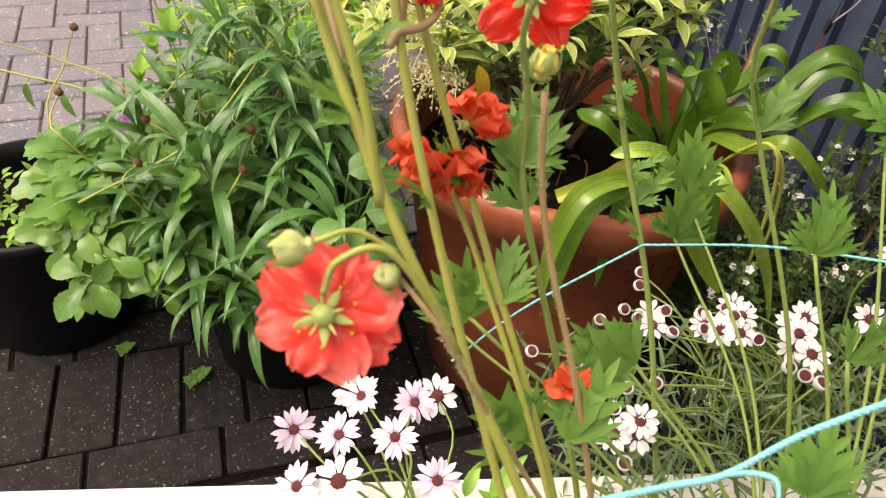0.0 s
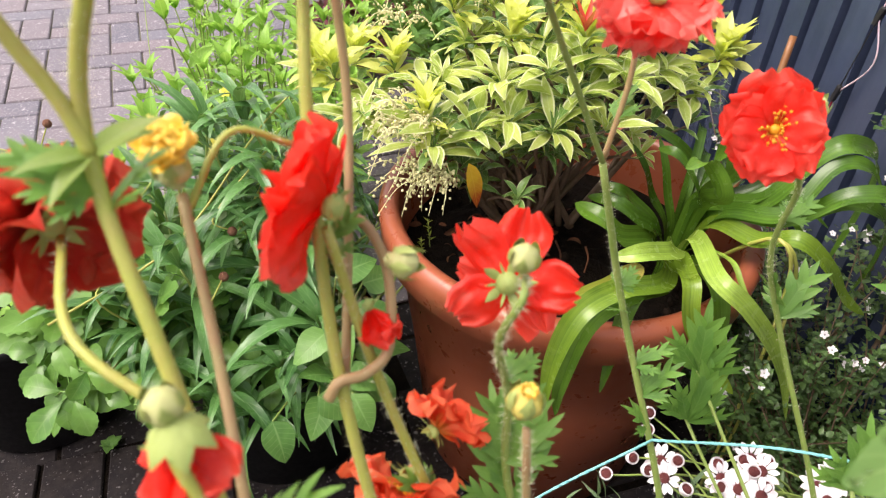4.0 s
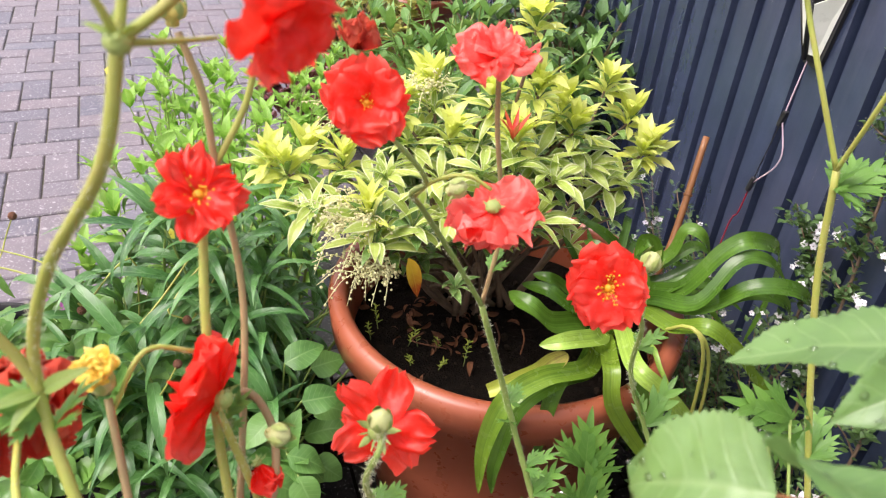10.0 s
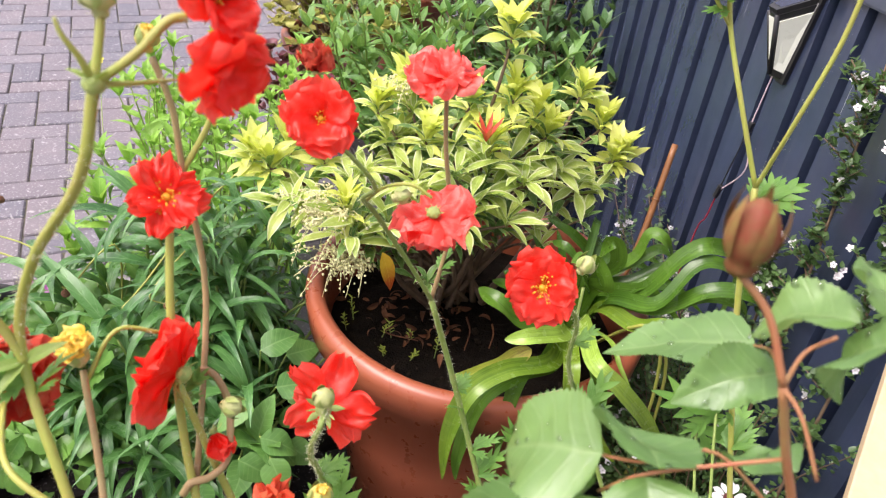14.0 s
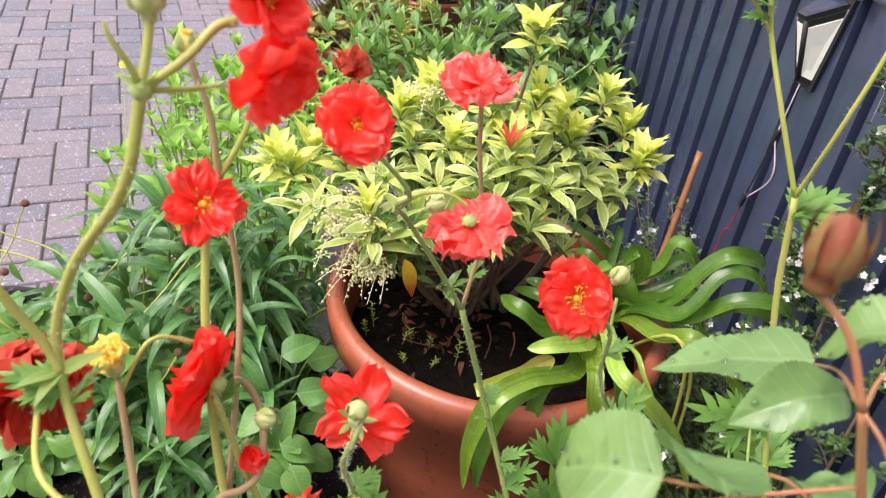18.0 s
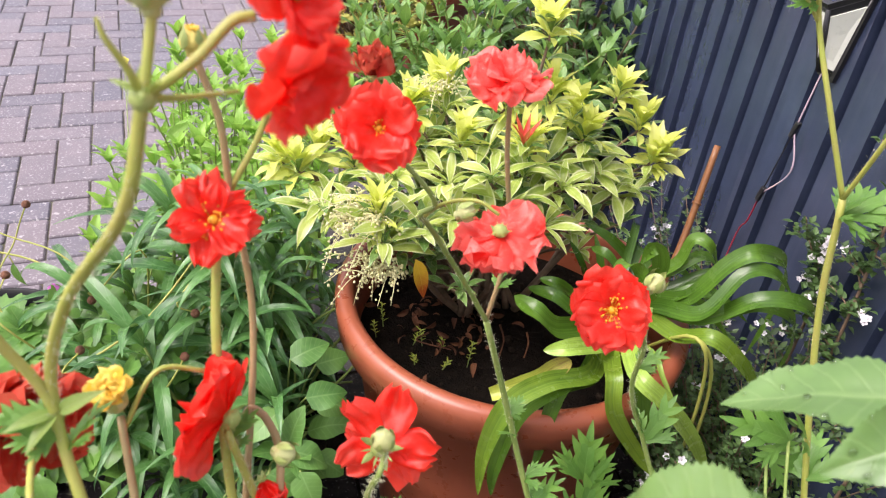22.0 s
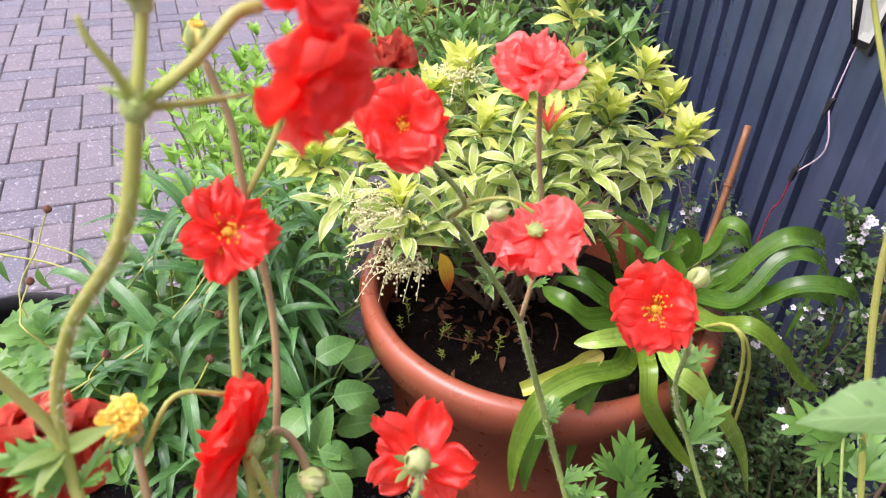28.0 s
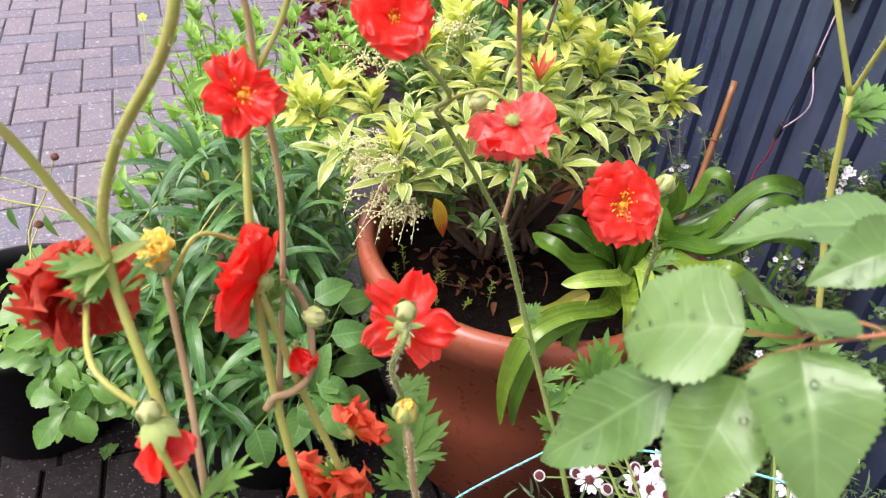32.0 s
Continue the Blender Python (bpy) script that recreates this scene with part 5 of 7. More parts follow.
def geum_bud(plant, at, way, size, seed, mat=None, name="bud", label="", tip=None):
    """A closed ribbed bud with a ruff of sepals and a crown of tips."""
    rnd = random.Random(seed)
    m = face_to(at, way, rnd.uniform(0, 6), size)
    prof = [(0.02, -0.5), (0.2, -0.46), (0.24, -0.34), (0.2, -0.26), (0.42, -0.12), (0.5, 0.08), (0.46, 0.26), (0.34, 0.42), (0.18, 0.54), (0.06, 0.60), (0.01, 0.61)]
    v, f, u = lathe(prof, 20)
    v = [(x * (1 + 0.06 * math.cos(5 * math.atan2(y, x))), y * (1 + 0.06 * math.cos(5 * math.atan2(y, x))), z) for x, y, z in v]
    head = put(name, joined(name, [(v, f, u)], mat or BUD), plant, m, label)
    for k in range(5):
        put("sepal", SEPAL_HUG, head, m @ Matrix.Rotation(2 * math.pi * k / 5, 4, "Z") @ Matrix.Translation((0, 0.47, -0.12)) @ Matrix.Rotation(1.50 + rnd.uniform(-0.08, 0.05), 4, "X") @ Matrix.Scale(rnd.uniform(1.05, 1.25), 4))
        put("sepal", SEPAL_THIN, head, m @ Matrix.Rotation(2 * math.pi * (k + 0.5) / 5, 4, "Z") @ Matrix.Translation((0, 0.2, -0.32)) @ Matrix.Rotation(0.3, 4, "X") @ Matrix.Scale(1.8, 4))
    if tip:
        for k in range(8):
            put("petal", petals_of(tip, 0.5, 0.2)[k % 6], head, m @ Matrix.Rotation(k * 0.785, 4, "Z") @ Matrix.Translation((0, 0.06, 0.3)) @ Matrix.Rotation(0.9 + 0.1 * (k % 3), 4, "X") @ Matrix.Scale(0.75, 4))
    return head




def cut_leaf_pieces(size, seed, lobes):
    """A deeply cut leaf: narrow sharply toothed lobes, and side lobes along the middle one."""
    rnd = random.Random(seed)
    out = []
    for k in range(lobes):
        a = (k / (lobes - 1) - 0.5) * (2.3 if lobes > 3 else 1.5) + rnd.uniform(-0.1, 0.1)
        ln = size * (1.0 - 0.4 * abs(k / (lobes - 1) - 0.5) * 2) * rnd.uniform(0.9, 1.1)
        turn = Matrix.Rotation(-a, 4, "Z") @ Matrix.Rotation(rnd.uniform(-0.1, 0.25), 4, "X")
        out.append(moved(leaf(ln, ln * 0.20, "lance", fold=0.16, droop=rnd.uniform(0.2, 0.6), teeth=4, tooth=0.22, wave=0.08, seed=seed + k), turn @ Matrix.Translation((0, 0, 0.0006 * k))))
        for s in (-1, 1):
            for at, sc in ((0.34, 0.42), (0.58, 0.34)):
                out.append(moved(leaf(ln * sc * rnd.uniform(0.85, 1.15), ln * sc * 0.40, "lance", fold=0.14, droop=rnd.uniform(0.1, 0.4), rows=5, seed=seed), turn @ Matrix.Translation((0, ln * at, 0.0012 * ln / size)) @ Matrix.Rotation(-s * rnd.uniform(0.45, 0.65), 4, "Z")))
    return out


GEUM_LEAVES = [joined("stem_leaf", cut_leaf_pieces(0.042, s * 9, 5 if s % 2 else 3), GEUM_LEAF) for s in range(5)]
BRACT_LEAF = leaf_mat("pale_bract", (0.22, 0.34, 0.07), (0.34, 0.45, 0.12), (0.4, 0.5, 0.2), 0.4, 0.4)
PALE_BRACTS = leaf_meshes("bract", 2, BRACT_LEAF, length=0.018, width=0.006, shape="lance", droop=0.4)

geum = thing("geum_plant", (0.17, 0.03, 0.42), "tall scarlet geum with hairy stems, ruffled flowers and buds", "flowering plant")
rg = random.Random(77)


def hairs(line, r, n, rnd):
    """Fine hairs that stand off a stem, as thin slivers."""
    verts, faces, uvs = [], [], []
    for k in range(n):
        i = rnd.randrange(len(line) - 1)
        p = line[i] + (line[i + 1] - line[i]) * rnd.random()
        d = np.array([rnd.uniform(-1, 1) for _ in range(3)])
        t = line[i + 1] - line[i]
        t = t / (np.linalg.norm(t) + 1e-9)
        d -= t * (d @ t)
        d /= np.linalg.norm(d) + 1e-9
        s = np.cross(d, t) * 0.00010
        o = len(verts)
        verts += [p + d * r * 0.9 - s, p + d * r * 0.9 + s, p + d * (r + rnd.uniform(0.0010, 0.0028)) + t * 0.0005]
        faces.append((o, o + 1, o + 2))
        uvs += [(0, 0), (1, 0), (0.5, 1)]
    return verts, faces, uvs


HAIR = plain_mat("pale_hairs", (0.50, 0.50, 0.32), (0.6, 0.6, 0.42), 0.6, 100, 0.0)


def geum_stem(pts, r0=0.0032, r1=0.0020, mat=None, leaves=(), hair=1):
    r0, r1 = r0 * 0.64, r1 * 0.74
    line = spline(pts, 7)
    ob = put("stem", joined("stem", [tube(line, r0, r1, 9)], mat or STEM), geum)
    if hair:
        hair = max(12, int(hair * 1600 * np.linalg.norm(np.diff(line, axis=0), axis=1).sum()))
        tagged(put("hair_fringe", joined("hair_fringe", [hairs(line, (r0 + r1) / 2, hair, rg)], HAIR), ob, None, "fine pale hairs"), kind="stuff")
    for t, sc, way in leaves:
        p = line[int(t * (len(line) - 1))]
        put("stem_leaf", GEUM_LEAVES[rg.randrange(5)], geum, aim(p, way, rg.uniform(-0.5, 0.5), sc))
    return line


ROOT = Vector((0.16, 0.04, 0.43))
# main left stem with the near double flower, its bud and node
NODE = (0.068, 0.213, 1.057)
geum_stem([ROOT, (0.13, 0.07, 0.60), (0.090, 0.118, 0.745), (0.052, 0.165, 0.845), (0.036, 0.212, 0.915), (0.030, 0.238, 0.955), (0.040, 0.236, 0.990), (0.060, 0.213, 1.030), NODE], 0.0032, 0.0021,
          leaves=((0.60, 0.5, (-0.9, 0.3, 0.5)), (0.58, 0.45, (0.7, 0.5, 0.3)), (0.42, 0.6, (-0.7, 0.2, 0.4)), (0.44, 0.6, (0.9, 0.1, 0.4))))
put("node", joined("node", [ball(0.0030, 0.9, 12, 7)], CALYX), geum, Matrix.Translation(NODE), "swollen leafy joint")
for k in range(6):
    put("bract", PALE_BRACTS[k % 2], geum, aim(NODE, (math.cos(k * 1.05 + 0.4), math.sin(k * 1.05 + 0.4), 0.5 + 0.6 * (k % 2)), 0, 0.45))
geum_stem([NODE, (0.079, 0.212, 1.065), (0.087, 0.214, 1.072), (0.092, 0.215, 1.073)], 0.0019, 0.0017)
geum_stem([NODE, (0.070, 0.216, 1.064), (0.072, 0.219, 1.072)], 0.0018, 0.0016)
geum_stem([NODE, (0.066, 0.212, 1.064), (0.063, 0.212, 1.070), (0.062, 0.213, 1.074)], 0.0017, 0.0006)
geum_stem([NODE, (0.077, 0.215, 1.056), (0.088, 0.219, 1.055)], 0.0016, 0.0006)
geum_bud(geum, (0.072, 0.220, 1.076), (-0.05, 0.0, 1), 0.0090, 1)
geum_flower(geum, (0.099, 0.216, 1.077), (0.60, -0.50, 0.30), 0.027, 2, cup=0.5, ruffle=0.24, whorls=(5, 5, 2), reflex=0.15, step=0.34, jit=1.2, wide=1.1, stamens=1.2, label="double scarlet flower seen from its side")
geum_flower(geum, (0.099, 0.210, 1.061), (0.35, -0.80, -0.30), 0.027, 5, cup=0.45, ruffle=0.22, whorls=(5, 3, 0), reflex=-0.1, jit=1.1, wide=1.1, stamens=0)

# a leafy joint lower on the main stem, with a side branch
JOINT_AT = Vector((0.0305, 0.236, 0.951))
geum_stem([JOINT_AT, (0.027, 0.239, 0.962), (0.022, 0.241, 0.973), (0.014, 0.243, 0.993), (0.003, 0.243, 1.014)], 0.0026, 0.0020)
for way, sc in (((-0.8, -0.3, 0.1), 0.42), ((-0.5, -0.6, -0.2), 0.40), ((0.8, -0.2, 0.5), 0.45), ((0.7, 0.1, 0.2), 0.36)):
    put("bract", PALE_BRACTS[rg.randrange(2)], geum, aim(JOINT_AT, way, rg.uniform(-0.3, 0.3), sc * 2.0, up=(-0.2, -0.5, 0.8)))

# open flowers
geum_flower(geum, (0.282, 0.299, 0.887), (-0.62, -0.68, 0.38), 0.044, 11, cup=0.14, ruffle=0.17, whorls=(7, 6, 0), spin=0.3, jit=0.7, wide=1.12, step=0.16, rain=1, stamens=1.3, label="open scarlet flower with a ring of yellow stamens")
geum_flower(geum, (0.154, 0.320, 0.994), (-0.25, -0.80, 0.45), 0.036, 12, cup=0.40, ruffle=0.22, whorls=(5, 4, 0), jit=1.0, wide=1.2, step=0.25, rain=2, stamens=0.95)
geum_flower(geum, (0.083, 0.283, 0.982), (0.22, -0.62, 0.74), 0.031, 13, cup=0.3, ruffle=0.26, whorls=(7, 4, 0), spin=0.6, jit=1.5, wide=0.72, rain=2, stamens=1.45)
geum_flower(geum, (0.231, 0.357, 0.995), (-0.12, -0.22, 0.95), 0.039, 14, mat=PINKRED, cup=0.45, ruffle=0.26, whorls=(6, 5, 3), reflex=0.12, stamens=0, jit=1.1, wide=1.05, rain=2)
geum_flower(geum, (0.207, 0.300, 0.946), (0.12, 0.16, -0.95), 0.043, 15, mat=PINKRED, cup=0.55, ruffle=0.28, whorls=(8, 8, 7), reflex=0.22, step=0.5, jit=1.3, wide=0.95, stamens=0, rain=2, sepals=0.42, label="coral-red flower nodding away, its green calyx on top")
geum_flower(geum, (0.078, 0.248, 0.922), (-0.68, 0.52, 0.15), 0.044, 16, cup=0.55, ruffle=0.20, whorls=(6, 5, 0), reflex=0.0, step=0.30, jit=1.1, wide=1.15, rain=2, stamens=0, sepals=0.7, label="scarlet flower seen edge-on")
geum_flower(geum, (0.142, 0.262, 0.868), (0.35, 0.72, -0.45), 0.049, 17, cup=0.4, ruffle=0.26, whorls=(5, 2, 0), spin=0.2, jit=1.4, wide=0.66, stamens=0, rain=2, sepals=0.9, label="scarlet flower seen from behind with its green calyx")
geum_flower(geum, (0.029, 0.150, 0.820), (0.30, 0.70, -0.55), 0.043, 18, mat=PINKRED, cup=0.25, ruffle=0.15, whorls=(8, 3, 0), spin=0.5, jit=1.1, wide=0.76, sepals=0.9, label="coral-red flower seen from behind")
geum_flower(geum, (0.010, 0.275, 0.912), (-0.40, 0.65, 0.15), 0.046, 19, mat=DRYRED, cup=0.5, ruffle=0.34, whorls=(10, 11, 11, 9), reflex=0.75, step=0.5, jit=2.0, wide=1.0, stamens=0, label="withered dark red flower head")
geum_flower(geum, (0.156, 0.335, 1.011), (-0.1, -0.1, 0.9), 0.024, 21, mat=DRYRED, cup=0.9, ruffle=0.5, whorls=(5, 5, 0), reflex=-0.5, stamens=0, jit=2.0, label="withered flower")
geum_flower(geum, (0.037, 0.189, 0.916), (0.1, -0.05, -1), 0.027, 22, cup=0.3, ruffle=0.2, whorls=(5, 5, 0), reflex=-0.75, stamens=0, label="nodding flower half hidden under its pale calyx")
geum_flower(geum, (0.098, 0.235, 0.810), (-0.35, -0.45, -0.35), 0.042, 23, mat=RUST, cup=0.6, ruffle=0.32, whorls=(7, 6, 5), reflex=0.2, jit=1.5, wide=1.1, label="fading orange-red flower with curled petals")
geum_flower(geum, (0.112, 0.245, 0.822), (0.7, 0.2, 0.4), 0.034, 24, mat=RUST, cup=0.6, ruffle=0.30, whorls=(6, 5, 0), stamens=0, squash=0.7, jit=1.5, wide=1.1)
geum_flower(geum, (0.089, 0.246, 0.884), (0.2, -0.4, -0.6), 0.022, 25, cup=0.8, ruffle=0.25, whorls=(5, 4, 0), reflex=-0.7, stamens=0)
geum_flower(geum, (0.157, 0.183, 0.703), (0.2, 0.3, 0.8), 0.030, 26, mat=RUST, cup=0.3, ruffle=0.2, whorls=(5, 4, 0), stamens=0)
# pale calyx over the nodding flower
for k in range(6):
    put("sepal", SEPAL_HUG, geum, face_to((0.037, 0.189, 0.9225), (0.1, -0.05, -1), k * 1.05, 0.0135) @ Matrix.Translation((0, 0.04, 0)) @ Matrix.Rotation(0.65, 4, "X") @ Matrix.Diagonal((1.25, 1, 1, 1)))

# buds and spent heads
BUD_YELLOW = plain_mat("yellow_green_bud", (0.52, 0.50, 0.12), (0.66, 0.52, 0.12), 0.5, 150, 0.3)
YELLOW = petal_mat("shrivelled_petal", (0.90, 0.62, 0.06), (0.92, 0.74, 0.22), (0.80, 0.36, 0.03))
geum_bud(geum, (0.044, 0.252, 0.935), (-0.1, -0.1, 1), 0.0090, 31, BUD, "spent_head", "spent head with shrivelled yellow petals")
geum_flower(geum, (0.044, 0.251, 0.940), (-0.15, -0.35, 1), 0.0165, 41, mat=YELLOW, cup=1.3, ruffle=0.3, whorls=(8, 8, 6), reflex=-0.1, step=0.35, jit=1.2, wide=1.3, stamens=0, label="shrivelled yellow flower")
geum_bud(geum, (0.327, 0.321, 0.879), (0.3, -0.2, 0.9), 0.0130, 32)
geum_bud(geum, (0.023, 0.157, 0.841), (-0.9, 0.1, -0.1), 0.0105, 33)
geum_bud(geum, (0.048, 0.150, 0.831), (-0.2, -0.8, 0.2), 0.0080, 34)
geum_bud(geum, (0.084, 0.308, 1.036), (0.1, 0.0, 1), 0.0092, 35, BUD_YELLOW, label="bud showing pale yellow", tip=YELLOW)
geum_bud(geum, (0.129, 0.219, 0.858), (0.1, -0.1, 1), 0.0115, 36, BUD_YELLOW, label="bud opening yellow", name="bud", tip=YELLOW)
geum_bud(geum, (0.137, 0.245, 0.892), (-0.1, -0.3, 0.9), 0.0098, 37)
geum_bud(geum, (0.096, 0.240, 0.905), (0.3, -0.3, 0.1), 0.0090, 38)
geum_bud(geum, (0.036, 0.192, 0.923), (-0.1, -0.2, 1), 0.0076, 39)
geum_bud(geum, (0.190, 0.305, 0.957), (0.6, -0.2, 0.3), 0.0090, 40)

# stems, from the root upward
geum_stem([ROOT + Vector((0.0, 0.02, 0)), (0.12, 0.13, 0.62), (0.092, 0.190, 0.76), (0.078, 0.235, 0.86), (0.078, 0.262, 0.93), (0.083, 0.281, 0.972)], 0.0034, 0.0022,
          leaves=((0.5, 0.5, (-0.6, 0.4, 0.6)), (0.72, 0.4, (0.8, 0.3, 0.4))))
geum_stem([(0.078, 0.235, 0.86), (0.094, 0.285, 0.93), (0.091, 0.298, 0.985), (0.090, 0.303, 1.010), (0.085, 0.307, 1.030)], 0.0022, 0.0018, STEM_RED)
geum_stem([(0.091, 0.298, 0.985), (0.104, 0.303, 1.005), (0.112, 0.305, 1.030), (0.118, 0.306, 1.045)], 0.0020, 0.0014)
geum_stem([(0.046, 0.190, 0.875), (0.046, 0.225, 0.90), (0.045, 0.250, 0.930)], 0.0022, 0.0018, STEM_RED)
geum_stem([(0.045, 0.248, 0.925), (0.058, 0.258, 0.940), (0.074, 0.262, 0.932)], 0.0014, 0.0012)
geum_stem([(0.036, 0.205, 0.905), (0.018, 0.225, 0.915), (0.014, 0.266, 0.912)], 0.0020, 0.0016)
geum_stem([(0.050, 0.165, 0.845), (0.046, 0.172, 0.880), (0.037, 0.184, 0.915), (0.036, 0.190, 0.920)], 0.0024, 0.0018)
geum_stem([ROOT + Vector((0.02, 0.03, 0)), (0.14, 0.16, 0.66), (0.112, 0.215, 0.78), (0.090, 0.240, 0.86), (0.078, 0.247, 0.915)], 0.0032, 0.0020, leaves=((0.45, 0.8, (0.4, 0.6, 0.6)), (0.6, 0.6, (-0.6, 0.3, 0.7))))
geum_stem([(0.073, 0.235, 0.863), (0.077, 0.236, 0.868), (0.085, 0.236, 0.869), (0.093, 0.240, 0.874), (0.097, 0.254, 0.889), (0.094, 0.262, 0.900), (0.089, 0.266, 0.904), (0.086, 0.265, 0.902)], 0.0028, 0.0020, STEM_RED, hair=1.5)
geum_stem([ROOT + Vector((0.03, 0.05, 0)), (0.165, 0.19, 0.66), (0.140, 0.232, 0.780), (0.138, 0.243, 0.830), (0.130, 0.241, 0.862), (0.133, 0.236, 0.884), (0.139, 0.246, 0.884)], 0.0030, 0.0016, STEM_GREEN,
          leaves=((0.35, 0.9, (-0.2, 0.6, 0.8)), (0.4, 0.9, (0.5, 0.5, 0.7)), (0.55, 0.4, (0.8, 0.2, 0.2))))
geum_stem([ROOT + Vector((0.03, 0.04, 0)), (0.155, 0.16, 0.68), (0.135, 0.205, 0.79), (0.130, 0.217, 0.848)], 0.0026, 0.0018, STEM_RED)
geum_stem([ROOT + Vector((0.02, 0.03, 0)), (0.135, 0.15, 0.66), (0.112, 0.215, 0.765), (0.100, 0.232, 0.802)], 0.0026, 0.0018)
geum_stem([(0.070, 0.140, 0.800), (0.050, 0.150, 0.838), (0.034, 0.152, 0.838), (0.029, 0.152, 0.826)], 0.0018, 0.0014)
geum_stem([(0.052, 0.155, 0.835), (0.040, 0.158, 0.843), (0.028, 0.157, 0.842)], 0.0013, 0.0011)
geum_stem([(0.105, 0.115, 0.725), (0.080, 0.130, 0.775), (0.062, 0.137, 0.815), (0.051, 0.151, 0.830)], 0.0016, 0.0011, STEM_RED)
# the tall forked stem with three flowers
FORK = (0.234, 0.347, 0.851)
geum_stem([(0.30, 0.20, 0.43), (0.285, 0.275, 0.62), (0.262, 0.336, 0.754), FORK], 0.0034, 0.0026, STEM_GREEN, leaves=((0.55, 0.75, (0.7, 0.0, 0.7)), (0.58, 0.7, (0.8, -0.3, 0.5)), (0.5, 0.6, (-0.6, 0.2, 0.5)), (0.7, 0.4, (-0.7, -0.2, 0.3)), (0.72, 0.4, (0.6, 0.3, 0.2))))
geum_stem([FORK, (0.243, 0.352, 0.90), (0.236, 0.356, 0.955), (0.233, 0.357, 0.990)], 0.0022, 0.0018, STEM_RED, leaves=((0.15, 0.55, (0.7, 0.3, 0.7)),))
geum_stem([FORK, (0.212, 0.343, 0.890), (0.188, 0.335, 0.930), (0.178, 0.326, 0.945), (0.183, 0.322, 0.952), (0.178, 0.322, 0.962), (0.164, 0.325, 0.978), (0.156, 0.322, 0.986)], 0.0024, 0.0015, STEM_GREEN)
geum_stem([(0.180, 0.330, 0.940), (0.186, 0.318, 0.955), (0.196, 0.306, 0.962), (0.205, 0.300, 0.957)], 0.0014, 0.0012)
# the stem of the open flower
geum_stem([(0.40, 0.17, 0.43), (0.385, 0.235, 0.60), (0.350, 0.300, 0.74), (0.328, 0.312, 0.80), (0.318, 0.305, 0.850), (0.285, 0.303, 0.882)], 0.0030, 0.0018, STEM_GREEN, leaves=((0.45, 0.9, (0.6, 0.3, 0.7)), (0.48, 0.8, (-0.5, 0.2, 0.8)), (0.7, 0.5, (0.8, 0.1, 0.3))))
geum_stem([(0.318, 0.305, 0.845), (0.326, 0.316, 0.866)], 0.0016, 0.0014, STEM_GREEN)
# the tall branching stem beside the fence, out of flower
FORK2 = (0.430, 0.304, 0.934)
geum_stem([(0.47, 0.12, 0.43), (0.455, 0.22, 0.65), (0.438, 0.285, 0.84), FORK2], 0.0034, 0.0028, leaves=((0.97, 0.9, (0.9, -0.2, 0.3)), (0.96, 0.6, (0.2, -0.5, 0.7)), (0.5, 0.9, (0.5, 0.4, 0.6)), (0.55, 0.9, (-0.6, 0.2, 0.6))))
FORK3 = (0.411, 0.348, 1.022)
geum_stem([FORK2, (0.417, 0.325, 0.981), FORK3, (0.403, 0.353, 1.051), (0.399, 0.362, 1.074)], 0.0026, 0.0018, leaves=((0.62, 0.5, (-0.8, 0.2, 0.1)), (0.60, 0.4, (-0.7, 0.3, -0.2))))
geum_stem([FORK3, (0.393, 0.362, 1.048), (0.385, 0.373, 1.065)], 0.0018, 0.0014)
geum_stem([FORK2, (0.421, 0.288, 0.986), (0.426, 0.284, 1.032), (0.427, 0.284, 1.067), (0.429, 0.286, 1.089)], 0.0022, 0.0018)
# leaves low down, between the flowers
for k, (p, sc, way) in enumerate((
    ((0.139, 0.291, 0.645), 1.3, (-0.2, 0.2, 1)), ((0.316, 0.313, 0.665), 1.2, (0.3, 0.1, 1)), ((0.235, 0.254, 0.636), 1.2, (-0.6, 0.1, 0.6)),
    ((0.204, 0.200, 0.690), 1.2, (-0.8, 0.3, 0.3)), ((0.129, 0.175, 0.683), 1.3, (-0.5, 0.2, 0.8)), 
    ((0.146, 0.167, 0.687), 1.1, (0.5, 0.3, 0.8)), ((0.318, 0.211, 0.732), 1.0, (0.1, 0.2, 1)), ((0.295, 0.152, 0.713), 0.95, (0.6, 0.2, 0.6)), ((0.249, 0.110, 0.677), 1.0, (0.4, 0.4, 0.8)), 
    ((0.117, 0.230, 0.719), 1.0, (0.0, 0.2, 1)), ((0.443, 0.273, 0.758), 1.3, (-0.8, 0.3, 0.2)), ((0.325, 0.326, 0.695), 1.2, (0.0, 0.1, 1)), ((0.430, 0.274, 0.745), 1.1, (0.7, -0.2, -0.2)))):
    low = Vector(p)
    put("stem_leaf", GEUM_LEAVES[k % 5], geum, aim(low, way, 0.3 * math.sin(k * 2.1), sc, up=(-0.4, -0.8, 0.5)))
    geum_stem([Vector((0.2 + 0.3 * low.x, 0.08, 0.44)), Vector((0.15 + 0.55 * low.x, 0.5 * low.y + 0.04, 0.5 * low.z + 0.25)), low], 0.0022, 0.0015, STEM_GREEN, hair=0)


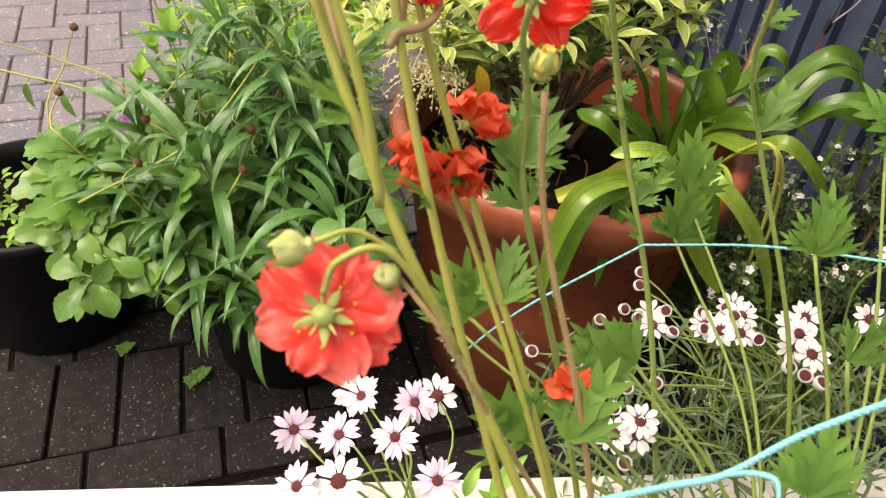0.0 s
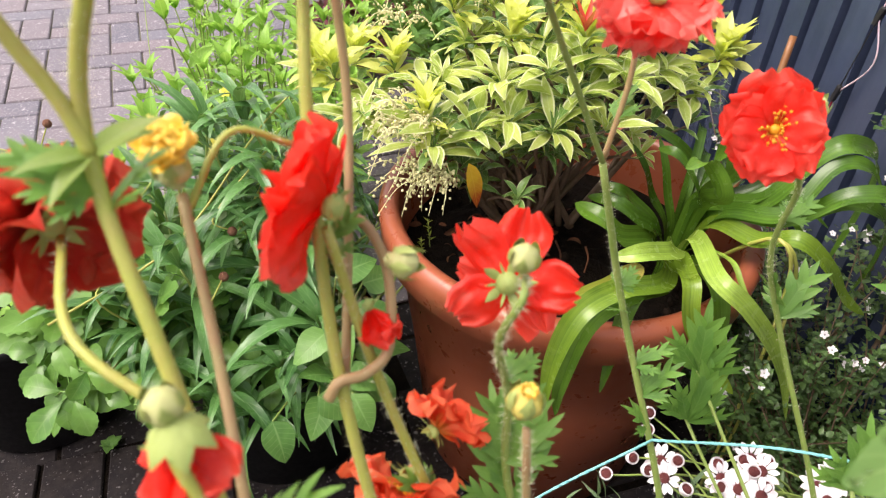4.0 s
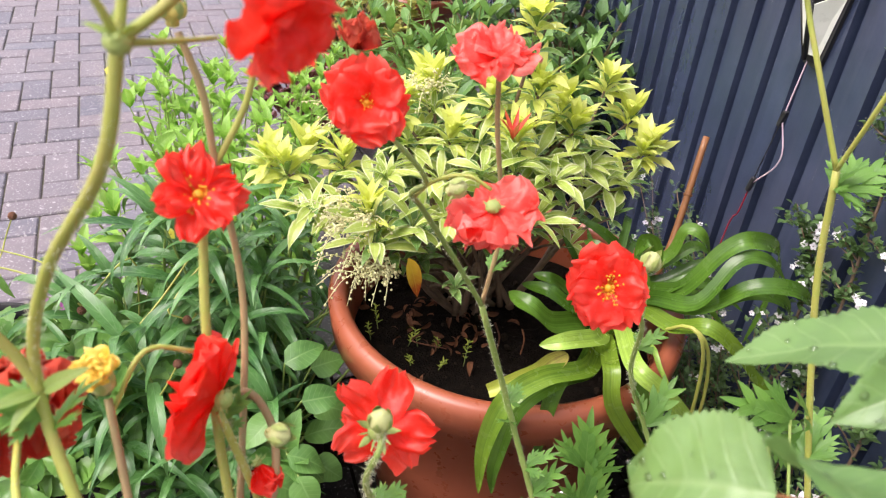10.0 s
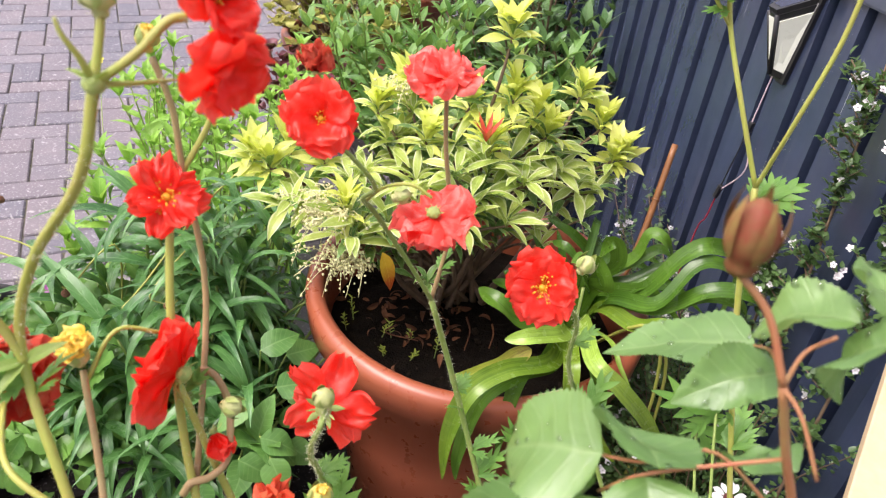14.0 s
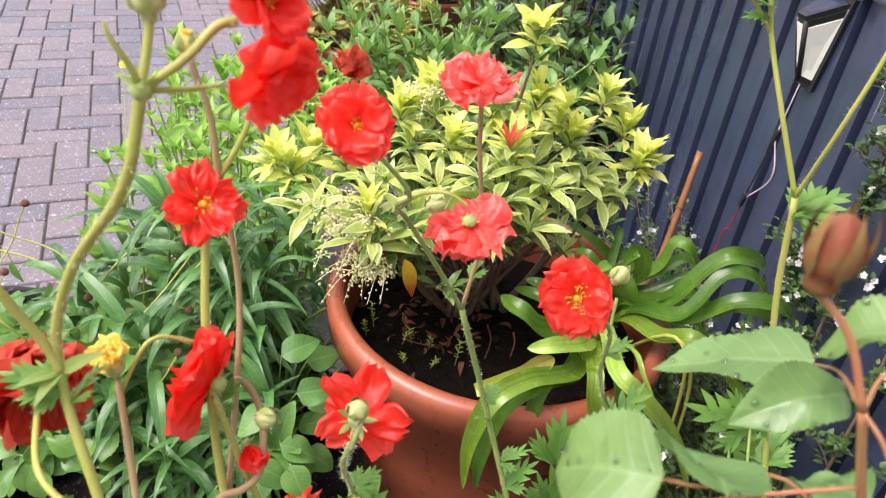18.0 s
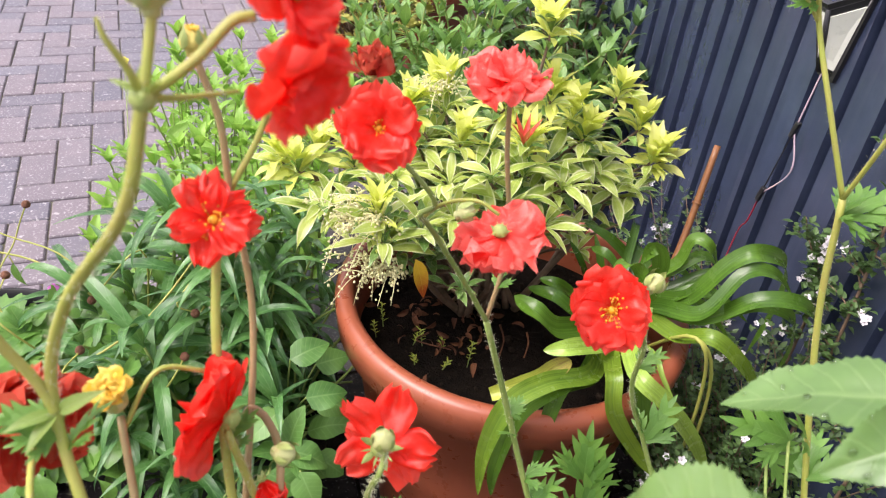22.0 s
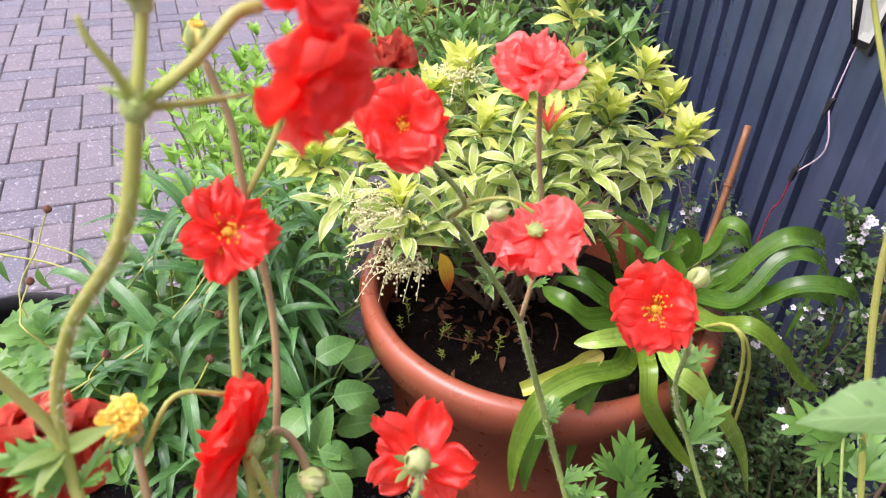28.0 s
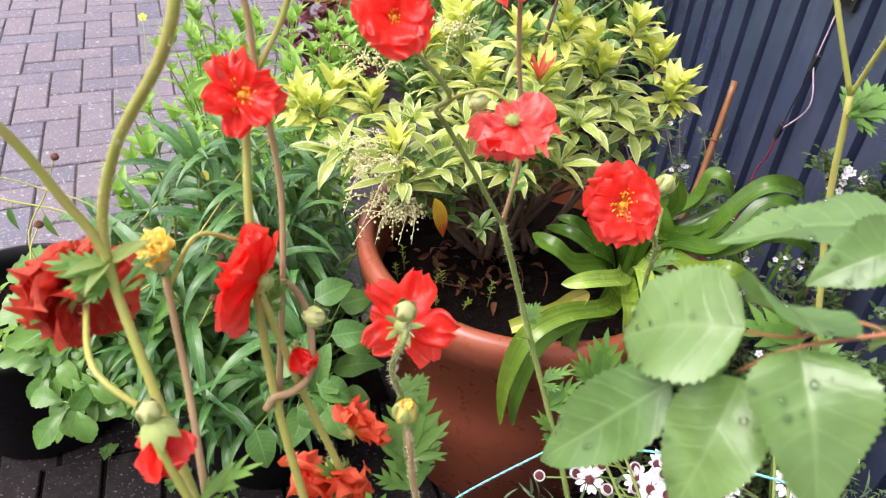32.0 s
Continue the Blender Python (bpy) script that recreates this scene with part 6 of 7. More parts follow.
# ---- rose in front of the fence ----
rose = thing("rose_bush", (0.30, -0.06, 0.42), "rose with a closed bud and large serrated wet leaves", "rose")
ROSE_BIG = leaf_meshes("leaflet", 4, ROSE_LEAF, length=0.050, width=0.036, shape="ovate", droop=0.5, fold=0.16, teeth=21, tooth=0.075, wave=0.12, fine=True)
ROSE_MID = leaf_meshes("leaflet", 4, ROSE_LEAF, length=0.046, width=0.026, shape="ovate", droop=0.4, fold=0.22, teeth=19, tooth=0.075, wave=0.12, fine=True)
BUDAT = Vector((0.1965, 0.114, 1.0525))
JOIN = Vector((0.206, 0.098, 1.022))
stem("stem", rose, [(0.30, 0.0, 0.42), (0.253, 0.064, 0.867), (0.226, 0.088, 0.969), (0.215, 0.094, 0.998), JOIN], 0.0015, 0.0011, ROSE_STEM)
stem("stem", rose, [JOIN, JOIN.lerp(BUDAT, 0.5) + Vector((0.001, 0, 0)), BUDAT + Vector((0, 0, -0.007))], 0.0010, 0.0009, ROSE_STEM)
ROSEBUD = plain_mat("red_green_bud", (0.22, 0.030, 0.025), (0.16, 0.10, 0.035), 0.55, 150, 0.2, spec=0.2)
ROSE_SEPAL = plain_mat("bronze_sepal", (0.21, 0.19, 0.05), (0.24, 0.07, 0.04), 0.6, 220, 0.3, spec=0.2)
ROSE_HUG = mesh_of("sepal", *(lambda p: (p[0], p[1], ROSE_SEPAL, p[2]))(leaf(0.0235, 0.0046, "lance", fold=0.3, droop=-0.85, rows=9)))
v, f, u = lathe([(0.0018, -0.0105), (0.0040, -0.0092), (0.0050, -0.0068), (0.0044, -0.0048), (0.0060, -0.003), (0.0074, 0.000), (0.0077, 0.0035), (0.0070, 0.0075), (0.0052, 0.0115), (0.0028, 0.0142), (0.0003, 0.0155)], 24)
v = [(x * (1 + 0.05 * math.cos(5 * math.atan2(y, x))), y * (1 + 0.05 * math.cos(5 * math.atan2(y, x))), z) for x, y, z in v]
bud = put("bud", joined("bud", [(v, f, u)], ROSEBUD), rose, face_to(BUDAT, (0.02, 0.05, 1), 0, 0.74), "closed red and green bud")
for k in range(5):
    put("sepal", ROSE_HUG, bud, face_to(BUDAT, (0.02, 0.05, 1), k * 1.2566, 0.74) @ Matrix.Translation((0, 0.0060, -0.0042)) @ Matrix.Rotation(1.36, 4, "X"))


def leaflet(root, tip, wide, up, k, big=True):
    """A leaflet laid from one point to another."""
    a, b = Vector(root), Vector(tip)
    me = (ROSE_BIG if big else ROSE_MID)[k % 4]
    ln = (b - a).length / (0.050 if big else 0.046)
    m = aim(a, b - a, 0.0, 1.0, up) @ Matrix.Diagonal((wide / (0.036 if big else 0.026), ln, 1, 1))
    drops_on(put("leaflet", me, rose, m), me, m, 9, random.Random(k), 0.0004, 0.0012)


UPV = (-0.45, -0.5, 0.75)
leaflet((0.252, 0.140, 0.988), (0.216, 0.172, 0.968), 0.030, (0.05, -0.1, 1.0), 0, False)
leaflet((0.245, 0.123, 0.992), (0.210, 0.133, 0.985), 0.019, (0.0, -0.25, 1.0), 1)
leaflet((0.178, 0.117, 0.987), (0.160, 0.149, 0.964), 0.032, (-0.3, -0.35, 0.8), 2)
leaflet((0.183, 0.103, 0.996), (0.192, 0.132, 0.986), 0.031, (0.15, -0.30, 1.0), 3)
leaflet((0.235, 0.105, 1.029), (0.229, 0.136, 1.009), 0.019, (-0.1, -0.25, 1.0), 5)
leaflet((0.231, 0.093, 1.034), (0.231, 0.107, 1.007), 0.022, (-0.1, -0.30, 1.0), 6)
leaflet((0.236, 0.098, 1.035), (0.247, 0.119, 1.041), 0.020, (-0.3, -0.60, 0.7), 7)
leaflet((0.223, 0.094, 0.990), (0.219, 0.115, 0.975), 0.020, (0.0, -0.30, 1.0), 8)
leaflet((0.182, 0.120, 0.970), (0.173, 0.164, 0.952), 0.023, UPV, 10)
leaflet((0.169, 0.125, 0.963), (0.140, 0.141, 0.916), 0.022, UPV, 11)
leaflet((0.177, 0.112, 0.975), (0.158, 0.100, 0.941), 0.023, UPV, 12)
leaflet((0.185, 0.107, 0.987), (0.173, 0.074, 0.966), 0.027, UPV, 13)
for pts in ([JOIN, (0.231, 0.120, 1.007), (0.252, 0.140, 0.987)], [(0.226, 0.088, 0.969), (0.207, 0.106, 0.989), (0.190, 0.112, 0.985), (0.179, 0.119, 0.984)], [(0.190, 0.112, 0.985), (0.192, 0.114, 0.986), (0.195, 0.117, 0.989)], [JOIN, (0.207, 0.091, 1.018), (0.208, 0.082, 1.007)], [JOIN, (0.218, 0.104, 1.024), (0.220, 0.100, 1.032)], [(0.215, 0.094, 0.998), (0.186, 0.107, 0.988), (0.180, 0.116, 0.972)]):
    stem("leaf_stalk", rose, pts, 0.0006, 0.00045, ROSE_STEM)


# ---- raised bed under the flowers ----
BED_TURN = -FENCE_TURN
bed = thing("raised_bed", (0.1, 0.0, 0.0), "raised timber bed painted white, filled with soil and flowers", "raised bed")
BV = Vector((-math.sin(BED_TURN), math.cos(BED_TURN), 0))
BU = Vector((math.cos(BED_TURN), math.sin(BED_TURN), 0))
BED_FAR, BED_Z = Vector((0.127, 0.310, 0.0)), 0.45


def bed_board(u0, u1, v, z0, z1, name, mat, label=""):
    c = BED_FAR + BU * (u0 + u1) / 2 + BV * v
    put(name, bm_mesh(name, box_bm(u1 - u0, 0.028, z1 - z0, 0.003), mat), bed, Matrix.Translation((c.x, c.y, (z0 + z1) / 2)) @ Matrix.Rotation(BED_TURN, 4, "Z"), label)


for z in (0.0, 0.152, 0.304):
    bed_board(-0.75, 0.78, -0.014, z, z + 0.146, "board", PAINTED)
    bed_board(-0.75, 0.78, -0.75, z, z + 0.146, "board", PAINTED)
for u in (-0.764, 0.794):
    c = BED_FAR + BU * u + BV * -0.38
    put("end_board", bm_mesh("end_board", box_bm(0.028, 0.76, 0.45, 0.003), PAINTED), bed, Matrix.Translation((c.x, c.y, 0.225)) @ Matrix.Rotation(BED_TURN, 4, "Z"))
verts, faces, uvs = [], [], []
for i in range(31):
    for j in range(17):
        p = BED_FAR + BU * (-0.74 + 1.5 * i / 30) + BV * (-0.735 + 0.705 * j / 16)
        verts.append((p.x, p.y, 0.41 + 0.02 * noise.noise((p.x * 14, p.y * 14, 2))))
        uvs.append((p.x, p.y))
for i in range(30):
    for j in range(16):
        faces.append((i * 17 + j, (i + 1) * 17 + j, (i + 1) * 17 + j + 1, i * 17 + j + 1))
put("soil", mesh_of("soil", verts, faces, SOIL, uvs), bed, None, "dark damp soil")

# a pale sawn batten that leans at the corner of the bed
batten = put("timber_batten", bm_mesh("timber_batten", box_bm(0.036, 0.018, 0.62, 0.002), PINE), None)
tagged(batten, "pale unpainted sawn timber batten leaning over the bed", "timber")
a, b = Vector((0.753, 0.316, 0.707)), Vector((0.602, 0.221, 0.680))
batten.matrix_basis = Matrix.Translation((a + b) / 2) @ (a - b).to_track_quat("Z", "Y").to_matrix().to_4x4()


# ---- daisies with maroon eyes, and mauve ones ----
def ray_petal(seed, ln=0.48, w=0.22):
    return leaf(ln, w, "obovate", rows=5, fold=0.15, droop=random.Random(seed).uniform(0.1, 0.5), seed=seed)


DAISY_PETAL = [mesh_of("petal", *(lambda p: (p[0], p[1], WHITE, p[2]))(ray_petal(s))) for s in range(3)]
MAUVE_PETAL = [mesh_of("petal", *(lambda p: (p[0], p[1], MAUVE, p[2]))(ray_petal(s, 0.5, 0.15))) for s in range(3)]
DISC = joined("disc", [lathe([(0.15, 0.0), (0.145, 0.035), (0.10, 0.06), (0.04, 0.065), (0.001, 0.06)], 16)], MAROON)
CUP = joined("cup", [lathe([(0.02, -0.18), (0.12, -0.15), (0.2, -0.02), (0.21, 0.10), (0.19, 0.16), (0.165, 0.1), (0.1, 0.06)], 18)], petal_mat("rolled_petal", (0.80, 0.76, 0.78), (0.84, 0.80, 0.82), (0.5, 0.3, 0.36)))


def daisy(plant, at, normal, size, seed, mauve=False, closed=False, root=None):
    rnd = random.Random(seed)
    m = face_to(at, normal, rnd.uniform(0, 6), size)
    if closed:
        head = put("flower", CUP, plant, m, "half-closed white flower with maroon rim")
        put("disc", DISC, head, m @ Matrix.Translation((0, 0, 0.09)))
    else:
        head = put("flower", DISC, plant, m @ Matrix.Scale(0.7, 4) if mauve else m)
        n = 17 if mauve else 11
        for k in range(n):
            pm = m @ Matrix.Rotation(2 * math.pi * k / n + rnd.uniform(-0.1, 0.1), 4, "Z") @ Matrix.Translation((0, 0.06 if mauve else 0.10, 0.0)) @ Matrix.Rotation(rnd.uniform(-0.15, 0.45), 4, "X") @ Matrix.Scale(rnd.uniform(0.85, 1.05) * 0.85, 4)
            put("petal", (MAUVE_PETAL if mauve else DAISY_PETAL)[k % 3], head, pm)
    at, root = Vector(at), Vector(root)
    stem("stalk", plant, [root, root.lerp(at, 0.6) + Vector((rnd.uniform(-0.02, 0.02), rnd.uniform(-0.02, 0.02), 0.02)), at - Vector(normal).normalized() * size * 0.1], 0.0012, 0.0009, STEM_GREEN, 5, 5)


white = thing("white_daisies", (0.45, 0.28, 0.42), "clump of white daisies with maroon centres and ferny silver-green leaves", "flowering plant")
rd = random.Random(5)
SHUT = [(0.320, 0.369, 0.526), (0.350, 0.377, 0.525), (0.353, 0.360, 0.529), (0.380, 0.403, 0.542), (0.371, 0.390, 0.538), (0.380, 0.357, 0.534), (0.369, 0.331, 0.534), (0.404, 0.340, 0.541), (0.390, 0.320, 0.544), (0.421, 0.331, 0.551),
        (0.418, 0.318, 0.554), (0.434, 0.321, 0.556), (0.416, 0.302, 0.556), (0.415, 0.286, 0.559), (0.316, 0.279, 0.543), (0.289, 0.331, 0.533), (0.271, 0.326, 0.531), (0.255, 0.225, 0.538), (0.274, 0.272, 0.537), (0.296, 0.287, 0.535), (0.244, 0.354, 0.524),
        (0.406, 0.245, 0.571), (0.406, 0.230, 0.578), (0.405, 0.217, 0.584)]
OPEN = [(0.255, 0.244, 0.548), (0.273, 0.242, 0.559), (0.269, 0.236, 0.552), (0.443, 0.283, 0.571), (0.458, 0.285, 0.573), (0.434, 0.250, 0.572), (0.497, 0.259, 0.585), (0.363, 0.349, 0.528), (0.401, 0.311, 0.548), (0.406, 0.296, 0.558), (0.494, 0.264, 0.647), (0.408, 0.317, 0.543), (0.423, 0.315, 0.556), (0.402, 0.329, 0.537), (0.436, 0.269, 0.576), (0.429, 0.265, 0.567), (0.377, 0.370, 0.518), (0.426, 0.330, 0.552)]
for k, p in enumerate(SHUT):
    daisy(white, p, (rd.uniform(-0.7, 0.1), rd.uniform(-0.8, -0.1), rd.uniform(0.5, 1)), 0.027, 100 + k, closed=True, root=(0.40 + 0.2 * rd.random(), 0.20 + 0.1 * rd.random(), 0.42))
for k, p in enumerate(OPEN):
    daisy(white, p, (rd.uniform(-0.6, -0.1), rd.uniform(-0.7, -0.2), rd.uniform(0.5, 1)), 0.030, 200 + k, root=(0.40 + 0.2 * rd.random(), 0.20 + 0.1 * rd.random(), 0.42))
FERNY = [mesh_of("ferny_leaf", *(lambda p: (p[0], p[1], SILVER, p[2]))(leaf(0.022, 0.0032, "lance", rows=3, droop=0.5, seed=s))) for s in range(3)]
lv = []
for k in range(4200):
    x, y = rd.uniform(0.24, 0.78), rd.uniform(0.08, 0.36)
    p = Vector((x, y - (x - 0.3) * 0.25, 0.41 + rd.uniform(0, 0.11) * (1 if y > 0.1 else 0.4)))
    lv.append((rd.choice(FERNY), aim(p, (rd.uniform(-1, 1), rd.uniform(-1, 1), rd.uniform(0.1, 1.2)), rd.uniform(-1, 1), rd.uniform(0.7, 1.4))))
place_leaves(white, lv, 0)

mauve = thing("mauve_daisies", (0.08, 0.26, 0.42), "white and mauve daisies at the edge of the bed", "flowering plant")
for k, (p, c) in enumerate((((0.074, 0.346, 0.485), 0), ((0.101, 0.377, 0.488), 0), ((0.040, 0.358, 0.490), 0), ((0.062, 0.296, 0.499), 0), ((0.115, 0.326, 0.492), 0), ((0.143, 0.359, 0.486), 0), ((0.032, 0.301, 0.499), 0), ((0.132, 0.274, 0.500), 0), ((0.101, 0.402, 0.463), 0), ((0.171, 0.376, 0.464), 0))):
    daisy(mauve, p, (rd.uniform(-0.5, 0.3), rd.uniform(-0.8, 0.0), rd.uniform(0.5, 1)), 0.041, 300 + k, mauve=k not in (3, 8, 9), root=(0.10 + 0.03 * rd.random(), 0.25 + 0.03 * rd.random(), 0.42))
lv = []
for k in range(160):
    p = Vector((rd.uniform(0.0, 0.22), rd.uniform(0.16, 0.27), 0.42 + rd.uniform(0, 0.06)))
    lv.append((rd.choice(FRESHES), aim(p, (rd.uniform(-1, 1), rd.uniform(-1, 1), rd.uniform(0.3, 1.2)), 0, rd.uniform(0.5, 0.8))))
place_leaves(mauve, lv)

# ---- twine ----
for pts, r in (([(0.137, 0.284, 0.621), (0.200, 0.308, 0.631), (0.276, 0.298, 0.679)], 0.0010), ([(0.276, 0.298, 0.679), (0.333, 0.256, 0.699), (0.378, 0.207, 0.716), (0.405, 0.167, 0.728)], 0.0009),
               ([(0.124, 0.117, 0.723), (0.150, 0.109, 0.734), (0.168, 0.102, 0.744), (0.199, 0.102, 0.756), (0.234, 0.096, 0.774), (0.260, 0.092, 0.789)], 0.0016), ([(0.168, 0.102, 0.744), (0.176, 0.098, 0.747), (0.181, 0.092, 0.749), (0.179, 0.086, 0.745)], 0.0012)):
    line = spline(pts, 8)
    tw = thing("twine", tuple(line[0]), "turquoise plastic garden twine tied between the stems", "string", "twine")
    strands = []
    for ph in (0.0, 2.1, 4.2):
        n = len(line) * 5
        q = np.array([[np.interp(s, np.linspace(0, 1, len(line)), line[:, c]) for c in range(3)] for s in np.linspace(0, 1, n)])
        a = np.linspace(0, n * 0.7, n) + ph
        q[:, 2] += np.sin(a) * r * 0.5
        q[:, 0] += np.cos(a) * r * 0.35
        q[:, 1] += np.cos(a) * r * 0.35
        strands.append(tube(q, r * 0.6, r * 0.6, 5))
    put("strand", joined("strand", strands, STRING), tw)

# ---- cotoneaster along the fence ----
COTO = [mesh_of("small_leaf", *(lambda p: (p[0], p[1], SMALL, p[2]))(leaf(0.014, 0.009, "ovate", rows=4, droop=0.3, seed=s))) for s in range(4)]
STAR = joined("blossom", [moved(leaf(0.5, 0.4, "round", rows=4, droop=0.3, seed=k), Matrix.Rotation(k * 1.2566, 4, "Z") @ Matrix.Translation((0, 0.05, 0.002 * k)) @ Matrix.Rotation(0.25, 4, "X")) for k in range(5)], WHITE)
coto = thing("cotoneaster", (0.85, 0.55, 0.0), "small-leaved dark cotoneaster with little white blossoms climbing the fence", "shrub")
rc = random.Random(8)
stems, lv, fl = [], [], []
def jitter(q):
    return Vector((rc.uniform(-1, 1), rc.uniform(-1, 1), rc.uniform(-1, 1))) * q


def twig(line, n, first, loose, small, large):
    stems.append(tube(line, 0.0016, 0.0008, 5))
    for q in range(n):
        p = Vector(line[min(len(line) - 1, first + q * (len(line) - first) // n)])
        lv.append((rc.choice(COTO), aim(p + jitter(loose), (rc.uniform(-1, 1), rc.uniform(-1, 1), rc.uniform(-0.2, 1)), 0, rc.uniform(small, large))))


# the low mass at the fence's foot
for k in range(125):
    s, off = rc.uniform(-0.5, 0.25), rc.uniform(0.02, 0.30)
    hi = 0.13 + 0.38 * rc.random() * (1.0 if off < 0.15 else 0.8)
    tip = fence_at(s, hi, off)
    root = Vector((0.80 + 0.12 * rc.random(), 0.42 + 0.25 * rc.random(), 0.0))
    twig(spline([root, root.lerp(tip, 0.5) + Vector((rc.uniform(-0.04, 0.02), rc.uniform(-0.04, 0.04), 0.05)), tip], 8), 100, 3, 0.012, 0.55, 1.0)
    if rc.random() < 0.55:
        fl += [tip + jitter(0.011) for j in range(rc.choice((1, 2, 3)))]
# the shoots that climb the sheet
for top, lean, count in ((0.90, 0.0, 30), (0.84, -0.12, 22), (0.62, 0.07, 16)):
    main = spline([fence_at(-0.30 + lean, 0.10, 0.04), fence_at(-0.285 + lean, 0.50, 0.03), fence_at(-0.262 + lean, 0.50 + (top - 0.5) * 0.6, 0.03), fence_at(-0.243 + lean, top, 0.03)], 14)
    stems.append(tube(main, 0.0030, 0.0014, 6))
    for k in range(count):
        p = Vector(main[10 + k * (len(main) - 11) // count])
        tip = p + FDIR * rc.uniform(-0.045, 0.045) + FNRM * rc.uniform(0.0, 0.03) + Vector((0, 0, rc.uniform(-0.01, 0.045)))
        twig(spline([p, p.lerp(tip, 0.5) + jitter(0.006), tip], 5), 30, 1, 0.008, 0.6, 1.05)
        if rc.random() < 0.32:
            fl += [tip + jitter(0.008) for j in range(rc.choice((1, 2, 4)))]
put_each("branch", stems, WOODY, coto)
place_leaves(coto, lv, 0)
for p in fl:
    put("blossom", STAR, coto, face_to(p, (rc.uniform(-1, 0), rc.uniform(-1, 0), rc.uniform(0.2, 1)), rc.uniform(0, 6), rc.uniform(0.009, 0.012)), "small white blossom")


# ---- on the fence and in the pot: lamp, cable, cane, litter ----
def solar_lamp():
    """A wedge-shaped wall lamp: sloping solar cell on top, two milky lenses that taper downward."""
    lamp = thing("solar_lamp", tuple(fence_at(0.0, 0.86, 0.02)), "black wedge-shaped solar wall lamp with milky lenses", "lamp")
    s0, top, low = LAMP_S, 0.895, 0.795
    def w(s, z, off):
        return fence_at(s0 + s, z, off)
    half, deep = 0.031, 0.048
    A = [w(-half, top + 0.02, 0.004), w(half, top + 0.02, 0.004), w(0.013, top - 0.006, deep), w(-0.010, top - 0.006, deep), w(-0.012, low, 0.004), w(0.012, low, 0.004), w(0.0, low + 0.004, 0.02)]
    def plate(name, quad, mat, thick=0.006, label=""):
        q = [Vector(p) for p in quad]
        n = (q[1] - q[0]).cross(q[2] - q[0]).normalized()
        v = [p + n * thick / 2 for p in q] + [p - n * thick / 2 for p in q]
        k = len(q)
        fs = [tuple(range(k)), tuple(range(2 * k - 1, k - 1, -1))] + [(i, i + k, (i + 1) % k + k, (i + 1) % k) for i in range(k)]
        return put(name, mesh_of(name, v, fs, mat, smooth=False), lamp, None, label)
    def inset(quad, f):
        c = sum((Vector(p) for p in quad), Vector()) / len(quad)
        return [c + (Vector(p) - c) * f for p in quad]
    plate("housing", A[:4], BLACK, 0.016)
    up = Vector((0, 0, 0.0085))
    plate("solar_cell", [p + up for p in inset(A[:4], 0.86)], PANEL, 0.002, "dark blue solar cell")
    front = [A[3], A[2], A[6]]
    for name, tri in (("lens", [A[2], A[1], A[5], A[6]]), ("lens", [A[0], A[3], A[6], A[4]]), ("front_lens", front)):
        plate("side_panel", tri, BLACK, 0.004)
        if name == "lens":
            q = [Vector(p) for p in inset(tri, 0.80)]
            n = (q[1] - q[0]).cross(q[2] - q[0]).normalized() * 0.0028
            n = n if n.dot(FNRM) > 0 else -n
            plate("lens", [p + n for p in q], LENS, 0.002, "milky lamp lens")
    plate("front_lens", [p + (A[6] - A[4]) * 0.12 for p in inset(front, 0.80)], LENS, 0.002, "milky lamp lens")
    plate("back_plate", [w(-half - 0.008, top + 0.034, 0.004), w(half + 0.004, top + 0.034, 0.004), w(0.020, low - 0.006, 0.004), w(-0.020, low - 0.006, 0.004)], BLACK, 0.006)
    for a, b in ((A[2], A[6]), (A[3], A[6]), (A[1], A[5]), (A[0], A[4])):
        put("frame", joined("frame", [tube([tuple(a), tuple(b)], 0.0042, 0.0036, 6)], BLACK), lamp)
    return lamp


LAMP_S = -0.012
solar_lamp()
cable = thing("lamp_cable", tuple(fence_at(-0.05, 0.77, 0.02)), "thin two-wire lamp cable with black connectors hanging down the fence", "cable")
C0, C1, C2 = Vector(fence_at(LAMP_S, 0.795, 0.014)), Vector(fence_at(0.0, 0.70, 0.012)), Vector(fence_at(0.022, 0.572, 0.012))
stem("wire", cable, [C0, C0.lerp(C1, 0.5), C1], 0.0012, 0.0012, WIRE_PINK, label="pale pink wire")
stem("wire", cable, [C1, C1.lerp(C2, 0.5) + Vector((0.0, -0.03, 0)), C2], 0.0012, 0.0012, WIRE_PINK, label="pale pink wire")
stem("wire", cable, [C1, C1.lerp(C2, 0.5), C2], 0.0010, 0.0010, BLACK)
stem("wire", cable, [C2, C2 + Vector((0.005, 0.01, -0.06)), C2 + Vector((0.012, 0.03, -0.13)), C2 + Vector((0.015, 0.04, -0.5))], 0.0013, 0.0013, WIRE_RED, label="red wire")
for c in (C1, C2):
    put("connector", bm_mesh("connector", box_bm(0.008, 0.008, 0.028, 0.002), BLACK), cable, Matrix.Translation(c) @ Matrix.Rotation(0.2, 4, "X"))
cane = thing("bamboo_cane", (0.72, 0.86, POT_SOIL), "brown bamboo cane stuck in the big pot", "cane")
C = spline([(0.748, 0.738, 0.474), (0.797, 0.767, 0.524), (0.862, 0.822, 0.675)], 8)
put("shaft", joined("shaft", [tube(C, 0.0062, 0.0052, 12)], BAMBOO), cane)
for t in (0.35, 0.75):
    p = C[int(t * (len(C) - 1))]
    put("joint", joined("joint", [tube([p - (C[-1] - C[0]) * 0.006, p + (C[-1] - C[0]) * 0.006], 0.0072, 0.0072, 12)], BAMBOO), cane)

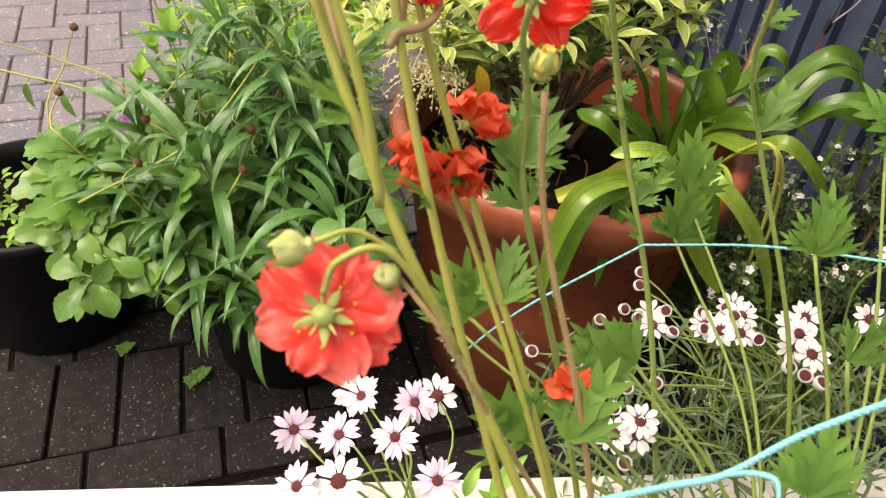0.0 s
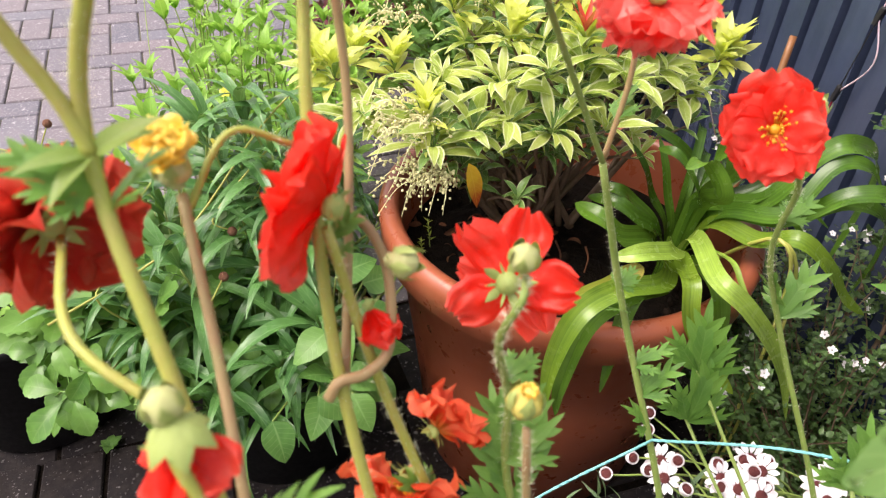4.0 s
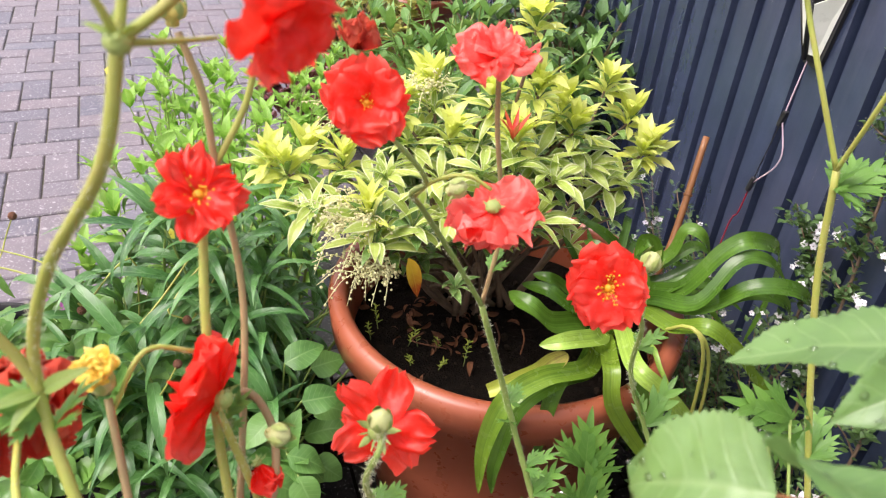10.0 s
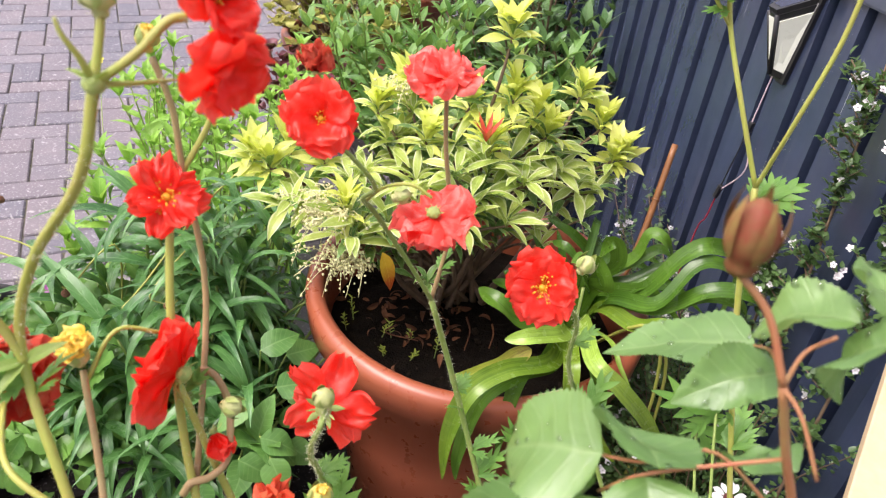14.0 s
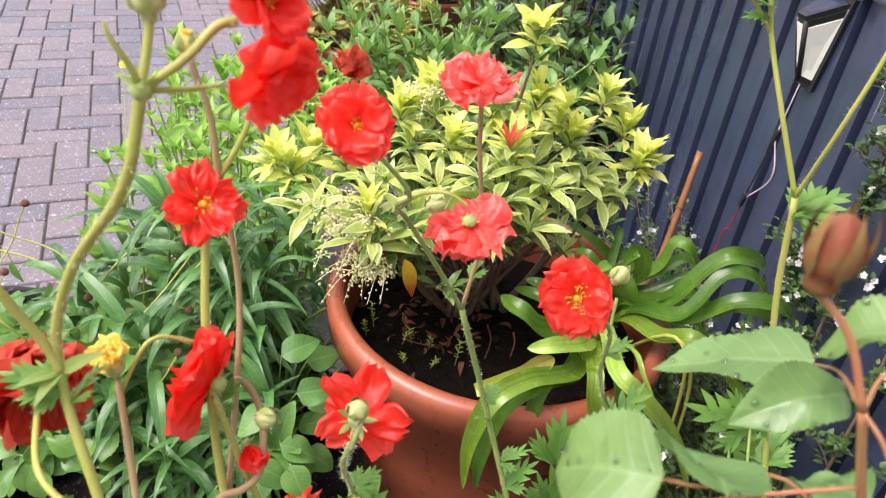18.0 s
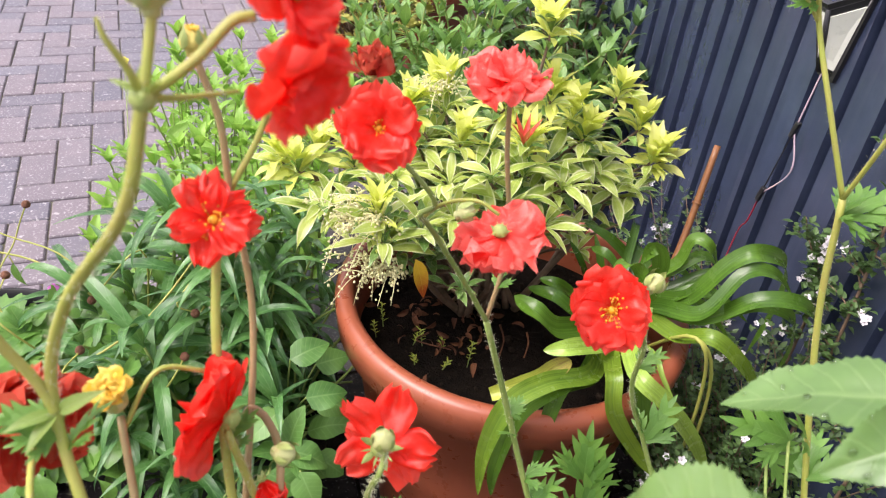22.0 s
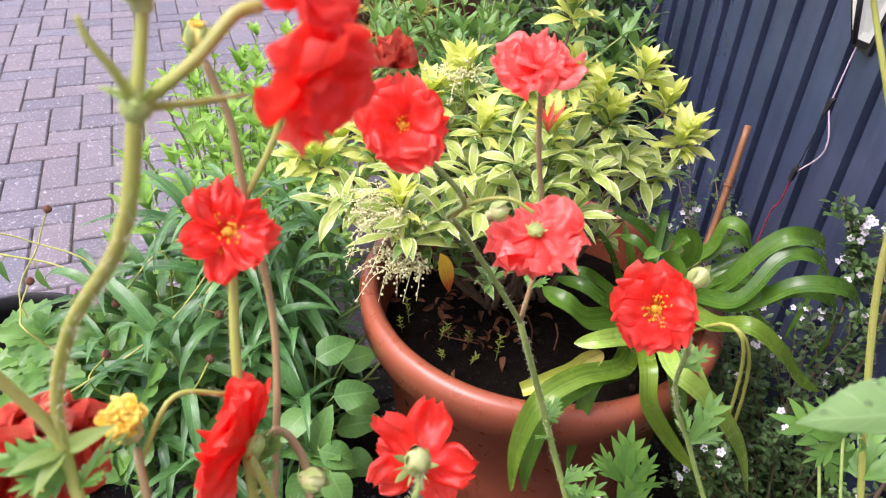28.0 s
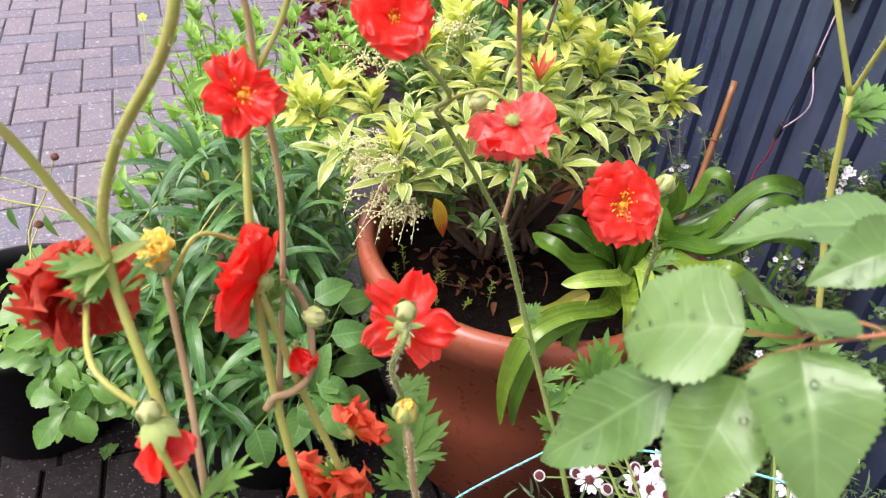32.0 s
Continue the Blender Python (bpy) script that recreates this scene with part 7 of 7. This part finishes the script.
SPROUT_GREEN = leaf_mat("yellow_green_sprout", (0.22, 0.34, 0.03), (0.46, 0.48, 0.06), (0.5, 0.5, 0.15), 0.5, 0.3)
litter = random.Random(12)
DRY = [mesh_of("dead_leaf", *(lambda p: (p[0], p[1], DRYLEAF, p[2]))(leaf(0.045, 0.016, "lance", droop=1.2, fold=0.5, twist=0.6, seed=s))) for s in range(4)]
for k in range(70):
    a, q = litter.uniform(0, 6.28), (0.085 if k % 4 else 0.17) * litter.random() ** 0.5
    ob = put("dead_leaf", DRY[k % 4], None, aim((POT[0] - 0.085 + q * math.cos(a), POT[1] + 0.035 + q * math.sin(a) * 0.9, POT_SOIL + 0.008 + 0.010 * litter.random()), (litter.uniform(-1, 1), litter.uniform(-1, 1), litter.uniform(-0.1, 0.3)), litter.uniform(-1.4, 1.4), litter.uniform(0.25, 0.62)))
    tagged(ob, "curled brown dead leaf lying on the potting soil", "dead leaf", "dead leaves on the soil")
SPROUT = leaf_meshes("sprout_leaf", 3, SPROUT_GREEN, length=0.0085, width=0.0022, shape="lance", droop=0.3)
for x, y, h in ((0.446, 0.752, 0.05), (0.398, 0.815, 0.035), (0.385, 0.822, 0.022), (0.405, 0.755, 0.018), (0.335, 0.850, 0.040), (0.352, 0.868, 0.050), (0.372, 0.775, 0.015), (0.418, 0.792, 0.02), (0.520, 0.690, 0.02)):
    tx, ty = litter.uniform(-0.012, 0.012), litter.uniform(-0.012, 0.008)
    sp = thing("seedling", (x, y, POT_SOIL), "tiny feathery green seedling in the potting soil", "seedling", "seedlings in the pot")
    stem("stem", sp, [(x, y, POT_SOIL - 0.005), (x + tx, y + ty, POT_SOIL + h)], 0.0008, 0.0005, STEM_GREEN)
    for k in range(16):
        z = POT_SOIL + h * (0.25 + 0.75 * k / 16)
        put("leaf", SPROUT[k % 3], sp, aim((x + tx * (0.25 + 0.75 * k / 16), y + ty * (0.25 + 0.75 * k / 16), z), (math.cos(k * 2.4), math.sin(k * 2.4), 0.6), 0, litter.uniform(0.6, 1.3)))
for x, y in ((-0.17, 0.97), (-0.065, 0.865), (-0.05, 0.875)):
    wd = thing("weed", (x, y, 0.0), "small weed growing in a paving joint", "weed", "weeds in the joints")
    for k in range(7):
        put("leaf", BROADS[k % 6], wd, aim((x, y, 0.004), (math.cos(k * 2.3), math.sin(k * 2.3), 0.2 + 0.25 * (k % 3)), 0, 0.2 + 0.06 * (k % 4)))

# ---- block paving ----
def paver_mesh(sx, sy, mat=None):
    gap = 0.007 if mat else 0.0045
    bm = box_bm(sx - gap, sy - gap, 0.05, 0.0025 if mat else 0.004, 1)
    bmesh.ops.translate(bm, vec=(0, 0, -0.025), verts=bm.verts)
    return bm_mesh("paver", bm, mat or PAVER)


paving = thing("block_paving", (0, 1, 0), "worn grey and reddish concrete block paving in a herringbone", "paving", kind="structure")
LONG, TALL = paver_mesh(0.2, 0.1), paver_mesh(0.1, 0.2)
ELONG, ETALL = paver_mesh(0.2, 0.1, SHADED_PAVER), paver_mesh(0.1, 0.2, SHADED_PAVER)
rp = random.Random(99)
spots = []
for c in range(-16, 26):
    for r in range(9, 62):
        k = (c - r) % 4
        x, y = -0.35 + 0.1 * c, 2.17 + 0.1 * (r - 21)
        if y < 0.90:
            continue
        # up to y 1.3 the herringbone takes the shade-darkened blocks
        if k == 0:
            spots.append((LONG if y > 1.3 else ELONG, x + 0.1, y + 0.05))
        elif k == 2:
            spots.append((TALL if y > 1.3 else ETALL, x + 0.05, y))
near, far = [], []
for me, x, y in spots:
    m = Matrix.Translation((x, y, rp.uniform(-0.0025, 0.0015) - (0.005 if y < 1.12 else 0.0))) @ Matrix.Rotation(rp.gauss(0, 0.006), 4, "Z") @ Matrix.Rotation(rp.gauss(0, 0.006), 4, "X")
    (near if -0.75 < x < 0.45 and y < 3.3 else far).append((me, m))
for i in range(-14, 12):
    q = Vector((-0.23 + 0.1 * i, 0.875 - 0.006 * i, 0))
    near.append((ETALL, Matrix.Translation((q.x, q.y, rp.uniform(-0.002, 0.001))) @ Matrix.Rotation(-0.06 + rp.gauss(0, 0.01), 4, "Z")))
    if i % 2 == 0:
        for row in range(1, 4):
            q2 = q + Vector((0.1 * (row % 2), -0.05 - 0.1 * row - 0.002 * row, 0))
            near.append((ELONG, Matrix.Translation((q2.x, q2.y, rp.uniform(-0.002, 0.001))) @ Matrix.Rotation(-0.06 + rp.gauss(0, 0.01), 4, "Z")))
# dirt in the near joints, its colour darkened along with the shaded blocks
put("bedding", mesh_of("bedding", [(-1.9, 0.15, -0.0065), (1.0, 0.15, -0.0065), (1.0, 1.3, -0.0065), (-1.9, 1.3, -0.0065)], [(0, 1, 2, 3)], SOIL, smooth=False), paving, None, "wet dirt between the edge blocks, coloured dark as in shade")
near.sort(key=lambda s: s[1].translation.y)
for me, m in near[:300]:
    put("paver", me, paving, m)
far += near[300:]
vs, fs, off = [], [], 0
for me, m in far:
    a = np.array(m)
    co = np.empty(len(me.vertices) * 3)
    me.vertices.foreach_get("co", co)
    vs.append(co.reshape(-1, 3) @ a[:3, :3].T + a[:3, 3])
    fs += [tuple(i + off for i in p.vertices) for p in me.polygons]
    off += len(me.vertices)
tagged(put("pavers", mesh_of("pavers", np.vstack(vs), fs, PAVER, smooth=False), paving), kind="stuff")
